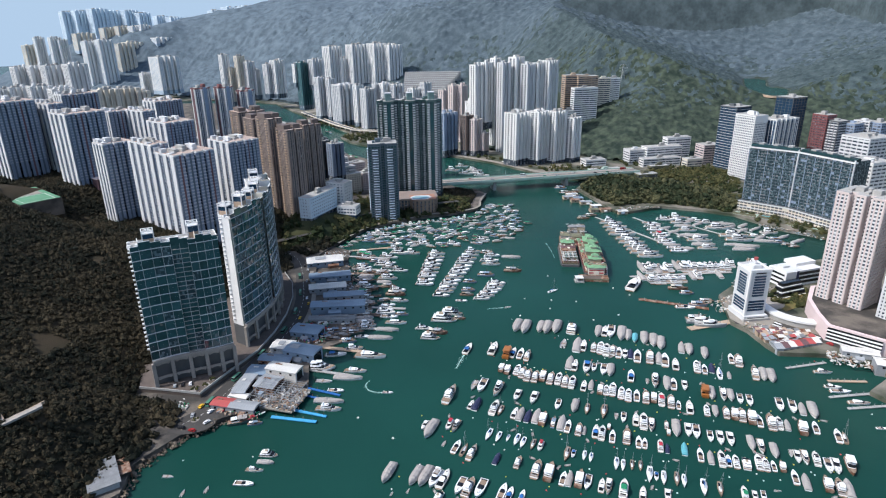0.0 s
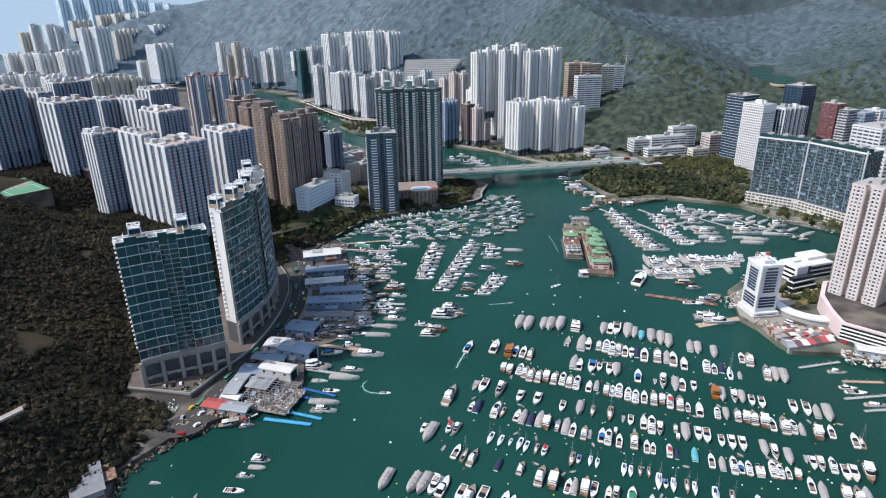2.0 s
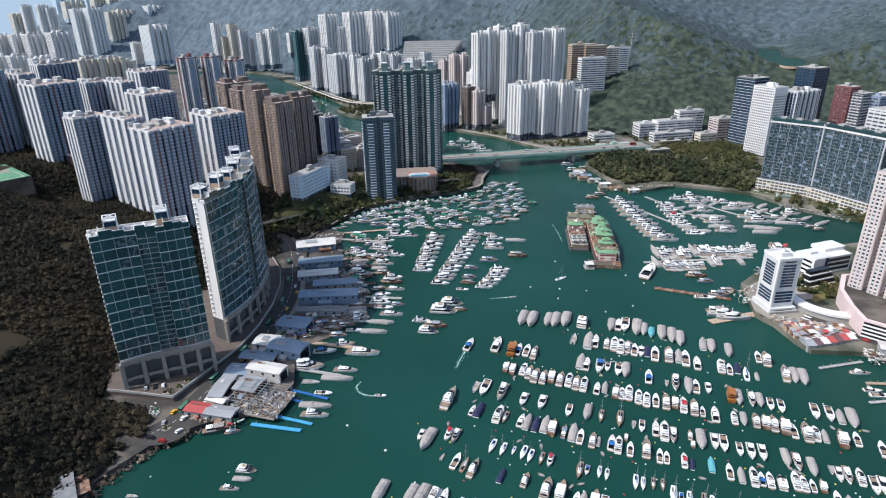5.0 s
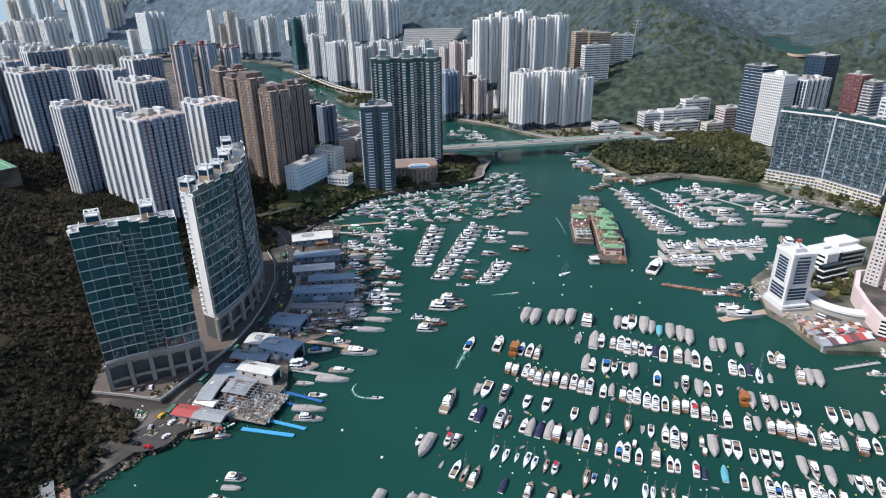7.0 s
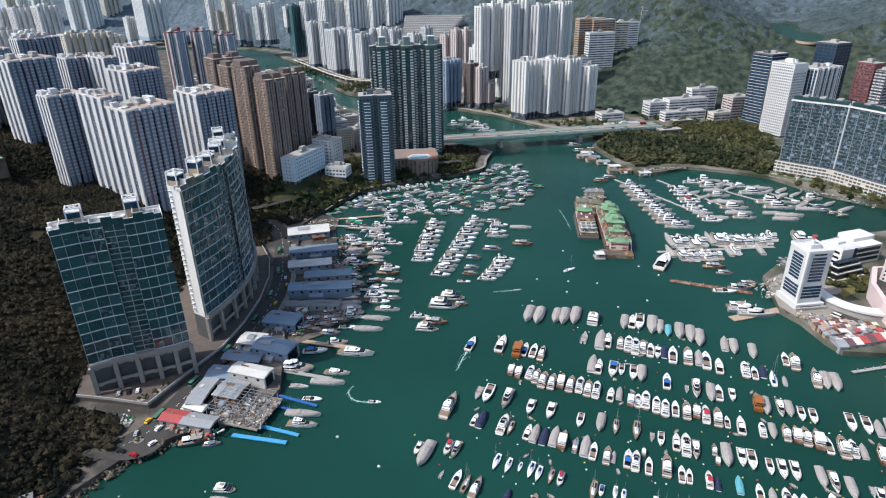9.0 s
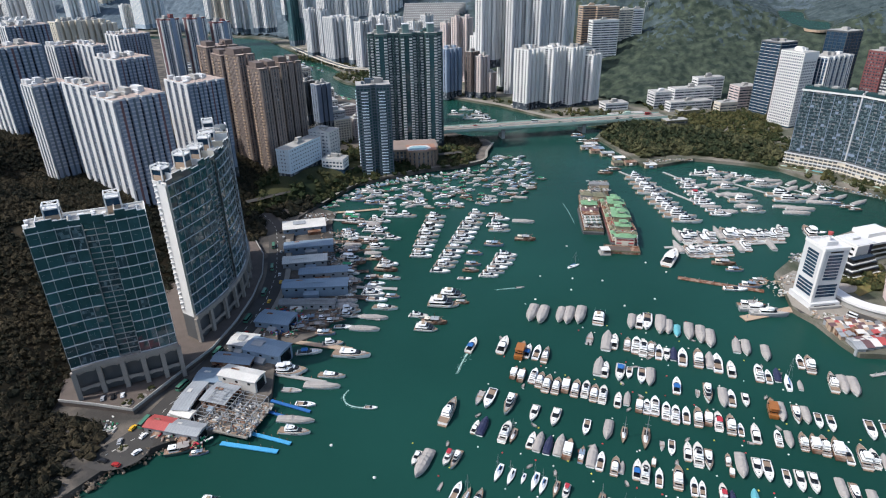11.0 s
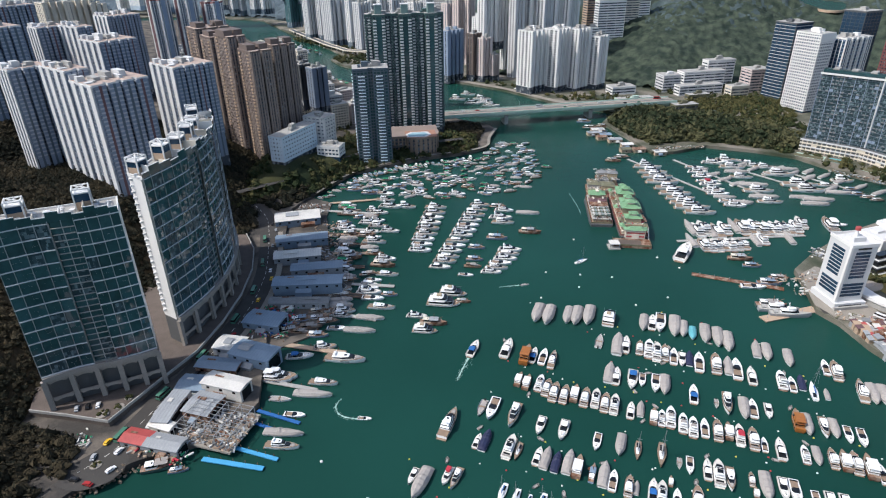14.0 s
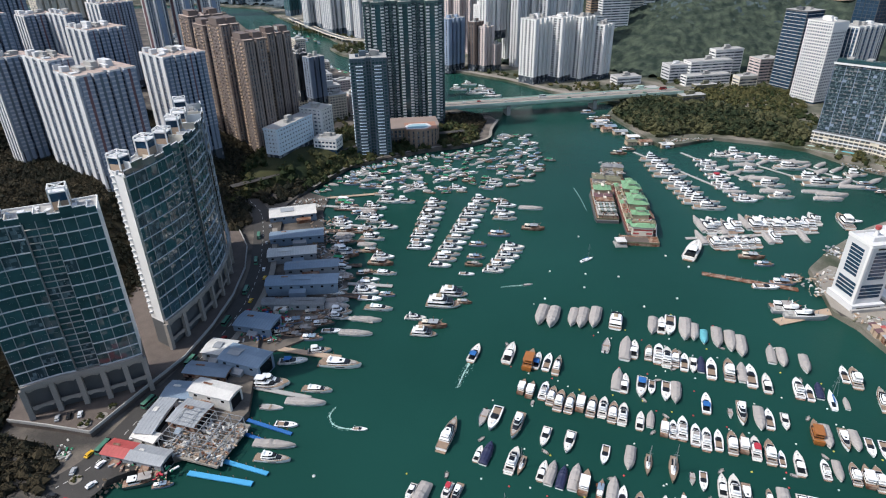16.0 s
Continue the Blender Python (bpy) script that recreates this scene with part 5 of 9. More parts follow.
def sports_cruiser(L, top=None, variant=0):
    t = thing("sports_cruiser", "white open sports cruiser with a dark windscreen", "motor boat")
    B, F = L * 0.335, L * 0.09
    hull = part("hull", hull_shell(L, B, F, 3.2), GEL, t)
    inlay(hull, Geo().box(-B * 0.496, -L * 0.06, F * 0.6, B * 0.496, L * 0.1, F * 0.8), TINT)
    inlay(hull, Geo().box(-B * 0.5, -L * 0.49, F * 0.9, B * 0.5, L * 0.06, F * 0.94), (NAVY, COVER, TINT)[variant])
    deck = part("deck", deck_sheet(L, B, F, 3.2, inset=0.94), (GEL, BUFF)[variant % 2], t)
    inlay(deck, Geo().box(-B * 0.09, L * 0.37, F * 1.2, B * 0.09, L * 0.41, F * 1.36).box(-B * 0.34, -L * 0.44, F, B * 0.34, -L * 0.4, F * 1.3), TINT)
    inlay(deck, Geo().box(-B * 0.3, -L * 0.56, 0.25, B * 0.3, -L * 0.48, 0.5), TEAK)
    part("cockpit", Geo().prism(wedge(B * 0.66, -L * 0.42, -L * 0.08, 0.2), F * 1.02, F * 1.1), TEAK if variant == 0 else TINT, t)
    part("windscreen", Geo().prism(wedge(B * 0.72, -L * 0.1, L * 0.14, 0.55), F * 1.1, F * 1.1 + L * 0.055, 0.72, (0, -0.5)), TINT, t, "smoked windscreen")
    cab = part("trunk_cabin", Geo().prism(wedge(B * 0.56, L * 0.08, L * 0.36, 0.6), F * 1.1, F * 1.2 + L * 0.03, 0.75), GEL, t)
    inlay(cab, Geo().prism(wedge(B * 0.3, L * 0.14, L * 0.27, 0.4), F * 1.2 + L * 0.028, F * 1.2 + L * 0.036, 0.95), BUFF)
    inlay(cab, Geo().box(-B * 0.08, L * 0.28, F * 1.2 + L * 0.02, B * 0.08, L * 0.31, F * 1.2 + L * 0.034), TINT)
    if top or variant:
        part("bimini_top", Geo().prism(wedge(B * 0.7, -L * 0.32, -L * 0.05, 0.25), F * 1.1 + L * 0.1, F * 1.1 + L * 0.115, 0.85), top or GEL, t)
        posts = Geo()
        for sx in (-1, 1):
            posts.beam((sx * B * 0.33, -L * 0.28, F), (sx * B * 0.3, -L * 0.26, F * 1.1 + L * 0.1), 0.08, 0.08)
            posts.beam((sx * B * 0.33, -L * 0.1, F), (sx * B * 0.3, -L * 0.1, F * 1.1 + L * 0.1), 0.08, 0.08)
        part("canopy_frame", posts, STEEL, t)
    return t


def yacht(L, top=None, tiers=2):
    t = thing("motor_yacht", "white raised-deck motor yacht with sweeping windows", "motor yacht")
    B, F = L * 0.29, L * 0.095
    part("hull", hull_shell(L, B, F, 2.7, 0.9), GEL, t)
    part("deck", deck_sheet(L, B, F, 2.7, 0.9, inset=0.94), TEAK, t)
    part("hull_window", Geo().box(-B * 0.487, -L * 0.1, F * 0.62, B * 0.487, L * 0.12, F * 0.82), TINT, t)
    part("bathing_platform", Geo().box(-B * 0.4, -L * 0.56, 0.25, B * 0.4, -L * 0.49, 0.5), TEAK, t)
    z, w, a, b = F * 1.08, B * 0.78, -L * 0.3, L * 0.24
    for i in range(tiers):
        house(t, w, a, b, z, L * 0.075, 0.35, nose=0.45, rake=0.88)
        z, w, a, b = z + L * 0.073, w * 0.86, a + L * 0.02, b - L * 0.14
    part("radar_mast", Geo().box(-B * 0.14, a, z, B * 0.14, a + L * 0.04, z + L * 0.04).box(-B * 0.3, a + 0.1, z + L * 0.04, B * 0.3, a + L * 0.03, z + L * 0.048), GEL, t)
    part("foredeck_cushion", Geo().prism(wedge(B * 0.36, L * 0.26, L * 0.38, 0.5), F * 1.28, F * 1.28 + 0.4, 0.9), COVER, t)
    if top:
        part("bimini_top", Geo().prism(wedge(B * 0.6, -L * 0.3, 0, 0.3), z + 0.6, z + 0.75, 0.9), top, t)
    return t


def covered_boat(L, canvas, variant=0, seed=1, slim=False):
    t = thing("covered_boat", "moored motor boat under a fitted canvas cover", "motor boat")
    B, F, full = (L * 0.25, L * 0.075, 2.3) if slim else (L * 0.335, L * 0.085, 3.6)
    rnd = random.Random(seed)
    part("hull", hull_shell(L, B, F, full, 0.9), GEL, t)
    rings = []
    folds = (0.0, 0.05, 0.12, 0.17, 0.26, 0.32, 0.4, 0.47, 0.54, 0.62, 0.7, 0.78, 0.86, 0.93, 1.0)
    for k, s in enumerate(folds):
        p = rnd.uniform(0.82, 1.12) * (0.92 if k % 2 else 1.06)
        b = B / 2 * max(0.06, beam_at(s, full, 0.9)) * (1.03 if k % 2 else 0.98)
        h, y = F * (1 + 0.45 * s * s) * 0.72, (s - 0.5) * L * 1.01
        hump = L * (0.075 if slim else 0.1) * p * (1.25 - 0.9 * abs(s - 0.42 - 0.06 * variant)) * (0.35 if s in (0.0, 1.0) else 1)
        rings.append([(-b, y, h), (-b * 0.98, y, h + F * 0.35), (-b * 0.62, y, h + F * 0.3 + hump * 0.72), (0, y, h + F * 0.3 + hump), (b * 0.62, y, h + F * 0.3 + hump * 0.7), (b * 0.98, y, h + F * 0.35), (b, y, h)])
    part("canvas_cover", loft(Geo(), rings), canvas, t, "fitted canvas cover with ridges")
    return t


def sailboat(L, canvas, hullmat=None):
    t = thing("sailboat", "moored sailing yacht with a bare mast", "sailboat")
    B, F = L * 0.29, L * 0.075
    part("hull", hull_shell(L, B, F, 1.7, 0.66, 0.3), hullmat or GEL, t)
    part("deck", deck_sheet(L, B, F, 1.7, 0.66, 0.3, inset=0.95), TEAK if hullmat else GEL, t)
    part("coach_roof", Geo().prism(wedge(B * 0.5, -L * 0.12, L * 0.22, 0.5), F, F + L * 0.04, 0.85), GEL, t)
    part("cockpit_well", Geo().box(-B * 0.2, -L * 0.38, F, B * 0.2, -L * 0.14, F * 1.12), TINT, t)
    part("mast", Geo().tube(0, L * 0.1, F, L * 1.12, 0.11, 0.07, 6), STEEL, t)
    part("boom", Geo().beam((0, L * 0.1, F + L * 0.11), (0, -L * 0.3, F + L * 0.1), 0.14, 0.14), STEEL, t)
    part("sail_cover", Geo().beam((0, L * 0.08, F + L * 0.12), (0, -L * 0.28, F + L * 0.11), 0.42, 0.45), canvas, t)
    part("spreader", Geo().box(-B * 0.3, L * 0.1 - 0.05, L * 0.72, B * 0.3, L * 0.1 + 0.05, L * 0.72 + 0.08), STEEL, t)
    stays = Geo()
    for a in ((0, L * 0.49, F), (0, -L * 0.49, F), (-B * 0.45, L * 0.08, F), (B * 0.45, L * 0.08, F)):
        stays.beam(a, (0, L * 0.1, L * 1.1), 0.035, 0.035)
    part("rigging", stays, STEEL, t)
    return t


def junk(L, varnished=False):
    t = thing("pleasure_junk", "wooden pleasure junk with a white canopy deck" if not varnished else "varnished wooden junk with an open deck", "junk")
    B, F = L * 0.34, L * 0.11
    wood_m = VARNISH if varnished else RUST
    part("hull", hull_shell(L, B, F, 2.6, 0.92), wood_m, t)
    part("deck", deck_sheet(L, B, F, 2.6, 0.92, inset=0.93), TEAK, t)
    house(t, B * 0.8, -L * 0.36, L * 0.16, F * 1.05, L * 0.12, 0.3, wall=VARNISH if varnished else GEL, nose=0.1, rake=0.98)
    part("upper_canopy", Geo().box(-B * 0.42, -L * 0.4, F + L * 0.215, B * 0.42, L * 0.06, F + L * 0.23), VARNISH if varnished else GEL, t)
    posts = Geo()
    for sx in (-1, 1):
        for y in (-L * 0.38, -L * 0.18, L * 0.04):
            posts.box(sx * B * 0.38 - 0.06, y - 0.06, F + L * 0.1, sx * B * 0.38 + 0.06, y + 0.06, F + L * 0.22)
    part("canopy_posts", posts, TEAK, t)
    part("stern_gallery", Geo().box(-B * 0.42, -L * 0.52, F * 0.5, B * 0.42, -L * 0.44, F * 1.5), wood_m, t)
    return t


def dinghy(L, hullmat):
    t = thing("open_dinghy", "small open dinghy on a mooring", "dinghy")
    part("hull", hull_shell(L, L * 0.36, L * 0.08, 2.0, 0.85), hullmat, t)
    part("floor", deck_sheet(L, L * 0.36, L * 0.05, 2.0, 0.85, inset=0.75, lift=0.25), COVER, t)
    part("thwart", Geo().box(-L * 0.14, -L * 0.1, L * 0.085, L * 0.14, -L * 0.03, L * 0.1), TEAK, t)
    part("outboard", Geo().box(-L * 0.03, -L * 0.54, 0.1, L * 0.03, -L * 0.48, L * 0.14), TYRE, t)
    return t


def workboat(L, hullmat, housemat, awning, label, seed=1):
    t = thing("fishing_boat", label, "fishing boat")
    rnd = random.Random(seed)
    B, F = L * 0.3, L * 0.1
    hull = part("hull", hull_shell(L, B, F, 2.4, 0.82, 0.7), hullmat, t)
    inlay(hull, deck_sheet(L, B, F, 2.4, 0.82, 0.7, inset=0.9), RUST)
    house(t, B * 0.62, -L * 0.36, -L * 0.08, F * 1.05, L * 0.13, 0.3, wall=housemat, nose=0.1, rake=0.97)
    part("awning", Geo().prism(rect(B * 0.85, L * 0.28), F + L * 0.135, F + L * 0.15, 0.92, (0, L * 0.06)), awning, t)
    g = Geo()
    for i in range(5):
        x, y, q = rnd.uniform(-B * 0.25, B * 0.25), rnd.uniform(L * 0.05, L * 0.3), rnd.uniform(0.4, 0.9)
        g.box(x - q, y - q, F * 1.05, x + q, y + q, F * 1.05 + q * 1.4, rnd.uniform(0, 40))
    g.beam((0, L * 0.02, F), (0, L * 0.02, F + L * 0.34), 0.2, 0.2).beam((0, L * 0.04, F + L * 0.08), (0, L * 0.34, F + L * 0.24), 0.14, 0.14)
    tagged(part("deck_gear", g, rnd.choice((RUST, COVER)), t, "crates, mast and derrick on deck"), kind="stuff")
    return t


def small_launch(L, variant=0):
    t = thing("small_launch", "small white launch with a low cabin and an awning", "launch")
    B, F = L * 0.32, L * 0.09
    hull = part("hull", hull_shell(L, B, F, 2.8, 0.88, 0.5), (GEL, BLUEWALL, GREENTILE)[variant], t)
    inlay(hull, deck_sheet(L, B, F, 2.8, 0.88, 0.5, inset=0.9), (BUFF, TEAK, RUST)[variant])
    inlay(hull, Geo().box(-B * 0.3, -L * 0.45, F, B * 0.3, -L * 0.36, F + 0.6).tube(0, L * 0.18, F, F + L * 0.3, 0.07, 0.05, 5), COVER)
    cabin = part("cabin", Geo().prism(wedge(B * 0.66, -L * 0.12, L * 0.2, 0.3), F, F + L * 0.14, 0.9), GEL, t)
    inlay(cabin, Geo().prism(wedge(B * 0.68, -L * 0.13, L * 0.21, 0.3), F + L * 0.06, F + L * 0.11, 0.95), TINT)
    inlay(cabin, Geo().prism(wedge(B * 0.74, -L * 0.34, L * 0.12, 0.1), F + L * 0.14, F + L * 0.155, 0.96), (GEL, SHEDBLUE, GREENCANVAS)[variant])
    return t


def sampan(L, awning, hullmat):
    t = thing("sampan", "small wooden sampan with a curved awning", "sampan")
    B, F = L * 0.3, L * 0.08
    hull = part("hull", hull_shell(L, B, F, 2.2, 0.75, 0.8), hullmat, t)
    inlay(hull, deck_sheet(L, B, F, 2.2, 0.75, 0.8, inset=0.9), TEAK)
    inlay(hull, Geo().box(-B * 0.2, L * 0.18, F, B * 0.15, L * 0.3, F + 0.8).box(-B * 0.3, -L * 0.46, F, B * 0.3, -L * 0.37, F + 0.7), SHEDWHITE)
    inlay(hull, Geo().tube(0, -L * 0.3, F, F + L * 0.4, 0.09, 0.05, 5), STEEL)
    g = Geo()
    rows = [[(B * 0.42 * math.cos(a), y, F + L * 0.16 * math.sin(a) + 0.2) for a in (0.0, 0.6, 1.1, 1.57, 2.04, 2.54, 3.14)] for y in (-L * 0.34, -L * 0.1, L * 0.14)]
    part("awning", loft(g, rows), awning, t)
    return t


def houseboat(L):
    t = thing("houseboat", "white two-deck houseboat with a flat roof terrace", "houseboat")
    B, F = L * 0.42, L * 0.07
    part("hull", hull_shell(L, B, F, 4.0, 0.95, 0.15), GEL, t)
    part("deck", deck_sheet(L, B, F, 4.0, 0.95, 0.15, inset=0.95), TEAK, t)
    house(t, B * 0.86, -L * 0.42, L * 0.3, F, L * 0.13, 0.3, nose=0.12, rake=1.0)
    house(t, B * 0.7, -L * 0.3, L * 0.12, F + L * 0.13, L * 0.1, 0.3, nose=0.1, rake=1.0)
    part("roof_box", Geo().box(-B * 0.2, -L * 0.2, F + L * 0.23, B * 0.1, -L * 0.05, F + L * 0.27), GOLD, t)
    part("side_rail", Geo().box(-B * 0.45, -L * 0.45, F + L * 0.155, -B * 0.44, L * 0.3, F + L * 0.165).box(B * 0.44, -L * 0.45, F + L * 0.155, B * 0.45, L * 0.3, F + L * 0.165), STEEL, t)
    return t


def patrol_launch(L):
    t = thing("patrol_launch", "grey steel patrol launch alongside the pier", "launch")
    B, F = L * 0.22, L * 0.1
    part("hull", hull_shell(L, B, F, 2.0, 0.9, 0.5), SHEDGREY, t)
    part("deck", deck_sheet(L, B, F, 2.0, 0.9, 0.5, inset=0.93), GREY, t)
    house(t, B * 0.7, -L * 0.24, L * 0.18, F * 1.1, L * 0.09, 0.3, wall=GEL, rake=0.92)
    part("wheelhouse", Geo().prism(wedge(B * 0.5, -L * 0.1, L * 0.1, 0.3), F * 1.1 + L * 0.09, F * 1.1 + L * 0.15, 0.9), GEL, t)
    part("radar_mast", Geo().tube(0, -L * 0.08, F + L * 0.15, F + L * 0.3, 0.2, 0.1, 6).box(-1.2, -L * 0.085, F + L * 0.25, 1.2, -L * 0.075, F + L * 0.258), GEL, t)
    part("deck_locker", Geo().box(-B * 0.25, -L * 0.42, F, B * 0.25, -L * 0.32, F + 1.0), GREY, t)
    return t


BUILD = {
    "c": lambda L, v: covered_boat(L, COVER, v, 3 + v), "C": lambda L, v: covered_boat(L, COVER, v, 9 + v, True), "n": lambda L, v: covered_boat(L, NAVY, v, 5),
    "q": lambda L, v: covered_boat(L, TURQ, v, 6), "b": lambda L, v: sports_cruiser(L, BLUECANVAS, v), "r": lambda L, v: flybridge_yacht(L, REDCANVAS),
    "g": lambda L, v: flybridge_yacht(L, GREENCANVAS), "f": lambda L, v: flybridge_yacht(L, None, None, v), "k": lambda L, v: sports_cruiser(L, None, v % 2),
    "y": lambda L, v: yacht(L, None, 1 + (v > 0)), "m": lambda L, v: yacht(L, None, 2 + (v > 1)), "s": lambda L, v: sailboat(L, (GEL, BLUECANVAS, COVER)[v], (None, None, TEAK)[v]),
    "l": lambda L, v: small_launch(L, v), "z": lambda L, v: sampan(L, (COVER, SHEDGREY, SHEDBLUE)[v], (TEAK, DARKGREY, RUST)[v]),
    "j": lambda L, v: junk(L), "v": lambda L, v: junk(L, True), "o": lambda L, v: dinghy(L, GEL), "h": lambda L, v: houseboat(L), "P": lambda L, v: patrol_launch(L),
    "t": lambda L, v: workboat(L, TEAK, TEAK, COVER, "brown wooden fishing boat with a high bow", 4),
    "w": lambda L, v:
    (lambda q: workboat(L, *q))(((GREENTILE, GEL, COVER, "green-hulled fishing boat with crates on deck", 1), (BLUEWALL, GEL, SHEDBLUE, "blue-hulled fishing boat with an awning", 2),
                                 (RUST, CREAM, SHEDGREY, "rusty brown work boat with a cluttered deck", 3))[v]),
}
LABEL = {"c": "motor boat under a grey canvas cover", "C": "large motor yacht under a grey canvas cover", "n": "motor boat under a dark navy canvas cover", "q": "motor boat under a turquoise canvas cover",
         "b": "white cruiser with a bright blue canvas top", "r": "white motor yacht with a red canvas top", "g": "white motor yacht with a green canvas top", "m": "large white motor yacht at a pontoon berth"}
MADE = {}


def moor(kind, x, y, heading, length, group):
    v = (int(abs(x) * 7 + abs(y) * 3)) % 3
    m = pose(x, y, 0, 0, 0, heading)
    if kind == "c" and length > 17 and group != "marina moorings":
        kind = "C"
    length *= 0.88 if group == "marina moorings" else 0.97
    if (kind, v) not in MADE:
        ob = BUILD[kind](length, v)
        ob.matrix_world = m
        MADE[kind, v] = (ob, length)
    else:
        src, l0 = MADE[kind, v]
        ob = copy_thing(src, m @ Matrix.Scale(length / l0, 4))
    return tagged(ob, LABEL.get(kind, ""), group=group)

# ---- the fleet, row by row: kind, x, y, heading, length ----
for b in (("c", 57.2, 401.9, 161, 22.4), ("c", 63.3, 399.4, 161, 23), ("c", 74.7, 399, 161, 19.8), ("c", 79.6, 398.1, 161, 22.1), ("c", 86.9, 398.6, 161, 22.9), ("h", 98.1, 395.9, -19, 19.6),):
    moor(*b, "marina moorings")
for b in (("c", 116.7, 390, 161, 18.3), ("k", 121.7, 390.5, -19, 16.8), ("k", 126, 389.7, 161, 21.3), ("c", 133.1, 385.9, 161, 23.2), ("c", 137.1, 383.5, 161, 17.8), ("q", 140.8, 379.1, 161, 14.5), ("c", 147.5, 378.3, 162, 20.3), ("c", 153.1, 374.7, 162, 20.6), ("c", 156.9, 370.5, 162, 20.9), ("c", 169.1, 363.4, -19, 16.2), ("c", 173.6, 360.7, 161, 17.4), ("c", 182.3, 355.3, 161, 17),):
    moor(*b, "marina moorings")
for b in (("o", 87.2, 373.4, -20, 14.1), ("c", 96.5, 369.9, -19, 21.6), ("k", 100.7, 369.6, -19, 16.7),):
    moor(*b, "marina moorings")
for b in (("f", 107.5, 366.7, -19, 13.7), ("f", 112.1, 365.3, -19, 17.7), ("f", 115.5, 362.6, -19, 17.5), ("f", 119.5, 361.8, -19, 15.4), ("k", 123.1, 358.5, -19, 15.2), ("k", 126.7, 355.9, 161, 13.7), ("n", 130.7, 356.4, -19, 13.7), ("k", 134.5, 353.2, -19, 18), ("f", 142.6, 351.7, -18, 18.5), ("c", 148.3, 349.7, -18, 16.4), ("k", 151.5, 347.2, -18, 18.7), ("k", 156.7, 341.7, -18, 15.8),):
    moor(*b, "marina moorings")
for b in (("f", 169.7, 337.8, -18, 16.1), ("k", 173.6, 334.8, -18, 12.9), ("n", 178.7, 335.8, -19, 13), ("s", 181.3, 329.6, -19, 16), ("c", 186.6, 327.2, -19, 9.1), ("k", 197.1, 347.4, -19, 13.9), ("f", 200.6, 344.4, -19, 17.4),):
    moor(*b, "marina moorings")
for b in (("y", 204.3, 329, -20, 18.9), ("c", 208.8, 326.6, 160, 17.6), ("c", 213.3, 324.9, 160, 18.6),):
    moor(*b, "marina moorings")
for b in (("c", 86, 345.8, -20, 18), ("k", 88.8, 343.3, -20, 15.3), ("b", 96.1, 340.2, 160, 17.5), ("k", 101, 340, 161, 12), ("k", 106.8, 337, 161, 16), ("c", 111.1, 335.8, 161, 17.1), ("b", 122.6, 328.7, -19, 15.3), ("o", 131.1, 322, 162, 7.6), ("y", 136, 321.5, 162, 18), ("c", 142.6, 318.1, 162, 17.1), ("k", 146.6, 318, -18, 14.4), ("k", 153.1, 316.2, 162, 12.2),):
    moor(*b, "marina moorings")
for b in (("j", 39.3, 341.9, -21, 12.2), ("j", 43.1, 339.5, -21, 13.2), ("f", 49.3, 338.8, -21, 13.8), ("f", 52.4, 335.3, -21, 14.2), ("f", 55.5, 331.9, -21, 15.7), ("f", 60.1, 330.1, -21, 14.9), ("j", 65.3, 330.5, -21, 14.4), ("f", 69.7, 327.7, -21, 15.3), ("f", 74.7, 327, -20, 14.7), ("f", 78.4, 323.7, -20, 15), ("f", 82.6, 322.5, -20, 15.4),):
    moor(*b, "marina moorings")
for b in (("k", 89.2, 318.2, -20, 12.9), ("c", 94.1, 319, -20, 11.9), ("j", 98.6, 313.8, -20, 12.6), ("f", 102, 312.7, -19, 12), ("f", 106.2, 313.1, -19, 15.7), ("f", 110.5, 309.1, -19, 14.3), ("f", 114.2, 306.5, -19, 14.6), ("k", 119.2, 305.9, -18, 13.5), ("f", 124.4, 304.3, -18, 14.9), ("j", 129, 303.7, -18, 12.8), ("r", 132.9, 301.2, -18, 14.6), ("f", 137.9, 298.8, -18, 15.4), ("k", 141.3, 295.4, -18, 9.9), ("k", 146.9, 292.6, -18, 14.8),):
    moor(*b, "marina moorings")
for b in (("v", 162.9, 309.5, -18, 16.4), ("c", 166.3, 306.9, 162, 16.1), ("y", 172.8, 304.8, 162, 15.5), ("c", 177.1, 304.2, 162, 14.4), ("k", 181.1, 300.3, 161, 12.7), ("k", 186, 298.3, 161, 13.5),):
    moor(*b, "marina moorings")
for b in (("k", 201.8, 293.3, 161, 15.6), ("k", 208.3, 290.9, 160, 15.4), ("c", 212.6, 288.5, -21, 13.9), ("c", 218.1, 286.7, 159, 18.9),):
    moor(*b, "marina moorings")
for b in (("f", 155.8, 289.2, -18, 11.8), ("c", 160.6, 288.2, 162, 12.7), ("f", 166.2, 286.8, -18, 13), ("j", 170.4, 285.4, -18, 13.8), ("f", 174.2, 284, -18, 14.6), ("j", 178.7, 281.8, -18, 16.2), ("k", 181.7, 278, -18, 12.8), ("f", 187.6, 276.6, -18, 17), ("f", 191.8, 275.6, -19, 13.1), ("c", 195.5, 273.5, -19, 11.3), ("j", 202.5, 271, -20, 15.8), ("k", 210.1, 270.7, -21, 12.5),):
    moor(*b, "marina moorings")
for b in (("k", 35.8, 367.9, -20, 19.2), ("v", 45.4, 361.8, -20, 18.7), ("b", 49.2, 361.6, -20, 14.7), ("k", 54.3, 360.2, -20, 15.3), ("y", 58.8, 357.5, -20, 16.4),):
    moor(*b, "marina moorings")
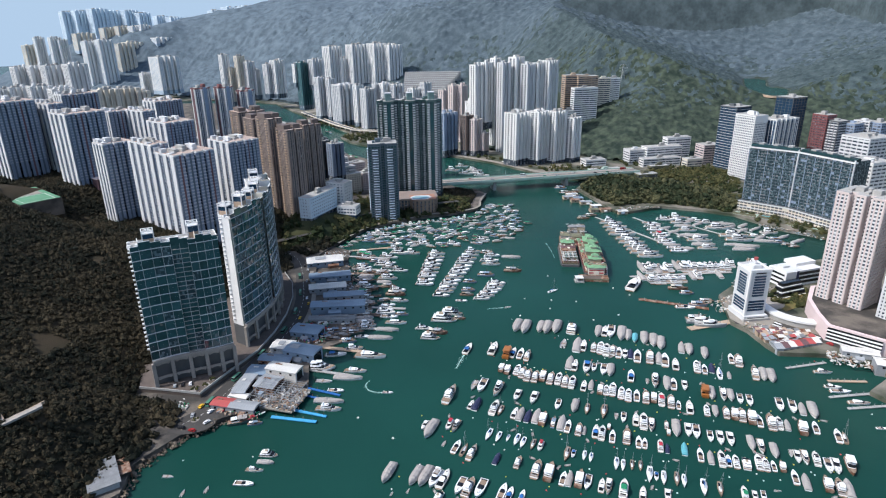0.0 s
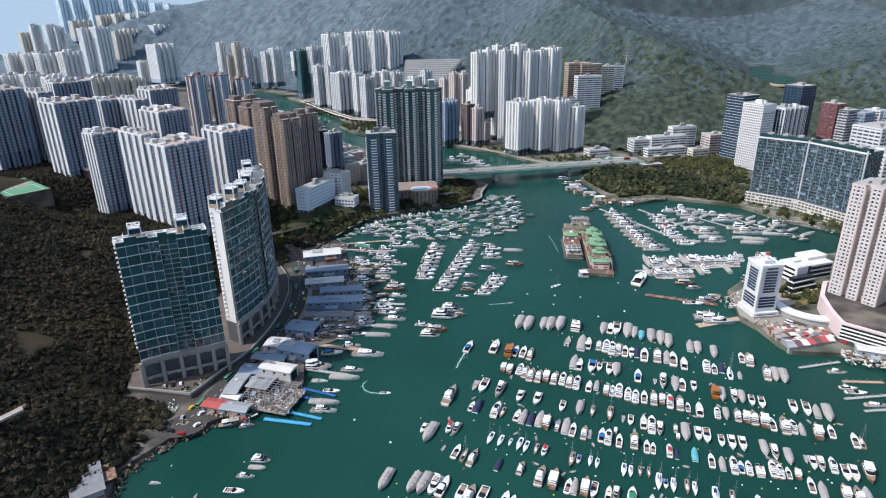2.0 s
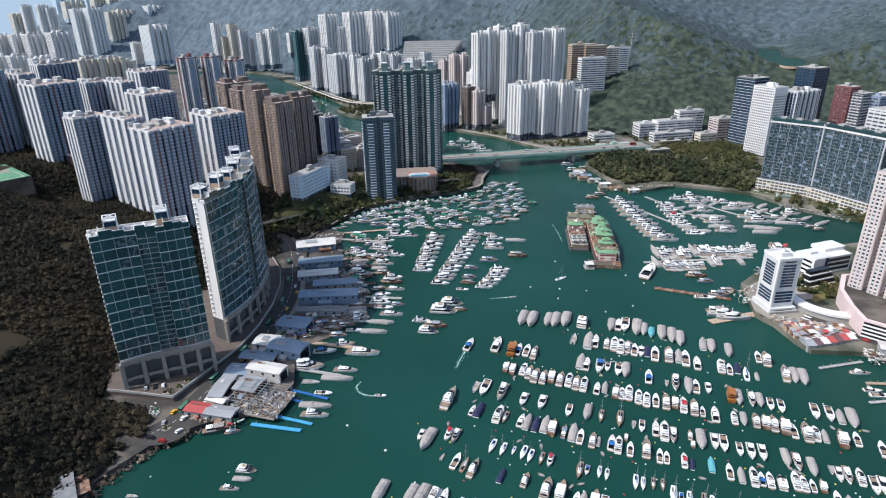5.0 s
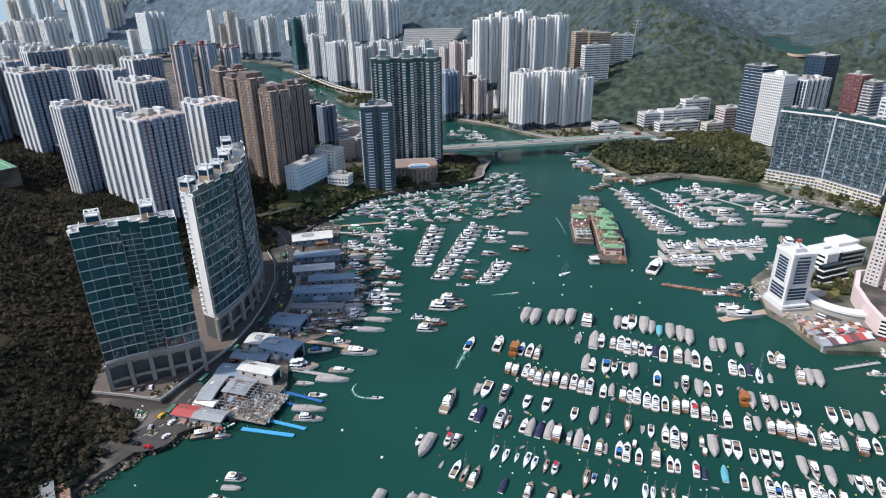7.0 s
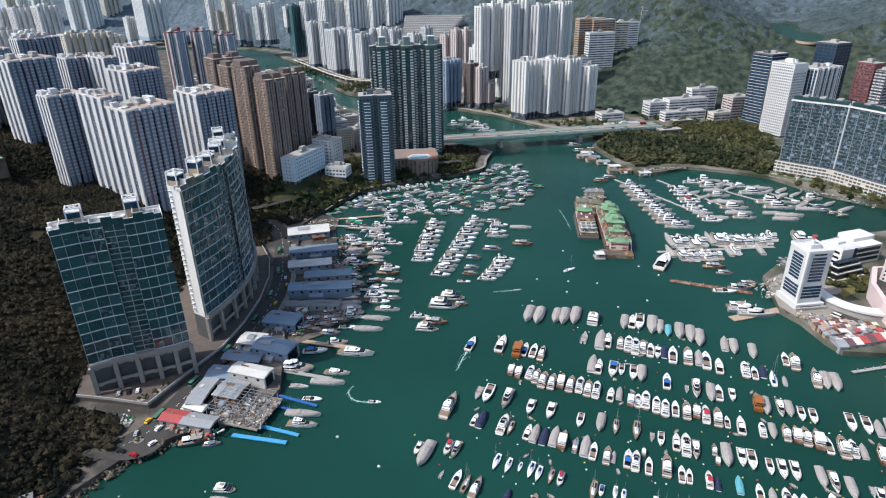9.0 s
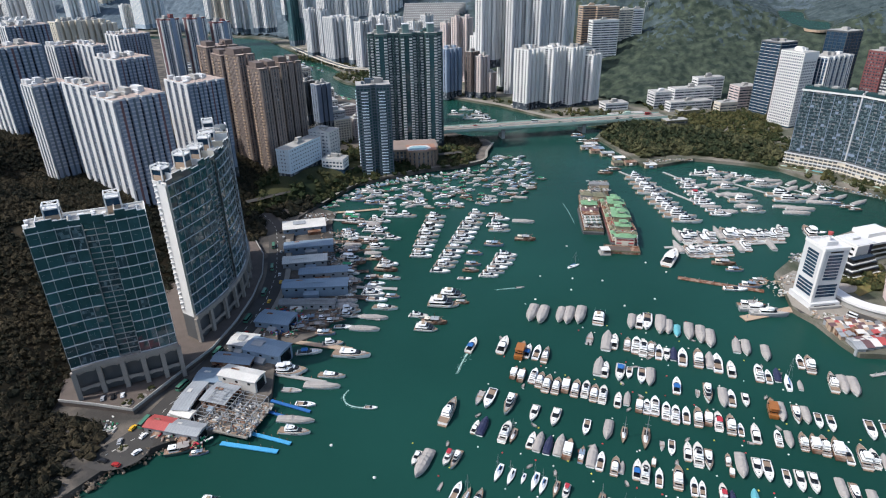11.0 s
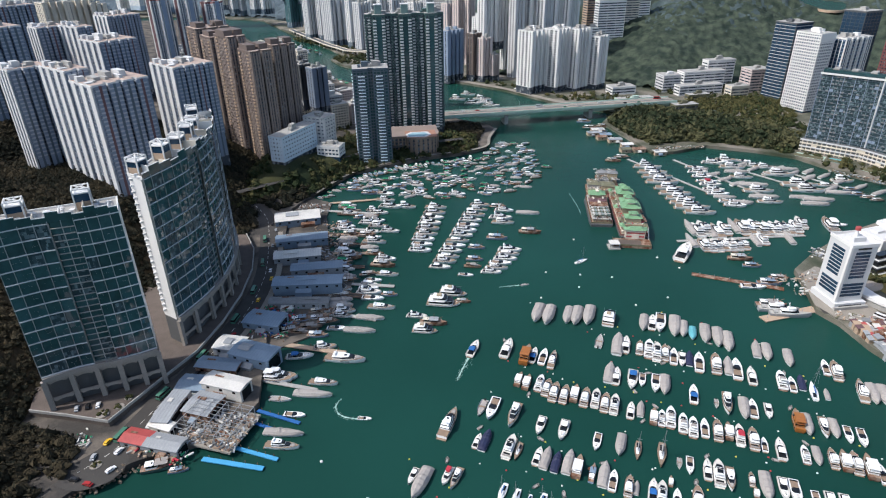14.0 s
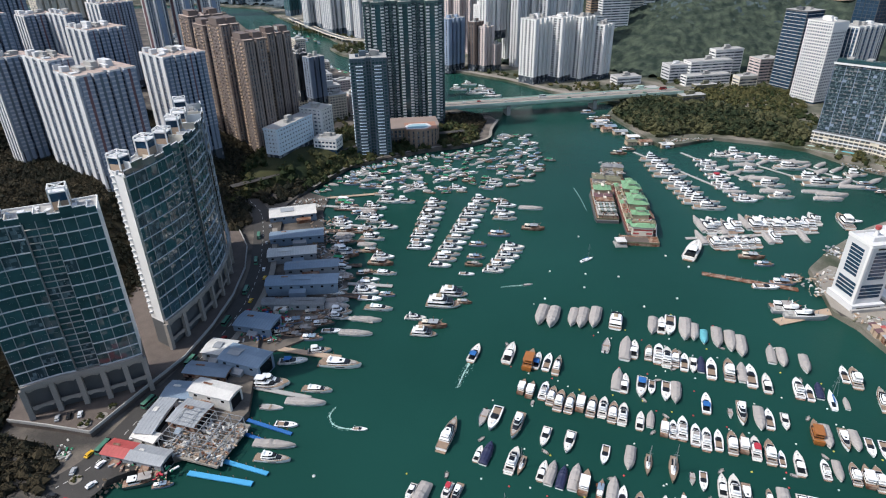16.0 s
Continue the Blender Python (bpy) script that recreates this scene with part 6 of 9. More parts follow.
for b in (("y", 3.4, 311.5, -21, 22.3), ("o", 19, 321.3, 159, 13.1), ("k", 24.1, 320.7, 159, 18), ("y", 33.7, 315.9, 158, 19.2), ("k", 45.2, 309.1, 158, 13.9), ("k", 55.1, 305.9, 158, 15.2),):
    moor(*b, "marina moorings")
for b in (("k", 15.9, 300.4, -22, 10.3), ("n", 19.5, 300.4, -22, 14.7), ("f", 29.9, 296.5, -22, 15.9), ("s", 33.1, 293.6, 157, 12.3), ("k", 41.5, 290.8, -23, 12.1), ("c", 44.8, 289.4, -23, 14.4), ("n", 48.8, 287.1, -22, 13.3), ("c", 54, 287, -22, 15.5), ("j", 57.5, 284.4, -22, 14.8),):
    moor(*b, "marina moorings")
for b in (("c", -8.8, 276.9, 158, 19.6), ("k", -12.3, 280.8, 159, 10.4), ("r", 2.1, 280.5, 157, 11.4), ("y", 5.7, 279.2, 157, 13.5), ("o", -1.2, 264.5, -24, 5.6), ("k", 5.5, 261.1, -24, 12.6), ("s", 9.6, 258.5, -24, 12.4), ("y", 13.9, 256, -25, 14.9),):
    moor(*b, "marina moorings")
for b in (("s", 24.1, 271.1, 156, 12.5), ("s", 29.3, 268.7, 156, 11.5), ("s", 34.6, 267.7, 156, 7.4), ("s", 39.3, 265.8, 156, 12.5), ("s", 42.4, 263.4, 156, 11.6), ("s", 47.7, 261.5, 157, 11), ("r", 51.7, 259.9, 157, 10.1),):
    moor(*b, "marina moorings")
for b in (("n", 26.7, 250.4, -25, 10.7), ("f", 37.8, 247.4, -25, 10.8),):
    moor(*b, "marina moorings")
for b in (("k", 68.7, 298.5, 159, 12.6), ("c", 78.6, 296.4, 159, 15.3), ("s", 85.2, 293, 160, 13.1), ("s", 94.6, 290.2, 160, 16.5), ("o", 100.7, 285.6, 161, 7.6), ("k", 104.6, 284.2, 161, 11.5), ("k", 111.2, 282, -18, 13.1), ("f", 115, 279.9, -18, 16.3), ("y", 118.5, 276.5, 162, 14.7),):
    moor(*b, "marina moorings")
for b in (("f", 127.2, 276.6, -18, 8.4), ("j", 125.9, 269.8, -18, 7.3), ("c", 131.4, 272.6, 163, 17.2), ("k", 137.7, 271.2, 163, 13.8), ("k", 141.6, 269.5, 163, 14.9),):
    moor(*b, "marina moorings")
for b in (("w", 62.8, 280.8, -22, 11.4), ("c", 67.4, 280, -21, 15.7), ("k", 70.4, 277, -21, 12.8), ("f", 76.1, 274, -21, 12.6), ("c", 78.9, 273.1, -21, 8.3), ("b", 85.2, 271.8, -20, 13.2), ("f", 88.3, 270.2, -20, 13.9), ("j", 93.9, 276.2, -20, 6.8), ("k", 93.3, 267, -19, 12), ("f", 101.4, 266.8, -19, 15.1), ("k", 106.4, 261.7, -18, 11.5), ("k", 109.4, 260.5, -18, 9.9),):
    moor(*b, "marina moorings")
for b in (("r", 117.2, 258.2, -17, 11.2), ("n", 120.1, 255.6, -17, 8.8), ("q", 129.1, 254.7, -17, 11.7), ("s", 64.7, 252.9, 158, 14), ("b", 68.3, 253.1, 158, 8.1), ("s", 73.9, 251.6, 159, 9.5), ("s", 77, 249.8, 159, 9.3),):
    moor(*b, "marina moorings")
for b in (("s", 89.2, 244.5, 161, 11.7), ("s", 92.4, 243.4, 161, 10.2), ("s", 97.1, 243.3, 162, 9.5), ("s", 101.3, 242.5, 162, 9.5),):
    moor(*b, "marina moorings")
for b in (("k", 147.7, 265.1, 163, 11.7), ("k", 152.6, 263.5, 163, 14), ("k", 157.8, 262.3, 163, 13.9), ("c", 167.4, 258.4, 163, 14.3), ("y", 171.3, 255.4, 163, 14.8), ("c", 176.7, 251.7, 162, 14.5),):
    moor(*b, "marina moorings")
for b in (("k", 135.8, 250, -17, 12), ("c", 140.3, 247.5, -17, 11.8), ("f", 145.6, 246.4, -17, 13.8), ("b", 148.7, 244.9, -17, 10.3), ("f", 152.1, 243.9, -17, 11.6), ("h", 156.9, 242.5, -17, 11.5), ("f", 163.7, 243, -17, 13.5), ("f", 166.5, 241.2, -17, 11.4), ("k", 170.1, 240.1, -17, 9.3), ("j", 174.3, 239.7, -18, 10),):
    moor(*b, "marina moorings")
for b in (("o", 184.5, 249.7, 161, 7.2), ("k", 186.4, 246.7, 161, 12), ("y", 190, 245.9, 161, 14), ("f", 195.1, 244.8, -20, 12.6),):
    moor(*b, "marina moorings")
for b in (("c", -30.6, 241.1, 161, 17.8), ("c", -16.5, 238.5, 158, 16.9), ("c", -11.5, 237.9, 158, 17.9), ("f", -6.3, 236.1, 157, 16), ("k", -1.9, 235.9, -24, 16), ("k", 6.2, 230.4, 156, 14.7), ("f", 10.7, 229.4, -24, 15.5), ("k", 16.3, 228.1, 156, 16.3), ("k", 27.1, 225.7, -24, 13.5), ("b", 30.6, 224.4, -24, 10.9), ("b", 36.5, 223, -24, 9.2), ("o", -28, 226.6, -20, 3.7), ("o", -19.9, 228.3, -22, 3.8), ("h", -4.4, 223.6, -24, 10),):
    moor(*b, "marina moorings")
for b in (("f", 46.7, 241.5, -23, 15.7), ("j", 53.1, 239.2, -23, 16.4), ("k", 59.1, 234.3, -23, 11.5), ("c", 62.2, 233.8, -22, 12.3), ("j", 67.4, 233.7, -22, 14.9), ("k", 70.8, 231.1, 158, 13), ("k", 77.4, 228.8, -21, 11), ("y", 80.5, 227.6, 159, 13.5), ("g", 87.6, 225.8, -21, 15), ("k", 96.1, 222.4, -20, 11.4), ("k", 107.8, 220.8, 161, 10.4),):
    moor(*b, "marina moorings")
for b in (("s", 103.9, 235.8, 160, 14.1), ("b", 106.9, 234.4, 161, 7.8), ("s", 110.2, 233.1, 161, 12.1), ("s", 116.5, 232.1, 161, 12), ("s", 119.7, 230.7, 162, 11.1), ("s", 127.6, 225.7, 162, 14), ("s", 135.2, 224.3, 162, 12.2),):
    moor(*b, "marina moorings")
for b in (("g", 145.6, 220.8, -18, 11.2), ("k", 150.1, 219.1, 162, 8.7), ("k", 154.2, 219, 162, 8.7), ("o", 163, 222.5, -97, 4.2), ("k", 176.4, 231.4, -19, 12), ("c", 179.9, 227.6, -19, 13.5), ("j", 189.6, 226.1, -19, 13.4), ("f", 194.5, 223.6, -20, 14.1), ("c", 198.2, 222.7, -20, 14.8),):
    moor(*b, "marina moorings")
for b in (("k", 198.4, 239.1, 160, 13.6), ("k", 202.2, 238.6, 160, 14.5), ("j", 208.9, 237.5, 159, 15.4), ("k", 218.1, 263, -21, 13.7), ("s", 220.9, 261.4, -21, 12.5),):
    moor(*b, "marina moorings")
for b in (("o", 254, 353.8, -100, 9.5), ("y", 249.3, 328.2, -99, 12.4), ("k", 245.3, 311, -99, 11.3), ("k", 246.8, 305.9, -99, 13.7), ("y", 250.3, 293.1, -98, 13.9), ("k", 247.3, 269, -98, 7.1),):
    moor(*b, "marina moorings")
for b in (("h", -96.7, 257.7, -97, 11.5), ("c", -97, 251.8, -97, 10.7), ("y", -101.1, 245.8, -97, 10.5), ("k", -103.8, 235.7, -97, 12), ("o", -145.3, 242.5, -97, 6.8), ("o", -133, 230.3, -3, 5.5), ("o", -121.8, 232.3, -5, 5.6),):
    moor(*b, "marina moorings")
for b in (("y", -3.6, 562.5, -102, 18.1), ("f", -4.6, 551.6, -102, 17.8), ("k", -6.1, 542.3, -101, 18.5), ("f", -8.1, 532.1, -101, 18.2), ("f", -9.5, 522.3, -101, 17.9), ("y", -10.8, 512.7, -101, 17.6), ("f", -12.6, 503.5, -101, 17.3), ("k", -13.4, 495.7, -101, 16.1), ("f", -14.6, 485.9, -100, 16.7),):
    moor(*b, "fairway and western berths")
for b in (("f", 33.1, 566.4, -102, 15.9), ("y", 30.5, 556.7, -102, 16.7), ("f", 26.8, 546.1, -102, 18.4), ("f", 23.8, 535.8, -101, 18.1), ("k", 21.4, 527.1, -101, 17.9), ("f", 18.6, 517.4, -101, 18.5), ("f", 15.9, 509.2, -101, 17.3), ("y", 12.8, 500.2, -101, 17.1), ("k", 10.2, 492.5, -101, 16.8), ("f", 7.3, 484, -100, 16.6), ("y", 5.3, 475.7, -100, 16.3), ("f", 3, 468.6, -100, 16.1), ("k", -0.2, 460.9, -100, 15),):
    moor(*b, "fairway and western berths")
for b in (("f", 49.6, 484.3, -101, 16.4), ("y", 47.6, 478.1, -100, 16.2), ("f", 45.1, 471, -100, 16), ("k", 41.1, 465.1, -100, 15.8), ("y", 37.9, 458.4, -100, 15.6), ("f", 34, 452.8, -100, 13.7), ("w", 25.7, 488.6, -101, 12.9), ("w", 23.4, 470.8, -100, 12.5), ("t", 21.6, 461, -100, 12.3), ("k", 16.7, 449.7, -100, 10.3),):
    moor(*b, "fairway and western berths")
for b in (("w", 47.4, 561.5, -102, 14.6), ("f", 52, 554.4, -102, 15.5), ("f", 48.1, 539.9, -102, 18.1), ("y", 48.8, 530.8, -101, 17.8), ("C", 70.2, 548.1, -102, 19.3), ("w", 41.6, 503.5, -101, 16.1), ("w", 67.3, 512.9, -101, 17.2),):
    moor(*b, "fairway and western berths")
for b in (("h", 7.6, 426.1, -99, 18), ("h", 1.4, 414.7, -99, 20.8), ("w", 13.4, 416.7, -99, 10.4), ("f", -14.1, 401.2, -99, 12.5), ("w", -4.5, 393.4, -99, 16.8), ("h", -9.3, 386.3, -99, 15),):
    moor(*b, "fairway and western berths")
for b in (("f", -41.3, 565.7, -102, 19.5), ("f", -28.1, 565, -102, 16.2), ("y", -46.4, 580.3, -102, 16.7), ("f", -55.3, 534.3, -101, 17.5), ("c", -57.8, 546, -101, 15.8), ("w", -55.3, 512.3, -101, 14.8), ("y", -48.6, 500.5, -100, 18.4), ("f", -38.4, 518.7, -101, 14.9), ("w", -47.1, 482, -100, 14), ("f", -38.4, 473.3, -100, 15.5), ("w", -39.6, 464.4, -100, 18), ("y", -35.7, 451.8, -100, 15.7),):
    moor(*b, "fairway and western berths")
for b in (("k", -42.3, 422.1, -99, 14.8), ("w", -32.4, 425.9, -99, 10.8), ("y", -35.9, 411.3, -99, 16.9), ("c", -42, 399.9, -99, 18), ("c", -46.5, 386.9, -98, 19.1), ("y", -50.9, 360.4, -98, 22.2), ("y", -59.4, 341.6, -98, 15.1), ("c", -63.4, 332.8, -97, 20.1), ("k", -69.4, 318.8, -97, 11), ("C", -71.8, 306.7, -97, 19.4), ("y", -70.6, 298.8, -97, 15.9), ("f", -84.5, 345.2, -98, 18.1), ("o", -78.8, 330, -97, 11.4),):
    moor(*b, "fairway and western berths")
for b in (("w", -77, 604.8, -102, 14), ("w", -62.3, 596.2, -102, 14.9), ("k", -48.5, 595.5, -102, 17.1), ("f", -56.8, 616.7, -103, 18.9), ("w", -37.2, 610.8, -102, 14), ("f", -21.1, 616.5, -103, 12.8), ("f", -18.3, 592.5, -102, 12.4), ("f", -19.5, 600.3, -102, 11.4), ("f", 14.5, 590.9, -102, 15.5), ("w", 3.5, 588.4, -102, 12.2), ("k", 39.1, 592.8, -102, 13.2), ("f", 46.3, 600.2, -103, 14.5), ("w", 24.5, 607.7, -103, 12.5),):
    moor(*b, "fairway and western berths")
for b in (("m", 198.1, 650.6, -104, 25.3), ("m", 198.6, 636.1, -104, 25.8), ("m", 199, 623.8, -104, 26.4), ("m", 199.4, 610.3, -103, 28), ("m", 200.5, 595.7, -103, 24.2), ("m", 201.4, 583.2, -103, 25.8), ("m", 202.2, 572.7, -103, 23.3), ("m", 202, 562.6, -103, 22.9), ("m", 204.9, 552.7, -102, 27.4), ("m", 207.6, 543.1, -102, 24),):
    moor(*b, "yacht club berths")
for b in (("k", 242.1, 648.3, -104, 16.9), ("f", 240.6, 635.6, -104, 17.7), ("f", 239.7, 623.4, -104, 17.4), ("k", 239.4, 611.5, -104, 18.1), ("r", 239.7, 603.3, -104, 17.9), ("f", 237.2, 590.7, -103, 18.6), ("f", 237.5, 581.5, -103, 18.3), ("c", 239.9, 573.9, -103, 18.1), ("k", 240.7, 565.1, -103, 17.8), ("f", 241.4, 556.5, -103, 17.5), ("c", 249.8, 561.8, -103, 16.6),):
    moor(*b, "yacht club berths")
for b in (("f", 263.9, 660.3, -105, 19.4), ("k", 271.9, 663.7, -105, 17.1), ("f", 280, 667.2, -105, 19.5), ("y", 277.1, 646.4, -105, 22.2), ("c", 275, 633.8, -104, 20.7), ("y", 273.9, 619.9, -104, 20.3), ("c", 275.6, 599.9, -104, 24.8), ("y", 273.9, 585.8, -103, 24.3), ("c", 272.2, 572.3, -103, 23.7), ("y", 272.4, 562.1, -103, 19.5),):
    moor(*b, "yacht club berths")
for b in (("y", 307.3, 644.8, -105, 19.8), ("m", 310.5, 624.9, -104, 26.6), ("c", 323.9, 638.4, -105, 21.6), ("m", 315.6, 597.9, -104, 28.5), ("m", 315.9, 585.2, -104, 26.9), ("c", 303.4, 570.8, -103, 19.5), ("c", 313.9, 564.4, -103, 24.1), ("c", 306.5, 556.2, -103, 21.9), ("y", 338.3, 596.7, -104, 17.1), ("c", 338.9, 579.5, -104, 20.6),):
    moor(*b, "yacht club berths")
for b in (("f", 299.8, 650.7, -105, 15.6), ("k", 294.8, 664.4, -105, 15.9), ("w", 353, 575.8, -104, 11.6), ("w", 356.6, 568.2, -103, 11.5), ("w", 360.9, 562.1, -103, 11.3), ("w", 353.6, 586.5, -104, 11.8), ("f", 358.4, 607.1, -104, 18.3),):
    moor(*b, "yacht club berths")
for b in (("c", 188.9, 515, 1, 24.7), ("f", 192, 510, 1, 22.8), ("f", 197.9, 513.3, 0, 23.1), ("c", 201.9, 509.6, 0, 24.2), ("y", 206.1, 508.2, 0, 24.1), ("f", 213.1, 512.6, -1, 21.6), ("c", 222.5, 517.1, -2, 23.4), ("f", 226.8, 513.3, -2, 24.6), ("y", 231.5, 513.1, -3, 24.6), ("f", 237.2, 515.2, -3, 21.9), ("f", 240.9, 511.4, -4, 21.6), ("y", 246.1, 512.4, -4, 21.7), ("f", 250.3, 511, -5, 21.6), ("f", 256, 511.9, -5, 21.7), ("y", 260.6, 510.5, -6, 21.6), ("f", 267.5, 513.8, -7, 20.4),):
    moor(*b, "yacht club berths")
for b in (("c", 181.8, 494.2, 2, 20.2), ("f", 187.4, 486.2, 2, 18.3), ("f", 191.5, 485, 1, 18.3), ("f", 196.8, 485.8, 1, 18.3), ("y", 202.2, 486.7, 0, 18.4), ("f", 206.3, 485.4, 0, 18.3), ("f", 211.6, 486.3, -1, 17), ("y", 217, 487.1, -2, 17.1), ("c", 227.9, 493.3, -3, 18.8), ("f", 233.4, 494.2, -3, 17.6), ("c", 253.6, 495.7, -5, 20.4),):
    moor(*b, "yacht club berths")
for b in (("k", 170.2, 475.4, -33, 29), ("w", 205.1, 465.4, -101, 16.7), ("w", 208.8, 455.4, -101, 12.2), ("f", 294.2, 515.1, -9, 25.1), ("k", 302.5, 516.9, -102, 13.3), ("f", 275.3, 520.8, -7, 19.4),):
    moor(*b, "yacht club berths")
for b in (("P", 199.5, 401.1, -99, 23.3), ("P", 203.8, 395.6, -99, 23.7), ("w", 197.7, 405.9, -100, 18.4), ("k", 197.4, 428.3, -100, 15.5), ("w", 218.2, 438.1, -100, 13.3), ("w", 209.3, 432.2, -100, 15.5),):
    moor(*b, "yacht club berths")
for b in (("w", 171.2, 812.1, -107, 17.4), ("w", 172.8, 784.8, -107, 18.1), ("w", 180.5, 771.4, -106, 17.8), ("w", 188.6, 791.8, -107, 15.4), ("w", 170.3, 671.3, -105, 15.5), ("w", 181.9, 680.6, -105, 15.7), ("f", 24.4, 933.4, -108, 22.7), ("y", 39.8, 962, -109, 21.5), ("f", 44.2, 910.9, -108, 22), ("y", 57.7, 931, -109, 25.9), ("f", 67.5, 895.6, -108, 23.1), ("f", 60.7, 913.2, -108, 21.9), ("y", 113.3, 979.9, -110, 21.5),):
    moor(*b, "yacht club berths")

# small working craft rafted up off the western quay
rnd = random.Random(21)
RAFTS = [(-70, 640), (-10, 668), (40, 690), (62, 740), (95, 730), (105, 660), (70, 590), (20, 575), (-50, 590), (-85, 610)]
rafted, count = [], 0
while count < 165:
    x, y = rnd.uniform(-90, 110), rnd.uniform(570, 745)
    if inside(x, y, RAFTS) and away(x, y, WEST_SHORE[14:26]) > 9 and rnd.random() < 0.35 + 0.65 * (y - 570) / 175:
        if min((math.hypot(x - o.location.x, y - o.location.y) for o in rafted), default=99) < 4.6:
            continue
        rafted.append(moor(rnd.choice("zzlllwlc"), x, y, rnd.uniform(-125, -55), rnd.uniform(7.5, 12), "rafted small craft"))
        count += 1

# small craft drawn up along the shore of the point
bank = curve([(-108, 590), (-80, 640), (-48, 664), (-14, 678), (32, 694)], 40)
for i in range(40):
    (ax, ay), (bx, by) = bank[i], bank[i + 1]
    ln = math.hypot(bx - ax, by - ay)
    nx, ny = (by - ay) / ln, -(bx - ax) / ln
    d = 5 + 3 * (i % 3)
    moor("llzlcl"[i % 6], ax + nx * d, ay + ny * d, math.degrees(math.atan2(-nx, ny)) + rnd.uniform(-14, 14), rnd.uniform(7, 10.5), "craft along the bank")

# mooring buoys between the rows
berths = [o for o in scene.objects if o.parent is None and o.get("group") == "marina moorings"]
buoy_meshes = []
for paint in (BUOY_WHITE, BUOY_WHITE, BUOY_YELLOW, BUOY_RED):
    buoy_mesh = Geo().tube(0, 0, -0.3, 0.2, 0.32, 0.45, 8).tube(0, 0, 0.2, 0.5, 0.45, 0.2, 8).mesh("float")
    buoy_mesh.materials.append(paint)
    buoy_meshes.append(buoy_mesh)
for i in range(150):
    o = berths[(i * 7) % len(berths)]
    x, y = o.location.x + rnd.uniform(-5, 5), o.location.y + rnd.choice((-1, 1)) * rnd.uniform(8.5, 13)
    ob = new("mooring_buoy", buoy_meshes[i % 4])
    ob.matrix_world = pose(x, y, 0, 0, 0, 0)
    tagged(ob, "small %s mooring float on the water" % ("white", "white", "yellow", "red")[i % 4], "buoy", "mooring buoys")

for x, y in ((70, 452), (92, 448), (112, 444), (88, 432), (62, 420), (150, 470), (160, 455), (98, 500), (118, 410), (140, 418), (-52, 290), (-30, 270)):
    ob = new("mooring_buoy", buoy_meshes[0])
    ob.matrix_world = pose(x, y, 0) @ Matrix.Scale(1.7, 4)
    tagged(ob, "large white fairway buoy on the water", "buoy", "fairway buoys")

# inflatable tenders tied up between the moored boats
tender_mesh = hull_shell(3.4, 1.7, 0.42, 3.0, 0.9, 0.3).box(-0.5, -1.2, 0.3, 0.5, 0.9, 0.36).box(-0.16, -1.95, 0.1, 0.16, -1.6, 0.95).mesh("tender_hull")
tender_mesh.materials.append(COVER)
for i in range(44):
    o = berths[(i * 11 + 3) % len(berths)]
    a = rnd.uniform(0, 360)
    d = rnd.choice((-1, 1)) * rnd.uniform(8.0, 9.5)
    ob = new("inflatable_tender", tender_mesh)
    ob.matrix_world = pose(o.location.x + rnd.uniform(-2, 2), o.location.y + d, 0, 0, 0, a)
    tagged(ob, "small grey inflatable tender with an outboard motor", "dinghy", "tenders")

# ---- western waterfront: forecourt, road, boatyard sheds ----
COURT_EDGE = [(-193, 318), (-173, 314.5), (-152, 310), (-141, 337), (-130, 362), (-125, 390), (-123, 420), (-125, 452), (-132, 482), (-144, 506), (-176, 506), (-186, 440), (-188, 385), (-204, 345)]
tagged(part("pavement", Geo().prism(COURT_EDGE, 2.5, 6.0), TERRACE), "raised paved forecourt below the glass towers", "pavement", kind="structure")
g = Geo()
for a, b in zip(COURT_EDGE[:10], COURT_EDGE[1:10]):
    g.beam((*a, 5.6), (*b, 5.6), 0.5, 1.5)
tagged(part("trim", g, GREY), "concrete parapet along the forecourt", "wall", kind="structure")


def strip(pts, w, z, n=40):
    """A road surface along a smooth line."""
    line = curve(pts, n)
    g = Geo()
    for i, (x, y) in enumerate(line):
        (ax, ay), (bx, by) = line[max(i - 1, 0)], line[min(i + 1, n)]
        ln = math.hypot(bx - ax, by - ay)
        nx, ny = (by - ay) / ln * w / 2, -(bx - ax) / ln * w / 2
        g.v += [(x - nx, y - ny, z), (x + nx, y + ny, z)]
    g.f = [(2 * i, 2 * i + 1, 2 * i + 3, 2 * i + 2) for i in range(n)]
    return g


ROAD = [(-153, 283), (-143, 296), (-137, 318), (-130, 340), (-123, 366), (-117, 395), (-115, 425), (-117, 455), (-123, 485), (-130, 515), (-140, 545), (-160, 575)]
tagged(part("road", strip(ROAD, 13, 3.25), ASPHALT), "dark asphalt quay road past the boatyards", "road", kind="structure")
tagged(part("road", strip([(-158, 281), (-148, 278), (-139, 283), (-140, 295)], 9, 3.254, 16), ASPHALT), "asphalt turning circle at the road's end", "road", kind="structure")
g = Geo()
line = curve(ROAD, 90)
for i in range(0, 90, 2):
    g.beam((*line[i], 3.262), (*line[i + 1], 3.262), 0.25, 0.006)
tagged(part("trim", g, LINE), "broken white line on the quay road", "road marking", kind="structure")
tagged(part("pavement", strip([(x + (8.6 if k else 9), y) for k, (x, y) in enumerate(ROAD[1:10])], 3.6, 3.36), PAVING), "pale concrete footway beside the road", "pavement", kind="structure")
isl = part("planted_island", Geo().tube(-147, 287, 3.2, 3.5, 2.6, 2.5, 12), PAVING)
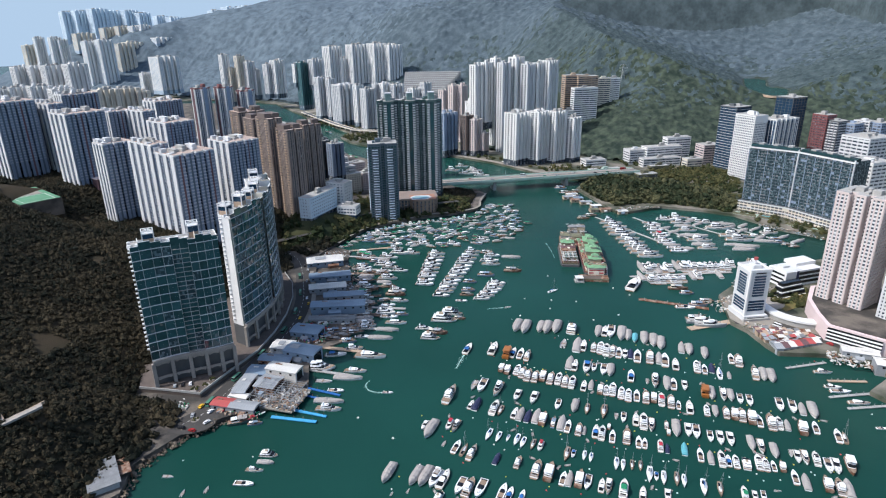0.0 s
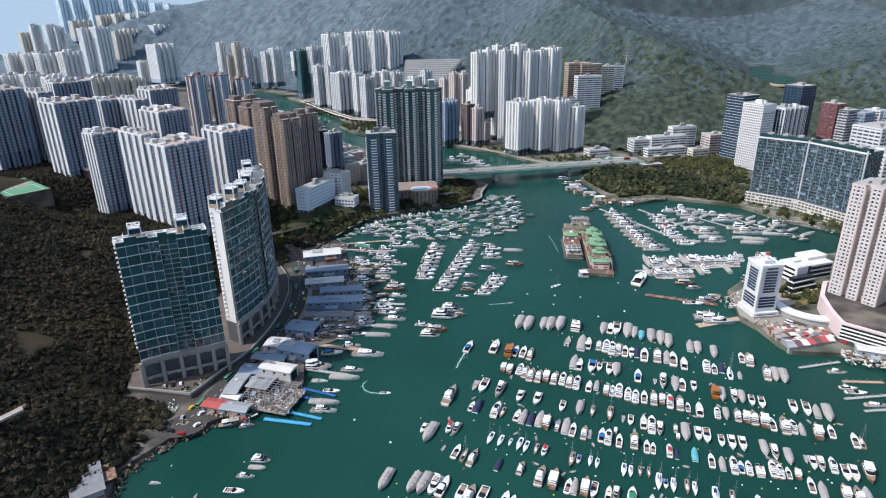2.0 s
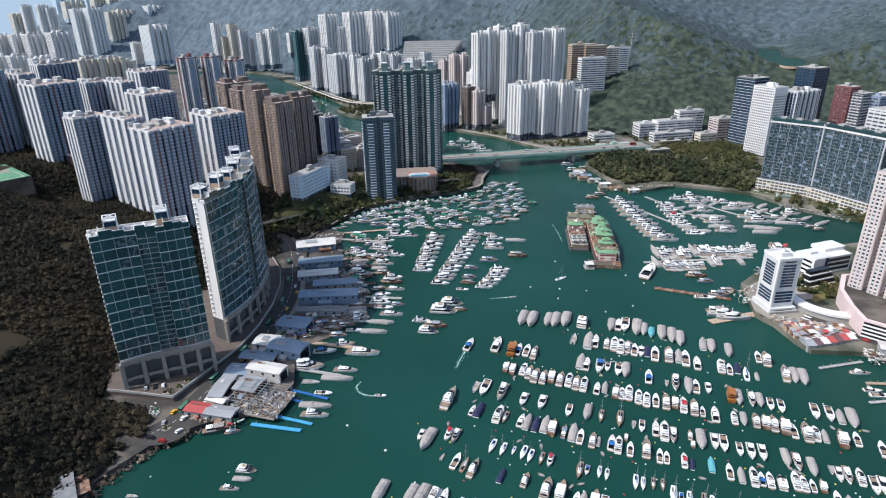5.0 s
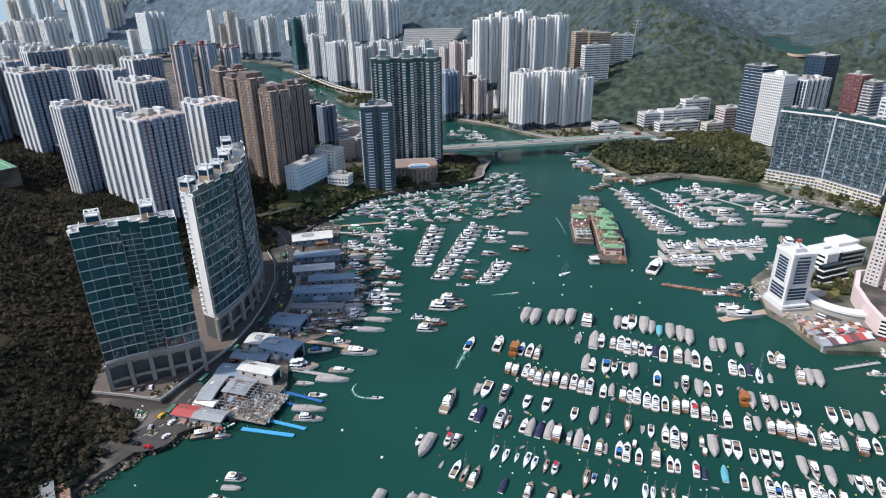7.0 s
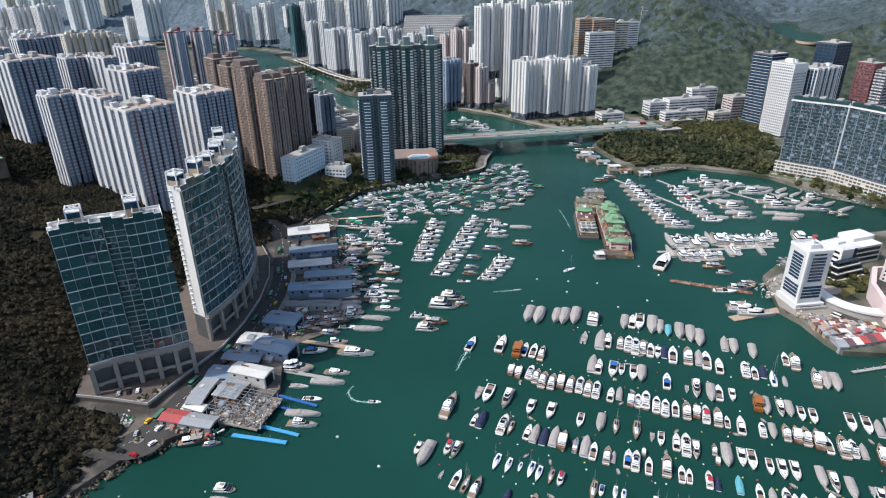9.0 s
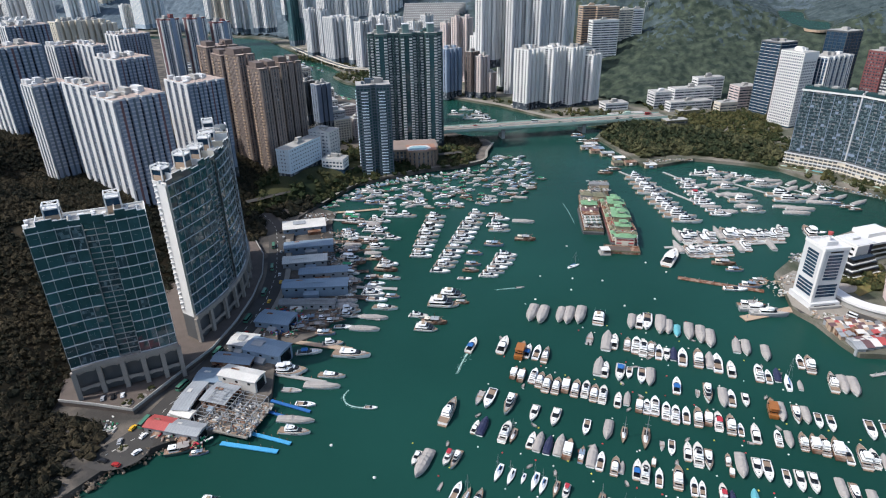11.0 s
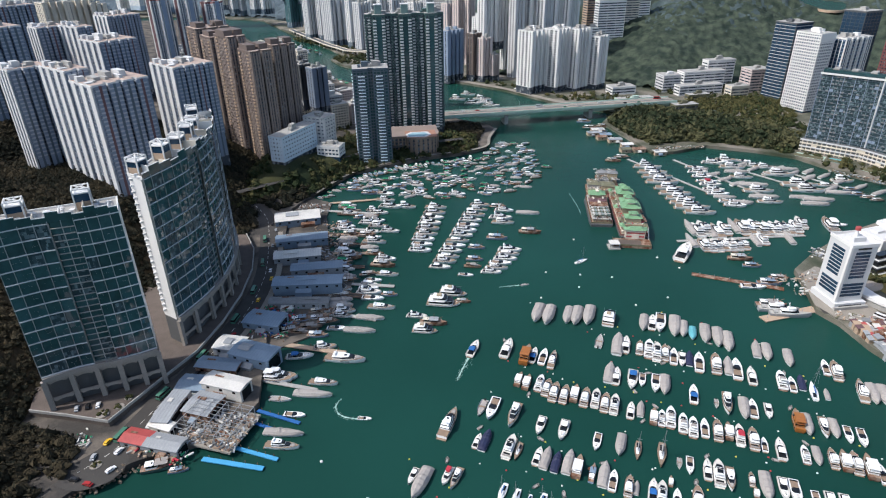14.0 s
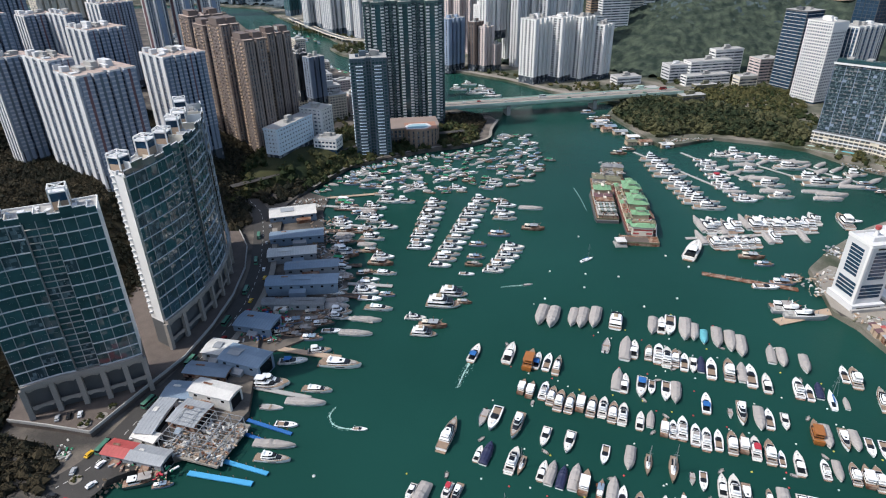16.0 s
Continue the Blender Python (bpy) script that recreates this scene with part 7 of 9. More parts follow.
tagged(isl, "round kerbed island with low shrubs", "traffic island")
g = Geo()
for i in range(9):
    crown(g, rnd, -147 + rnd.uniform(-1.6, 1.6), 287 + rnd.uniform(-1.6, 1.6), 3.4, rnd.uniform(0.5, 0.9), True)
part("shrub_clump", g, LEAF, isl, fix=False)

for cx, cy, rr, cnt in ((-157, 315, 2.8, 12), (-151.5, 320, 2.2, 9), (-150, 326, 1.8, 7)):
    bed = part("planter_bed", Geo().tube(cx, cy, 5.9, 6.5, rr, rr, 10), STONE)
    tagged(bed, "round stone planter bed with low shrubs", "planter", "forecourt planters")
    g = Geo()
    for i in range(cnt):
        crown(g, rnd, cx + rnd.uniform(-rr, rr) * 0.7, cy + rnd.uniform(-rr, rr) * 0.7, 6.4, rnd.uniform(0.6, 1.2), True)
    part("shrub_clump", g, LEAF, bed, fix=False)
PAINTS = [mat("car_paint_" + n, c, 0.25, vary=0.05) for n, c in (("white", (0.75, 0.75, 0.75)), ("silver", (0.4, 0.41, 0.42)), ("black", (0.02, 0.02, 0.022)), ("red", (0.35, 0.03, 0.03)), ("yellow", (0.7, 0.42, 0.04)), ("green", (0.08, 0.2, 0.14)))]


def car(x, y, turn, paint, L=4.4, W=1.8, H=1.5, z=3.27, van=False):
    name = "minibus" if van else "car"
    tone = paint.name.replace("car_paint_", "")
    t = thing(name, "%s %s on the quay road" % (tone, "delivery van parked" if van else "saloon car standing"), "van" if van else "car", pose(x, y, z, 0, 0, turn), "road vehicles")
    prof = [(-L / 2, 0.35), (-L / 2, H * 0.62), (-L * 0.44, H * 0.68), (L * 0.2, H * 0.66), (L * 0.47, H * 0.52), (L / 2, 0.35)] if not van else [(-L / 2, 0.35), (-L / 2, H * 0.55), (L * 0.46, H * 0.55), (L / 2, 0.35)]
    g = Geo()
    n = len(prof)
    g.add([(-W / 2, a, b) for a, b in prof] + [(W / 2, a, b) for a, b in prof], [tuple(range(n)), tuple(range(n, 2 * n))[::-1]] + [(i, (i + 1) % n, n + (i + 1) % n, n + i) for i in range(n)])
    part("body", g, paint, t)
    y0, y1 = (-L * 0.49, L * 0.44) if van else (-L * 0.38, L * 0.18)
    part("window_ribbon", Geo().prism([(-W * 0.48, y0), (W * 0.48, y0), (W * 0.48, y1), (-W * 0.48, y1)], H * 0.54, H * 0.93, 0.92 if van else 0.8), TINT, t)
    part("roof", Geo().prism([(-W * 0.44, y0 * 0.96), (W * 0.44, y0 * 0.96), (W * 0.44, y1 * 0.86), (-W * 0.44, y1 * 0.86)], H * 0.93, H, 0.94), paint, t)
    for yy in (-L * 0.3, L * 0.3):
        for sx in (-1, 1):
            ring = [(0.34 * math.cos(k * 0.7854), 0.34 * math.sin(k * 0.7854)) for k in range(8)]
            g = loft(Geo(), [[(sx * W * 0.5 - 0.12 + q, yy + cy, 0.31 + cz) for cy, cz in ring] for q in (0.0, 0.2)], True)
            part("wheel", g, TYRE, t)
    return t


for i in range(22):
    k = 8 + int(i * 3.3)
    (ax, ay), (bx, by) = line[k], line[k + 1]
    ln = math.hypot(bx - ax, by - ay)
    side = (3.0, -2.8, 5.2)[i % 3]
    turn = math.degrees(math.atan2(-(bx - ax), by - ay))
    big = i % 3 == 1
    car(ax + (by - ay) / ln * side, ay - (bx - ax) / ln * side, turn, PAINTS[(i * 5 + i // 3) % 5 if not big else (0, 5, 1)[i % 3]], 8.5 if big else 4.5, 2.4 if big else 1.8, 3.0 if big else 1.5, van=big)
for x, y, turn, c in ((-152, 279, 80, 2), (-145, 276.5, 70, 3), (-139, 284, -35, 0), (-150, 291, 10, 1), (-148, 300, -15, 4), (-162, 321, 20, 0), (-166.5, 320, 20, 2), (-171, 318.8, 20, 1)):
    car(x, y, turn, PAINTS[c], z=3.27 if y < 308 else 6.02)


def shed(quad, h, roof, wall, label, ridge=1.6, open_end=True, seed=0):
    """A boatyard shed on four ground corners: corrugated pitched roof, sheet walls, a dark panel for the shaded mouth
    to the water.
    """
    (ax, ay), (bx, by), (cx, cy), (dx, dy) = quad
    w, d = math.hypot(bx - ax, by - ay), math.hypot(cx - bx, cy - by)
    turn = math.degrees(math.atan2(by - ay, bx - ax))
    mx, my = (ax + bx + cx + dx) / 4, (ay + by + cy + dy) / 4
    t = thing("boatyard_shed", label, "shed", pose(mx, my, 3.0, 0, 0, turn), "boatyard sheds")
    body = part("wall", Geo().box(-w / 2, -d / 2, -3, w / 2, d / 2, h - 3), wall, t)
    # The wall is solid; a dark panel stands for the shade inside.
    part("doorway", Geo().box(w / 2 - 0.1, -d * 0.36, -2.4, w / 2 + 0.06, d * 0.36, h - 4), TINT, body, "dark panel for the shaded mouth towards the slip")
    part("roof", Geo().gable(-w / 2, -d / 2, w / 2, d / 2, h - 3, ridge, 0.5, 0.18), roof, t)
    g = Geo()
    n = int(w / 1.6)
    for i in range(n):
        x = -w / 2 + (i + 0.5) * w / n
        for s in (-1, 1):
            g.beam((x, s * (d / 2 + 0.5), h - 2.85), (x, 0, h - 2.85 + ridge), 0.3, 0.1)
    tagged(part("roof_rib", g, roof, t), kind="stuff")
    r = random.Random(seed + int(mx))
    part("roof_patch", Geo().beam((-w * 0.3, d * 0.12, h - 2.6 + ridge * 0.78), (-w * 0.3 + r.uniform(2, 5), d * 0.12, h - 2.6 + ridge * 0.78), d * 0.12, 0.12), r.choice((RUST, SHEDGREY, SHEDWHITE)), t)
    if w > 12:
        # raised monitor or flat patch on the roof, and a lean-to along the dark side
        if r.random() < 0.6:
            x = r.uniform(-w * 0.25, w * 0.2)
            part("roof_monitor", Geo().gable(x - w * 0.14, -d * 0.2, x + w * 0.14, d * 0.2, h - 2.4 + ridge * 0.6, ridge * 0.6, 0.2, 0.15).box(x - w * 0.13, -d * 0.18, h - 3 + ridge * 0.4, x + w * 0.13, d * 0.18, h - 2.3 + ridge * 0.6), r.choice((SHEDWHITE, SHEDGREY, roof)), t)
        x, ww = r.uniform(-w * 0.3, w * 0.1), r.uniform(0.2, 0.35) * w
        part("lean_to", Geo().add([(x, -d / 2 - 3, -2), (x + ww, -d / 2 - 3, -2), (x + ww, -d / 2, -2), (x, -d / 2, -2), (x, -d / 2 - 3, h * 0.4 - 2), (x + ww, -d / 2 - 3, h * 0.4 - 2), (x + ww, -d / 2, h * 0.55 - 2), (x, -d / 2, h * 0.55 - 2)],
                                   [(3, 2, 1, 0), (4, 5, 6, 7), (0, 1, 5, 4), (1, 2, 6, 5), (2, 3, 7, 6), (3, 0, 4, 7)]), r.choice((SHEDGREY, RUST, SHEDWHITE, SHEDBLUE)), t)
    for i in range(int(w / 6)):
        x = -w / 2 + (i + 0.5) * w / int(w / 6)
        part("window", Geo().box(x - 0.8, -d / 2 - 0.06, h - 5.4, x + 0.8, -d / 2 + 0.1, h - 4.2), TINT, body)
    return t


for quad, h, roof, wall, label in (
        (((-131, 541), (-98, 549), (-94, 532), (-127, 526)), 7, SHEDWHITE, SHEDBLUE, "white roofed boatyard shed with blue walls"),
        (((-121, 501), (-85, 507), (-82, 496), (-117, 489)), 7, SHEDBLUE, SHEDBLUE, "blue corrugated boatyard shed"),
        (((-116, 475), (-85, 480), (-82, 469), (-113, 465)), 7, SHEDWHITE, SHEDGREY, "long shed with a pale sheet roof"),
        (((-100, 456), (-67, 460), (-64, 450.5), (-98, 446.5)), 7.5, SHEDBLUE, SHEDGREY, "wide light blue repair shed"),
        (((-106, 437), (-63, 439), (-62, 427.5), (-105, 426.5)), 8.5, SHEDBLUE, SHEDBLUE, "large steel blue slipway shed"),
        (((-104, 418), (-68, 417), (-69, 410), (-103, 411)), 5, RUSTGREY, SHEDGREY, "low grey flat shed beside the slipway")):
    shed(quad, h, roof, wall, label)
for quad, h, roof, wall, label in (
        (((-111, 402), (-90, 397), (-91, 383), (-113, 387)), 7, SHEDBLUE, SHEDBLUE, "faded blue workshop shed"),
        (((-120, 375), (-106, 372), (-107, 360), (-121, 362)), 8, SHEDWHITE, SHEDGREY, "white roofed workshop shed"),
        (((-108, 369), (-86, 361), (-88, 348), (-110, 356)), 9, SHEDBLUE, SHEDBLUE, "pale blue boat hall with a pitched roof"),
        (((-126, 359), (-104, 355), (-104, 346), (-126, 348)), 6, SHEDBLUE, RUST, "rusty flat shed with a blue roof"),
        (((-131, 344), (-116, 342), (-114, 331), (-128, 331)), 6, SHEDBLUE, SHEDBLUE, "light blue lean-to workshop"),
        (((-114, 341), (-93, 334), (-96, 325), (-116, 331)), 10, SHEDWHITE, SHEDWHITE, "tall white boat hall with small windows"),
        (((-134, 309), (-126, 308), (-120, 329), (-128, 331)), 7, SHEDGREY, SHEDWHITE, "grey roofed timber store"),
        (((-120, 315), (-107, 311), (-104, 325), (-116, 329)), 7.5, SHEDGREY, RUST, "grey flat roofed yard building"),
        (((-133, 308), (-122, 304), (-121, 309), (-132, 313)), 5.5, SHEDWHITE, SHEDWHITE, "small white office shed"),
        (((-128, 303), (-112, 299), (-114, 291), (-130, 295)), 6, SHEDGREY, SHEDGREY, "grey half of a corrugated store"),
        (((-140, 306), (-128, 303), (-130, 295), (-141, 298.5)), 6, SHEDRED, SHEDGREY, "bright red half of a corrugated store")):
    shed(quad, h, roof, wall, label, ridge=1.0)

# skeleton frame of the open yard, with stored hulls and scrap below
yard = thing("steel_frame", "open steel frame of a roofless boatyard bay", "frame", pose(-103, 309, 3.2, 0, 0, -17))
part("deck_slab", Geo().box(-15.5, -12.5, -0.9, 15.5, 12.5, -0.004), PAVING, yard, "stained concrete yard deck over the water")
for i in range(5):
    for j in range(4):
        part("post", Geo().box(-0.15, -0.15, 0, 0.15, 0.15, 5.5, 0, (-14 + 7 * i, -10.5 + 7 * j)), STEEL, yard)
for i in range(5):
    part("rafter", Geo().beam((-14 + 7 * i, -10.5, 5.5), (-14 + 7 * i, 10.5, 5.9), 0.25, 0.3), STEEL, yard)
for j in range(10):
    part("purlin", Geo().beam((-14, -10.5 + 2.33 * j, 5.9), (14, -10.5 + 2.33 * j, 5.9), 0.18, 0.2), STEEL, yard)


def clutter(name, label, cx, cy, rx, ry, turn, n, z, mats, seed, big=1.6):
    r = random.Random(seed)
    groups = {}
    for i in range(n):
        m = r.choice(mats)
        g = groups.setdefault(m.name, (m, Geo()))[1]
        u, v = r.uniform(-rx, rx), r.uniform(-ry, ry)
        a = r.uniform(0.2, big * 0.55)
        b, c = a * r.uniform(0.5, 5.0), r.uniform(0.2, 0.9)
        g.box(-a / 2, -b / 2, z - 0.05, a / 2, b / 2, z + c, r.uniform(0, 180), (u, v))
    t = thing(name, label, "clutter", pose(cx, cy, 0, 0, 0, turn))
    for m, g in groups.values():
        tagged(part("heap", g, m, t), kind="stuff")
    return t


clutter("yard_clutter", "timber, drums and scrap piled in the open boatyard", -102, 308, 15, 11, -17, 420, 3.2, (SHEDGREY, RUST, TAN, TEAK, STEEL, GREY, DARKGREY, SHEDWHITE), 3)
clutter("yard_clutter", "crates, nets and drums on the quay edge", -122, 294, 13, 5, -18, 80, 3.2, (RUST, TAN, GREENCANVAS, SHEDWHITE, REDCANVAS, GREY), 4)
clutter("yard_clutter", "fishing gear and boxes on the slipway apron", -97, 394, 12, 16, 0, 130, 3.2, (RUST, REDCANVAS, SHEDWHITE, GREENCANVAS, TEAK, BLUECANVAS), 5)
clutter("yard_clutter", "frames, crates and sheets on the northern yard", -104, 560, 14, 10, 0, 90, 3.2, (SHEDWHITE, RUST, GREY, STEEL), 6)
clutter("yard_clutter", "bins and tarpaulins beside the turning circle", -160, 303, 3, 6, 30, 22, 3.2, (GREENCANVAS, SHEDWHITE, GREY), 7)

# slipways and finger piers
for x0, y0, x1, y1, w, m, lab in ((-96, 560, -52, 552, 3, GREY, "grey concrete finger pier"), (-95, 575, -50, 583, 3, TAN, "timber finger pier"), (-85, 526, -48, 520, 3, GREY, "grey concrete finger pier"),
                                  (-80, 484, -45, 482, 3, TAN, "timber finger pier"), (-60, 440, -30, 436, 3, GREY, "grey concrete finger pier"), (-60, 404, -38, 398, 3, GREY, "grey concrete finger pier"),
                                  (-92, 376, -52, 366, 3.5, TAN, "timber slip runway"), (-90, 344, -62, 336, 2.5, GREY, "grey concrete finger pier"), (-88, 322, -66, 313, 1.8, BLUECANVAS, "blue floating pontoon"),
                                  (-104, 292, -76, 286, 2.4, PONTOON, "bright light blue floating pontoon"), (-91, 298, -71, 291, 2.0, PONTOON, "bright light blue floating pontoon"), (-88, 314, -72, 307, 1.6, BLUECANVAS, "blue floating pontoon")):
    t = thing("finger_pier", lab + " on piles", "pier")
    part("deck", Geo().beam((x0, y0, 0.5), (x1, y1, 0.5), w, 0.5), m, t)
    for k in range(5):
        part("pile", Geo().tube(x0 + (x1 - x0) * (k + 0.5) / 5, y0 + (y1 - y0) * (k + 0.5) / 5 + w * 0.55, -2, 2.2, 0.22, 0.2, 6), RUST, t)

# rocks along the shore below the hill
g = Geo()
for i in range(520):
    u = rnd.random()
    k = int(u * 5)
    (ax, ay), (bx, by) = WEST_SHORE[2 + k], WEST_SHORE[3 + k]
    s = rnd.random()
    x, y, r = ax + (bx - ax) * s + rnd.uniform(-5, 5), ay + (by - ay) * s + rnd.uniform(-4, 4), rnd.uniform(0.3, 1.3)
    crown(g, rnd, x, y, rnd.uniform(-0.4, 1.2 if r < 1.2 else 2.4), r, False)
tagged(part("shore_rocks", g, ROCK, fix=False), "tumbled brown rocks along the waterline", "rocks", kind="stuff")

# boat store below the hill, and the concrete steps on the slope
t = thing("boat_store", "small store with a grey sheet roof beside the water", "shed", pose(-176, 238, 2.6, 0, 0, -57))
part("wall", Geo().box(-11, -6.5, -3, 11, 6.5, 4), SHEDGREY, t)
part("roof", Geo().prism(rect(24, 15), 4, 4.4, 1.0), RUSTGREY, t)
part("lean_to_roof", Geo().box(-10, 7.5, 2.2, 4, 13, 2.5), RUST, t)
part("lean_to_post", Geo().box(-9.8, 12.5, -3, -9.5, 12.8, 2.2).box(3.6, 12.5, -3, 3.9, 12.8, 2.2), RUST, t)
clutter("yard_clutter", "nets and crates piled below the boat store", -188, 226, 12, 7, -57, 120, 3.0, (RUST, SHEDWHITE, GREENCANVAS, TAN, REDCANVAS), 8)
zs = west_hill(-222, 250)
t = thing("concrete_steps", "pale concrete drainage steps on the hillside", "steps", pose(-222, 250, zs + 1))
part("channel", Geo().beam((-16, 6, 6), (-2, -6, 1), 4, 1.2), STONE, t)
part("channel", Geo().beam((-2, -6, 1), (12, 6, 4), 4, 1.2), STONE, t)
part("side_wall", Geo().beam((-16, 8.5, 6), (-1, -4, 1), 0.5, 1.6), TAN, t)
part("side_wall", Geo().beam((-1, -4, 1), (12, 8.5, 4), 0.5, 1.6), TAN, t)

APRON = [(-110, 372), (-88, 372), (-74, 382), (-64, 404), (-58, 420), (-58, 446), (-66, 466), (-80, 488), (-84, 508), (-92, 548), (-92, 575), (-112, 588), (-124, 560), (-112, 470)]
tagged(part("ground", Geo().prism(APRON, -3, 1.1), QUAY), "dark wet slipway aprons between the boatyard sheds", "slipway", kind="structure")
for b in (("w", -82, 399, -80, 15), ("t", -76, 391, -85, 14), ("w", -86, 388, -75, 14), ("w", -70, 383, -95, 13), ("w", -72, 400, -85, 13), ("w", -68, 514, -85, 15), ("w", -66, 494, -85, 14), ("w", -62, 476, -80, 14), ("w", -76, 534, -85, 13), ("w", -120, 288, -75, 17), ("w", -112, 286, -80, 9),
          ("w", -64, 545, -80, 12), ("f", -50, 538, -85, 13), ("k", -50, 509, -95, 12), ("w", -48, 452, -85, 13), ("w", -88, 393, -70, 12), ("t", -80, 386, -95, 12), ("w", -74, 408, -80, 12), ("w", -90, 381, -80, 10), ("w", -66, 396, -88, 14), ("k", -60, 390, -92, 12), ("f", -64, 372, -84, 13), ("w", -60, 444, -85, 14), ("c", -62, 420, -86, 15), ("w", -74, 443, -86, 12), ("b", -76, 364, -85, 15), ("f", -82, 347, -95, 17)):
    moor(*b, "boatyard slips")
berth_rnd = random.Random(55)
taken = [o for o in scene.objects if o.parent is None and o.get("group") in ("boatyard slips", "fairway and western berths")]
y = 398.0
while y < 572:
    for x in (-44 - 0.05 * (y - 400), -60 - 0.09 * (y - 400)):
        x += berth_rnd.uniform(-3, 3)
        if all(abs(o.location.y - y) > 4.6 or abs(o.location.x - x) > 12 for o in taken):
            taken.append(moor(berth_rnd.choice("fklwlcf"), x, y, -98 + berth_rnd.uniform(-5, 5), berth_rnd.uniform(11, 17), "boatyard slips"))
    y += 5.2
for x0, y0, x1, y1, w in ((-88, 515, -56, 512, 5), (-84, 461, -52, 463, 4), (-66, 428, -46, 424, 5), (-84, 553, -50, 549, 4), (-80, 498, -54, 497, 4)):
    slip = thing("slipway", "dark timber slipway running down into the water", "slipway")
    part("deck", Geo().beam((x0, y0, 0.7), (x1, y1, 0.25), w, 0.5), SOILED, slip)
    for k in (-1, 1):
        part("rail", Geo().beam((x0, y0 + k * w * 0.3, 1.2), (x1, y1 + k * w * 0.3, 0.75), 0.3, 0.25), RUST, slip)
clutter("yard_clutter", "timbers, cradles and drums on the slipway apron", -76, 470, 9, 70, 12, 260, 1.1, (RUST, TAN, GREY, SHEDGREY, TEAK, DARKGREY), 9, 2.2)

# ---- floating restaurant in mid harbour ----
def sweep_roof(g, cx, cy, w, d, z, rise, turn=0.0):
    """A tiled hip roof with upswept corners."""
    levels = ((1.0, 0.0), (0.82, 0.22), (0.6, 0.5), (0.34, 0.8), (0.14, 1.0))
    rings = []
    for k, (s, h) in enumerate(levels):
        ring = []
        for i in range(4):
            ax, ay = ((-1, -1), (1, -1), (1, 1), (-1, 1))[i]
            bx, by = ((0, -1), (1, 0), (0, 1), (-1, 0))[i]
            lift = 0.22 * rise if k == 0 else 0.0
            sx = max(s, 0.5) if w > d * 1.3 else s
            sy = max(s, 0.5) if d > w * 1.3 else s
            ring += [(cx + ax * w / 2 * sx, cy + ay * d / 2 * sy, z + rise * h + lift), (cx + bx * w / 2 * sx, cy + by * d / 2 * sy, z + rise * h)]
        rings.append(ring)
    loft(g, rings, True)
    return g


def gallery(t, x0, y0, x1, y1, z, h, wall, rail, posts):
    """One open deck: floor slab, recessed wall, rail and a row of columns."""
    part("deck_floor", Geo().box(x0, y0, z, x1, y1, z + 0.35), TAN, t)
    part("deck_wall", Geo().box(x0 + 1.6, y0 + 1.6, z + 0.35, x1 - 1.6, y1 - 1.6, z + h), wall, t)
    g = Geo()
    for a, b in (((x0, y0), (x1, y0)), ((x1, y0), (x1, y1)), ((x1, y1), (x0, y1)), ((x0, y1), (x0, y0))):
        g.beam((*a, z + 0.35), (*b, z + 0.35), 0.18, 0.95)
    part("deck_rail", g, rail, t)
    g = Geo()
    n = max(2, int((y1 - y0) / posts))
    for i in range(n + 1):
        y = y0 + 0.4 + (y1 - y0 - 0.8) * i / n
        for x in (x0 + 0.3, x1 - 0.3):
            g.box(x - 0.22, y - 0.22, z + 0.35, x + 0.22, y + 0.22, z + h)
    m = max(2, int((x1 - x0) / posts))
    for i in range(1, m):
        x = x0 + (x1 - x0) * i / m
        for y in (y0 + 0.3, y1 - 0.3):
            g.box(x - 0.22, y - 0.22, z + 0.35, x + 0.22, y + 0.22, z + h)
    tagged(part("column", g, REDWALL, t, "red painted columns"), kind="stuff")


def roofed_house(t, x, y, w, d, z, h, wall, roof, rise, label=""):
    """A pavilion on a deck: wall with dark windows, a tiled roof with swept eaves and a ridge beam."""
    base = part("pavilion", Geo().box(x - w * 0.42, y - d * 0.42, z, x + w * 0.42, y + d * 0.42, z + h), wall, t)
    inlay(base, Geo().box(x - w * 0.425, y - d * 0.34, z + h * 0.35, x + w * 0.425, y + d * 0.34, z + h * 0.75), TINT)
    part("pavilion_roof", sweep_roof(Geo(), x, y, w, d, z + h - 0.1, rise), roof, base, label)
    part("ridge", Geo().box(x - w * 0.08, y - d * 0.26, z + h + rise - 0.2, x + w * 0.08, y + d * 0.26, z + h + rise + 0.35), CREAM, base)
    return base


rest = thing("floating_restaurant", "ornate floating restaurant with green tiled pagoda roofs", "floating restaurant", pose(147, 540, 0, 0, 0, -7))
part("hull", Geo().prism([(-9, -42), (9, -42), (10, -36), (10, 36), (7, 44), (-7, 44), (-10, 36), (-10, -36)], -1.5, 2.2, 1.02), DARKGREY, rest)
gallery(rest, -9.8, -40, 9.8, 40, 2.2, 3.2, CREAM, REDWALL, 4)
gallery(rest, -9.0, -36, 9.0, 37, 5.4, 3.2, GOLD, CREAM, 4)
part("terrace", Geo().box(-8.4, -33, 8.6, 8.4, 35, 8.95), PAVING, rest)
deal = random.Random(91)
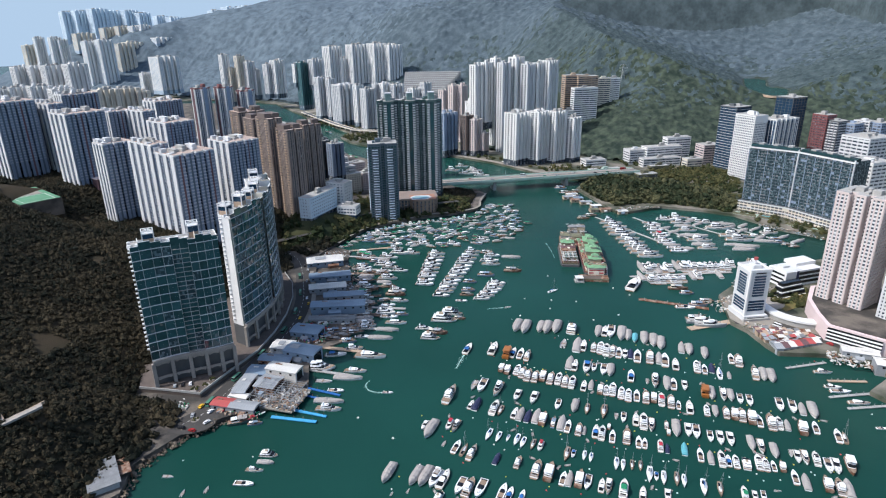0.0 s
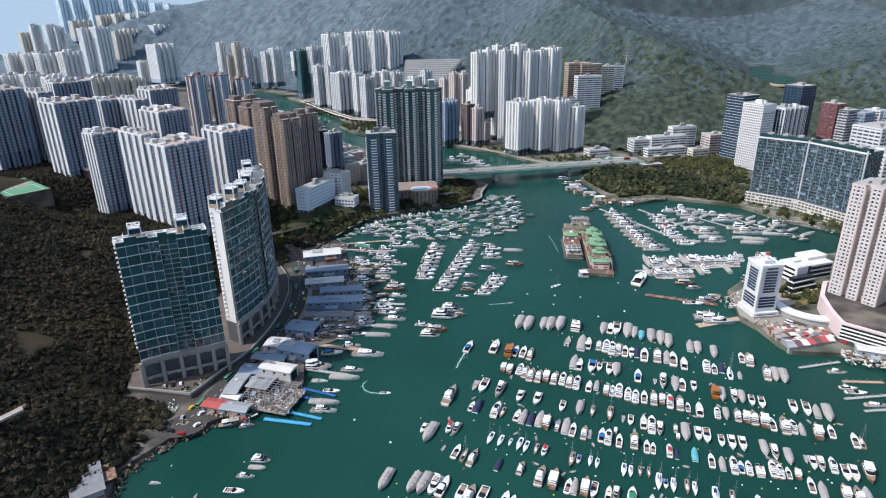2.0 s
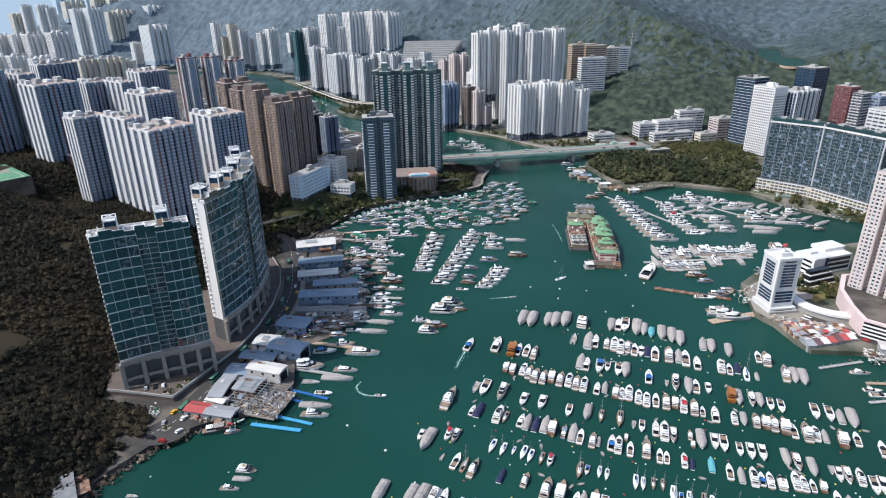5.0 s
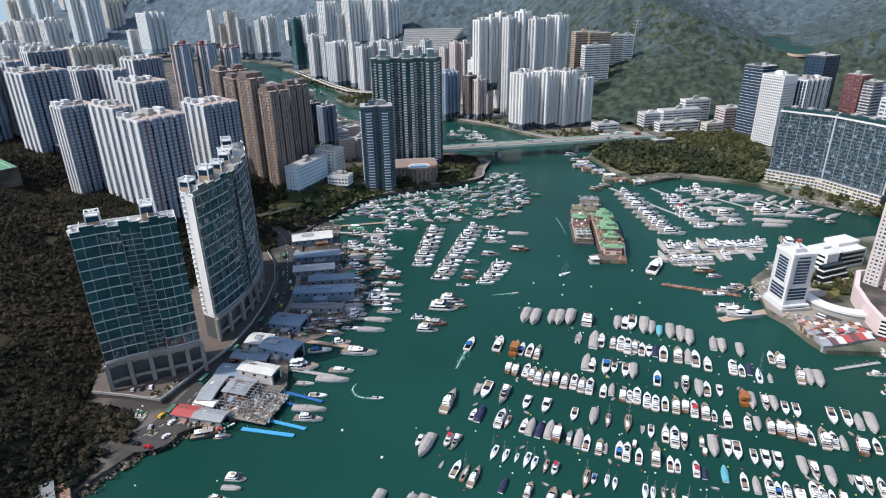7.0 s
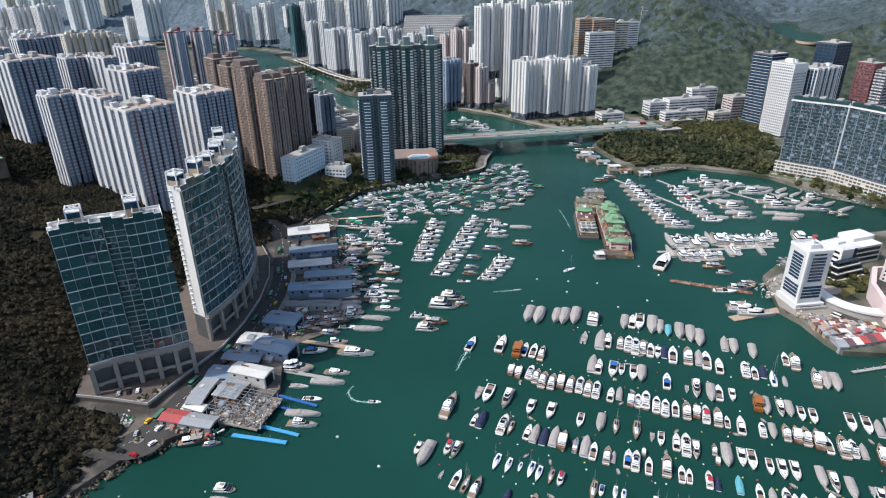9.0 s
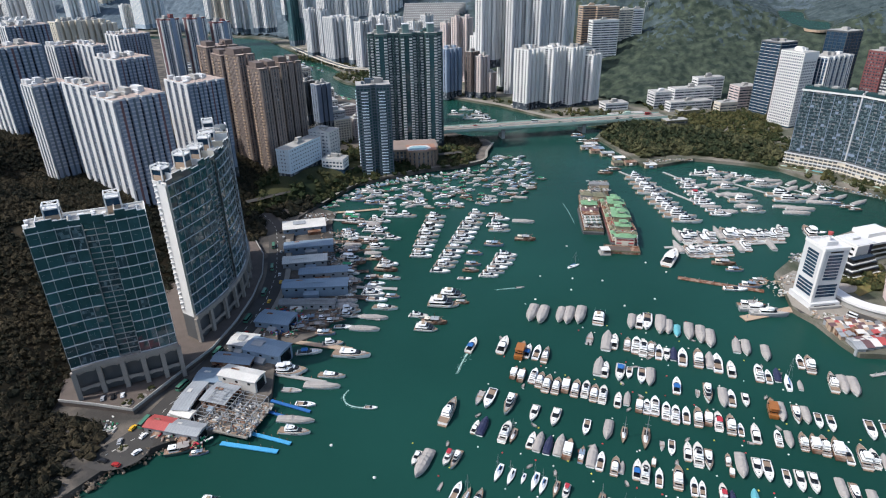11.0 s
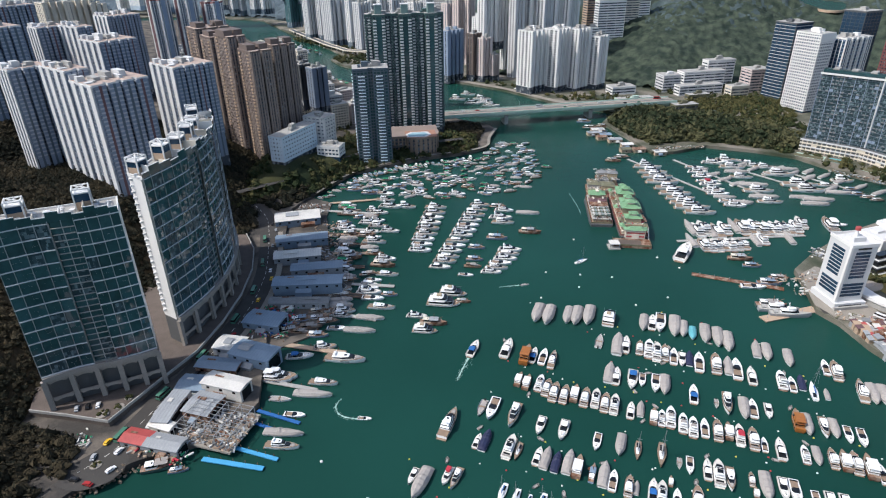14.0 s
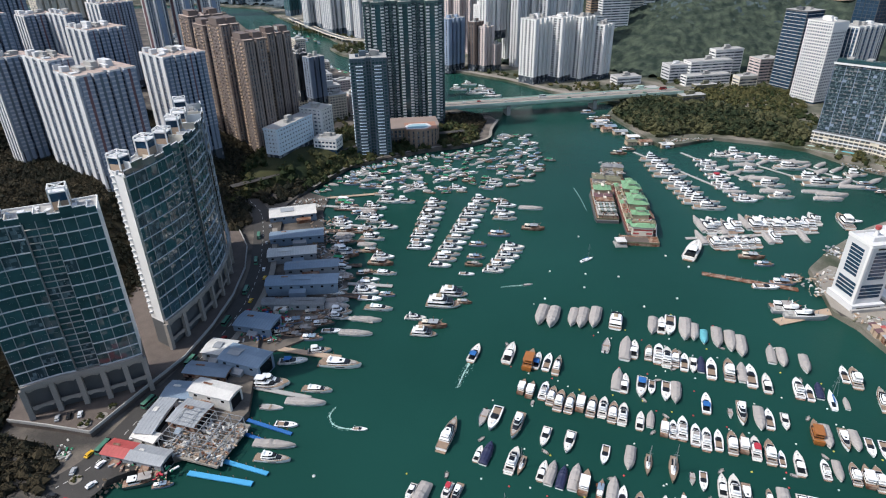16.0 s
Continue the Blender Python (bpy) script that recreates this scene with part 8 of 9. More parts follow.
for y, w, d, z, h, rise in ((-28, 13, 9, 8.95, 3.6, 2.2), (-14, 15, 12, 8.95, 6.2, 3.0), (2, 12, 10, 8.95, 4.2, 2.4), (16, 14, 11, 8.95, 5.6, 2.8), (30, 11, 9, 8.95, 3.4, 2.0)):
    base = roofed_house(rest, 0, y, w, d, z, h, GOLD, JADE, rise, "green glazed tile roof")
    part("lantern_storey", Geo().box(-w * 0.18, y - d * 0.18, z + h + rise * 0.3, w * 0.18, y + d * 0.18, z + h + rise + 0.8), CREAM, base)
    part("upper_roof", sweep_roof(Geo(), 0, y, w * 0.55, d * 0.55, z + h + rise + 0.7, rise * 0.7), JADE, base, "green glazed tile roof")
for k in range(9):
    y = -35 + 8.6 * k
    for sx in (-1, 1):
        part("side_roof", sweep_roof(Geo(), sx * 8.3, y, 4.0, 7.4, 8.6 + 0.6 * (k % 2), 1.2), deal.choice((JADE, JADE_OLD, JADE, RUST)), rest)
part("front_gate", Geo().box(-7, -44.5, 2.2, 7, -41, 9).box(-2.5, -45, 2.2, 2.5, -44, 6), CREAM, rest)
part("gate_panel", Geo().box(-6.4, -44.7, 3.4, 6.4, -44.4, 4.6).box(-6.4, -44.7, 6.2, 6.4, -44.4, 7.2), SHEDRED, rest)
part("gate_roof", sweep_roof(Geo(), 0, -42.5, 17, 6, 9, 2.2), JADE, rest)
part("stern_sail", Geo().add([(9.9, -44, 1), (10.3, -44, 1), (10.3, -34, 1), (9.9, -34, 1), (9.9, -38, 8), (10.3, -38, 8), (10.3, -35, 8), (9.9, -35, 8)], [(3, 2, 1, 0), (4, 5, 6, 7), (0, 1, 5, 4), (1, 2, 6, 5), (2, 3, 7, 6), (3, 0, 4, 7)]), WHITE, rest, "white painted prow screen")

tai = thing("floating_restaurant", "smaller old floating restaurant with weathered roofs", "floating restaurant", pose(127, 548, 0, 0, 0, -7))
part("hull", Geo().prism([(-8, -27), (8, -27), (9, -22), (9, 24), (6, 28), (-6, 28), (-9, 24), (-9, -22)], -1.5, 2.0), DARKGREY, tai)
gallery(tai, -8, -25, 8, 26, 2.0, 3.0, GOLD, JADE_OLD, 4)
part("terrace", Geo().box(-7.4, -24, 5.0, 7.4, 25, 5.3), GREY, tai)
roofed_house(tai, 0, 19, 14, 10, 5.3, 4.2, GOLD, JADE, 2.6, "bright green tile roof")
for x, y, w, d in ((-3.8, 8, 7.4, 8), (3.9, 9, 7, 7), (0, 0, 14, 7)):
    roofed_house(tai, x, y, w, d, 5.3, 2.6, RUST, MAROON if y else RUST, 1.6)
for i in range(6):
    part("awning_frame", Geo().beam((-7, -22 + 3.2 * i, 7.6), (7, -22 + 3.2 * i, 7.9), 0.5, 0.3), SHEDWHITE if i % 2 else JADE_OLD, tai)
    part("awning", Geo().box(-6.5 + 2.2 * i, -22, 7.2, -5.1 + 2.2 * i, -6, 7.5), JADEWALL if i % 2 else SHEDWHITE, tai)

for x, y, w, d, h, m, lab in ((139, 592, 24, 28, 9, JADE_OLD, "rusty kitchen barge with weathered green roofs"), (150, 616, 18, 26, 11, RUSTGREY, "grey service barge with stacked cabins"), (138, 491, 26, 12, 2.0, TAN, "low landing pontoon with a red deck")):
    b = thing("service_barge", lab, "barge", pose(x, y, 0, 0, 0, -9))
    part("hull", Geo().prism([(-w / 2, -d / 2), (w / 2, -d / 2), (w / 2, d / 2), (-w / 2, d / 2)], -1.2, 1.8), RUST, b)
    if h > 3:
        for k in range(5):
            cx, cy = (k % 2 - 0.5) * w * 0.45, (k - 2) * d * 0.18
            hh = h * (0.6 + 0.13 * ((k * 3) % 4))
            cab = part("cabin", Geo().box(cx - w * 0.22, cy - d * 0.12, 1.8, cx + w * 0.22, cy + d * 0.12, hh), GOLD if k % 2 else GREY, b)
            part("cabin_roof", sweep_roof(Geo(), cx, cy, w * 0.5, d * 0.27, hh, 1.6), m, cab)
            part("window_ribbon", Geo().box(cx - w * 0.225, cy - d * 0.09, hh - 2.0, cx + w * 0.225, cy + d * 0.09, hh - 1.1), TINT, cab)
    else:
        part("red_deck", Geo().box(-w * 0.4, -d * 0.35, 1.8, w * 0.25, d * 0.3, 2.0), TERRACE, b)
        part("rail", Geo().box(-w / 2, -d / 2, 1.8, w / 2, -d / 2 + 0.15, 2.9).box(-w / 2, -d / 2, 1.8, -w / 2 + 0.15, d / 2, 2.9).box(w / 2 - 0.15, -d / 2, 1.8, w / 2, d / 2, 2.9), JADE_OLD, b)
clutter("deck_clutter", "tanks, ducts and crates on the barge roofs", 149, 615, 9, 14, -9, 150, 7.5, (GREY, RUST, JADE_OLD, SHEDWHITE), 12)
ld = thing("landing_stage", "small roofed landing stage", "landing stage", pose(124, 487, 0))
part("float", Geo().box(-4, -4, -0.8, 4, 4, 1.0), GREY, ld)
part("canopy", Geo().box(-3.6, -3.6, 4.0, 3.6, 3.6, 4.3), SHEDWHITE, ld)
for sx in (-3.2, 3.2):
    for sy in (-3.2, 3.2):
        part("post", Geo().box(sx - 0.15, sy - 0.15, 1, sx + 0.15, sy + 0.15, 4), STEEL, ld)

# ---- road bridge over the channel ----
MINT = mat("pale_mint_paint", (0.42, 0.55, 0.47), 0.6, vary=0.15, scale=0.1)
bridge = thing("road_bridge", "concrete road bridge with pale green parapets", "bridge")
A, Bp = Vector((-30, 797, 15)), Vector((290, 858, 15))
dirv = (Bp - A).normalized()
nrm = Vector((dirv.y, -dirv.x, 0))
part("deck", Geo().beam(A - Vector((0, 0, 1.6)), Bp - Vector((0, 0, 1.6)), 23, 1.6), GREY, bridge)
part("carriageway", Geo().beam(A + Vector((0, 0, 0.004)), Bp + Vector((0, 0, 0.004)), 19, 0.05), PAVING, bridge)
part("median", Geo().beam(A + Vector((0, 0, 0.05)), Bp + Vector((0, 0, 0.05)), 1.0, 0.7), GREY, bridge)
for s in (-1, 1):
    part("parapet", Geo().beam(A + nrm * 11.3 * s, Bp + nrm * 11.3 * s, 0.5, 1.3), MINT, bridge)
    part("edge_beam", Geo().beam(A + nrm * 11.4 * s - Vector((0, 0, 1.9)), Bp + nrm * 11.4 * s - Vector((0, 0, 1.9)), 0.4, 1.9), MINT, bridge)
for s in (-6, 6):
    g = Geo()
    top, low = [], []
    for i in range(33):
        u = i / 32
        p = A + (Bp - A) * u + nrm * s
        dep = 2.0 + 3.6 * abs(math.cos(u * math.pi * 3)) ** 2
        top.append((p.x, p.y, 13.4))
        low.append((p.x, p.y, 13.4 - dep))
    g.add(top + low, [(i, i + 1, 34 + i, 33 + i) for i in range(32)])
    part("girder", g, MINT, bridge)
for u in (0.06, 0.335, 0.66, 0.94):
    p = A + (Bp - A) * u
    part("pier", Geo().box(-2.2, -8, -3, 2.2, 8, 11, math.degrees(math.atan2(dirv.y, dirv.x)), (p.x, p.y)), GREY, bridge)
for i in range(9):
    p = A + (Bp - A) * (i + 0.5) / 9
    lamp = thing("street_lamp", "tall twin-arm steel street lamp on the bridge", "street lamp", pose(p.x, p.y, 15.6), "bridge lamps")
    part("pole", Geo().tube(0, 0, 0, 9, 0.14, 0.08, 6), STEEL, lamp)
    part("arm", Geo().beam((-nrm.x * 2.2, -nrm.y * 2.2, 9), (nrm.x * 2.2, nrm.y * 2.2, 9), 0.12, 0.12), STEEL, lamp)
for i in range(12):
    p = A + (Bp - A) * ((i * 0.61803) % 1) + nrm * (5 if i % 2 else -5)
    car(p.x, p.y, math.degrees(math.atan2(-dirv.x, dirv.y)), PAINTS[(0, 1, 3, 5, 0, 2)[i % 6]], 9 if i % 4 == 0 else 4.5, 2.4 if i % 4 == 0 else 1.8, 3.2 if i % 4 == 0 else 1.5, 15.06, i % 4 == 0)

# ---- eastern point: white office, low block, pink towers ----
off = thing("office_tower", "white office tower with dark ribbon windows and a red beacon", "office tower", pose(237, 408.5, 3.2, 0, 0, 7) @ Matrix.Diagonal((1.02, 0.96, 0.92, 1)))
part("body", Geo().box(-8, -9, 0, 8, 9, 43), PALE, off)
for z0, z1, n in ((8, 18, 4), (21, 40, 8)):
    for k in range(n):
        z = z0 + (z1 - z0) * k / n
        hh = (z1 - z0) / n * 0.72
        for face in range(3):
            w = (12.6, 13.6, 13.6)[face] * (1.0 if z0 < 20 else 0.72)
            at = ((0, -9.06), (-8.06, 0), (8.06, 0))[face]
            if face == 0:
                part("window_ribbon", Geo().box(-w / 2, at[1] - 0.1, z, w / 2, at[1] + 0.2, z + hh), BLUEGLASS, off)
            else:
                part("window_ribbon", Geo().box(at[0] - 0.15, -w / 2, z, at[0] + 0.15, w / 2, z + hh), BLUEGLASS, off)
part("roof_parapet", Geo().box(-8.3, -9.3, 42.6, 8.3, -8.8, 44.6).box(-8.3, 8.8, 42.6, 8.3, 9.3, 44.6).box(-8.3, -8.8, 42.6, -7.8, 8.8, 44.6).box(7.8, -8.8, 42.6, 8.3, 8.8, 44.6), WHITE, off)
part("roof_plant", Geo().box(-3, -3, 43, 4, 4, 46), PALE, off)
part("beacon_mast", Geo().tube(0, 0, 46, 50, 1.1, 0.7, 8), WHITE, off)
part("beacon", Geo().tube(0, 0, 50, 52, 1.5, 1.5, 10), SHEDRED, off, "red drum beacon on the mast")
part("sign_bar", Geo().box(-4, -9.25, 41, 4, -9.1, 42), TINT, off)
part("base_block", Geo().box(-9.6, -11.5, -4, 9.6, 10, 4.4), PALE, off)
part("base_step", Geo().box(-10.4, -13, -4, 10.4, -11.4, 2.4), GREY, off)
part("base_window", Geo().box(-7, -11.62, 1.0, 7, -11.3, 3.0), TINT, off)
part("side_slab", Geo().box(-8.6, -9.6, 0, -7.2, -8, 43), WHITE, off)

low = thing("office_block", "low white block with black ribbon windows", "office block", pose(308, 470, 3.2, 0, 0, 17.5) @ Matrix.Diagonal((1.2, 0.95, 0.7, 1)))
part("body", Geo().box(-16, -9, -1, 16, 11, 20), WHITE, low)
part("upper_wing", Geo().box(0, 0, 20, 18, 14, 24), WHITE, low)
for k in range(3):
    part("window_ribbon", Geo().box(-4, -9.08, 3 + 5.6 * k, 15, -8.8, 6.6 + 5.6 * k), TINT, low)
    part("window_ribbon", Geo().box(-16.08, -7, 3 + 5.6 * k, -15.8, 9, 5.4 + 5.6 * k), TINT, low)
part("corner_fin", Geo().box(-6.5, -9.4, 0, -4.5, -8.9, 20), NAVY, low)
part("terrace_roof", Geo().box(-15, -8, 20, -1, 10, 20.5), PALE, low)
part("roof_plant", Geo().box(-12, 0, 20.5, -6, 6, 23), PALE, low)

tagged(part("ground", Geo().prism([(268, 436), (282, 448), (310, 452), (292, 424), (270, 412)], 3.0, 3.5), LAWN), "dry brown lawn behind the office", "lawn", kind="structure")
gp = thing("garden_pool", "round dark pool in a paved garden court", "pool", pose(264, 428, 3.4))
part("paving", Geo().tube(0, 0, -0.2, 0.3, 12, 12, 24), PAVING, gp)
part("basin", Geo().tube(0, 0, 0.3, 0.36, 6.5, 6.5, 20), SLABGLASS, gp)
part("rim", Geo().tube(0, 0, 0.2, 0.42, 7.4, 7.2, 20), STONE, gp)
terr = thing("terrace_building", "white stepped terrace building with planted decks", "building", pose(290, 442, 3.2, 0, 0, 20))
for k in range(3):
    part("terrace_floor", Geo().box(-14 + 3 * k, -3 + 2.5 * k, 3.4 * k, 14, 8, 3.4 * k + 0.6), WHITE, terr)
    part("recess", Geo().box(-13 + 3 * k, -2 + 2.5 * k, 3.4 * k + 0.6, 13.4, 7.6, 3.4 * k + 3.4), TINT, terr, "dark glazed recess")
pod = thing("car_park_podium", "pale pink car park podium with open decks", "podium", pose(0, 0, 3.2))
POD = [(284, 411), (276, 386), (272, 366), (296, 342), (360, 322), (380, 400), (345, 436), (300, 434)]
part("body", Geo().prism(POD, -1, 12), ROSE, pod)
for k in range(4):
    # Dark strips on the solid body stand for shaded deck openings.
    part("deck_slot", Geo().beam((272.2 - 0.3, 365 - 0.3, 2 + 2.6 * k), (295.6 - 0.3, 341.6 - 0.3, 2 + 2.6 * k), 0.5, 1.3), TINT, pod)
    part("deck_rail", Geo().beam((271.9 - 0.3, 364.7 - 0.3, 1.0 + 2.6 * k), (295.3 - 0.3, 341.3 - 0.3, 1.0 + 2.6 * k), 0.6, 1.0), WHITE, pod)
part("garden", Geo().prism([(x * 0.94 + 19.5, y * 0.94 + 23) for x, y in POD], 12, 12.5), QUAY, pod)
for x, y, w, d, wall, lab in ((311, 407, 32, 26, PINK, "tall pale pink apartment tower with white window bays"), (333, 371, 30, 26, PALE, "tall pale green and pink apartment tower"), (358, 398, 30, 26, PINK, "tall pale pink apartment tower with white window bays")):
    tower("apartment_tower", lab, x, y, 15, 99, -58, notched(w, d, 2, 5, 4), wall, PALE, GLASS, 2.8, 2.7, 1.3, 1.1, tanks=2, group="pink towers", deep=6)
cur = thing("curved_terrace", "white curved terrace building with dark glazing", "building", pose(0, 0, 3.2))
arc = curve([(252, 418), (255, 402), (262, 392), (272, 386), (284, 384)], 20)
rings_w, rings_r = [], []
for i, (x, y) in enumerate(arc):
    (ax, ay), (bx, by) = arc[max(i - 1, 0)], arc[min(i + 1, 20)]
    ln = math.hypot(bx - ax, by - ay)
    nx, ny = (by - ay) / ln, -(bx - ax) / ln
    rings_w.append([(x - nx * 3, y - ny * 3, -1), (x + nx * 3, y + ny * 3, -1), (x + nx * 3, y + ny * 3, 3.6), (x - nx * 3, y - ny * 3, 3.6)])
    rings_r.append([(x - nx * 3.8, y - ny * 3.8, 3.6), (x + nx * 3.8, y + ny * 3.8, 3.6), (x + nx * 3.8, y + ny * 3.8, 5.2), (x - nx * 3.8, y - ny * 3.8, 5.2)])
part("wall", loft(Geo(), rings_w, True), GREY, cur)
part("roof", loft(Geo(), rings_r, True), WHITE, cur)
tagged(part("road", strip([(222, 398), (246, 394), (262, 378), (284, 350), (300, 318)], 10, 3.27, 24), ASPHALT), "asphalt road behind the boat sheds", "road", kind="structure")
for i in range(9):
    p = (250 + 5.5 * i, 388 - 7.2 * i)
    car(p[0], p[1], 36, PAINTS[(0, 1, 2, 0, 3, 1)[i % 6]], 6 if i % 3 == 0 else 4.5, 2.1, 2.6 if i % 3 == 0 else 1.5, 3.29, i % 3 == 0)

# boat sheds with red, white and grey roofs on the point
for i in range(7):
    x = 233.4 + 5.0 * i
    m = (SHEDGREY, MAROON, SHEDWHITE, SHEDRED, MAROON, SHEDRED, SHEDWHITE)[i]
    y = 357.4 + 0.24 * (x - 233)
    shed(((x - 2.5, y + 5.4), (x + 2.5, y + 5.4), (x + 2.5, y - 5.4), (x - 2.5, y - 5.4)), 5.0, m, SHEDGREY, "long waterside shed bay with a %s" % m.name.replace("_", " "), 1.1, seed=i)
def hut(x, y, w, d, h, turn, roof, wall):
    """A makeshift hut: sheet walls under a single-pitch roof of overlapping sheets."""
    t = thing("hut", "makeshift waterside hut with a %s" % roof.name.replace("_", " "), "hut", pose(x, y, 3.2, 0, 0, turn), "huts on the point")
    part("wall", Geo().box(-w / 2, -d / 2, -0.4, w / 2, d / 2, h), wall, t)
    z = h + 0.004
    part("roof", Geo().add([(-w / 2 - 0.4, -d / 2 - 0.4, z), (w / 2 + 0.4, -d / 2 - 0.4, z), (w / 2 + 0.4, d / 2 + 0.4, z + 0.7), (-w / 2 - 0.4, d / 2 + 0.4, z + 0.7),
                            (-w / 2 - 0.4, -d / 2 - 0.4, z + 0.2), (w / 2 + 0.4, -d / 2 - 0.4, z + 0.2), (w / 2 + 0.4, d / 2 + 0.4, z + 0.9), (-w / 2 - 0.4, d / 2 + 0.4, z + 0.9)],
                           [(3, 2, 1, 0), (4, 5, 6, 7), (0, 1, 5, 4), (1, 2, 6, 5), (2, 3, 7, 6), (3, 0, 4, 7)]), roof, t)
    return t


jumble = random.Random(77)
for i in range(11):
    for j in range(6):
        x, y = 229.4 + 3.4 * i + jumble.uniform(-0.7, 0.7), 365.2 + 2.9 * j + jumble.uniform(-0.5, 0.5) + 0.1 * i
        if y > 382.5 - (x - 229) * 0.22:
            continue
        hut(x, y, jumble.uniform(2.2, 3.6), jumble.uniform(1.8, 2.8), jumble.uniform(2.2, 3.8), jumble.uniform(-12, 16), jumble.choice((SHEDRED, MAROON, SHEDWHITE, SHEDGREY, RUST, RUSTGREY, SHEDWHITE, TAN)), jumble.choice((TAN, SHEDGREY, RUST)))
for quad, h, m, lab in ((((274, 352), (294, 344), (291, 336), (271, 343)), 7, SHEDWHITE, "wide white roofed slip shed"), (((284, 334), (306, 326), (303, 316), (281, 323)), 8, SHEDWHITE, "wide white roofed slip shed"),
                        (((283, 318), (304, 310), (301, 300), (280, 307)), 8, SHEDBLUE, "pale blue roofed slip shed"), (((290, 362), (316, 348), (312, 340), (287, 354)), 6, SHEDWHITE, "long white workshop roof")):
    shed(quad, h, m, SHEDGREY, lab, 0.8)
clutter("yard_clutter", "scaffolding, hulls and gear in the eastern boatyard", 272, 338, 12, 9, -20, 150, 3.2, (RUST, SHEDWHITE, TAN, GREY, STEEL, SHEDWHITE), 21)
clutter("yard_clutter", "stalls and gear along the point's edge", 250, 380, 14, 5, -30, 80, 3.2, (SHEDRED, SHEDWHITE, GREY, RUST), 22)
clutter("yard_clutter", "boats and crates on the pier apron", 222, 424, 7, 10, 0, 50, 3.2, (TAN, SHEDWHITE, GREY), 23)

tagged(part("pavement", Geo().prism([(226, 420), (221, 402), (226.5, 387), (238, 383), (254, 390), (250, 412), (262, 436), (246, 448), (234, 440)], 3.0, 3.6), PAVING), "pale paved apron round the office", "pavement", kind="structure")
clutter("yard_clutter", "crates, benches and stores on the office quay", 240, 428, 8, 13, 25, 90, 3.6, (SHEDWHITE, GREY, TAN, DARKGREY, RUST), 24)
clutter("yard_clutter", "planters and kiosks below the office", 236, 388, 10, 4, -20, 40, 3.6, (TAN, GREY, SHEDWHITE, JADE_OLD), 25)

clutter("yard_clutter", "parked dinghies, stores and crates on the paved quay", 266, 462, 9, 14, 55, 110, 3.2, (SHEDWHITE, GREY, TAN, DARKGREY, SHEDGREY), 26, 2.4)

# piers and pontoons on the eastern side
for x0, y0, x1, y1, w, m, lab in ((222, 402, 186, 392, 6, TAN, "brown timber jetty"), (215, 425, 165, 446, 4, RUST, "dark floating breakwater with gear"), (258, 340, 228, 334, 2.0, GREY, "grey floating pontoon"),
                                  (266, 303, 236, 300, 2.0, GREY, "grey floating pontoon"), (268, 290, 240, 288, 2.0, GREY, "grey floating pontoon"), (270, 316, 246, 318, 2.2, TAN, "timber pontoon"),
                                  (172, 494, 268, 500, 3.0, GREY, "long grey yacht club pontoon"), (186, 676, 246, 556, 2.6, GREY, "long grey yacht club pontoon"), (230, 672, 276, 572, 2.6, GREY, "long grey yacht club pontoon"),
                                  (262, 668, 320, 585, 2.6, GREY, "long grey yacht club pontoon"), (300, 660, 352, 590, 2.6, GREY, "long grey yacht club pontoon")):
    t = thing("pontoon", lab + " on piles", "pontoon")
    part("deck", Geo().beam((x0, y0, 0.3), (x1, y1, 0.3), w, 0.5), m, t)
    for k in range(6):
        part("pile", Geo().tube(x0 + (x1 - x0) * (k + 0.5) / 6, y0 + (y1 - y0) * (k + 0.5) / 6, -2, 2.6, 0.2, 0.18, 6), STEEL, t)

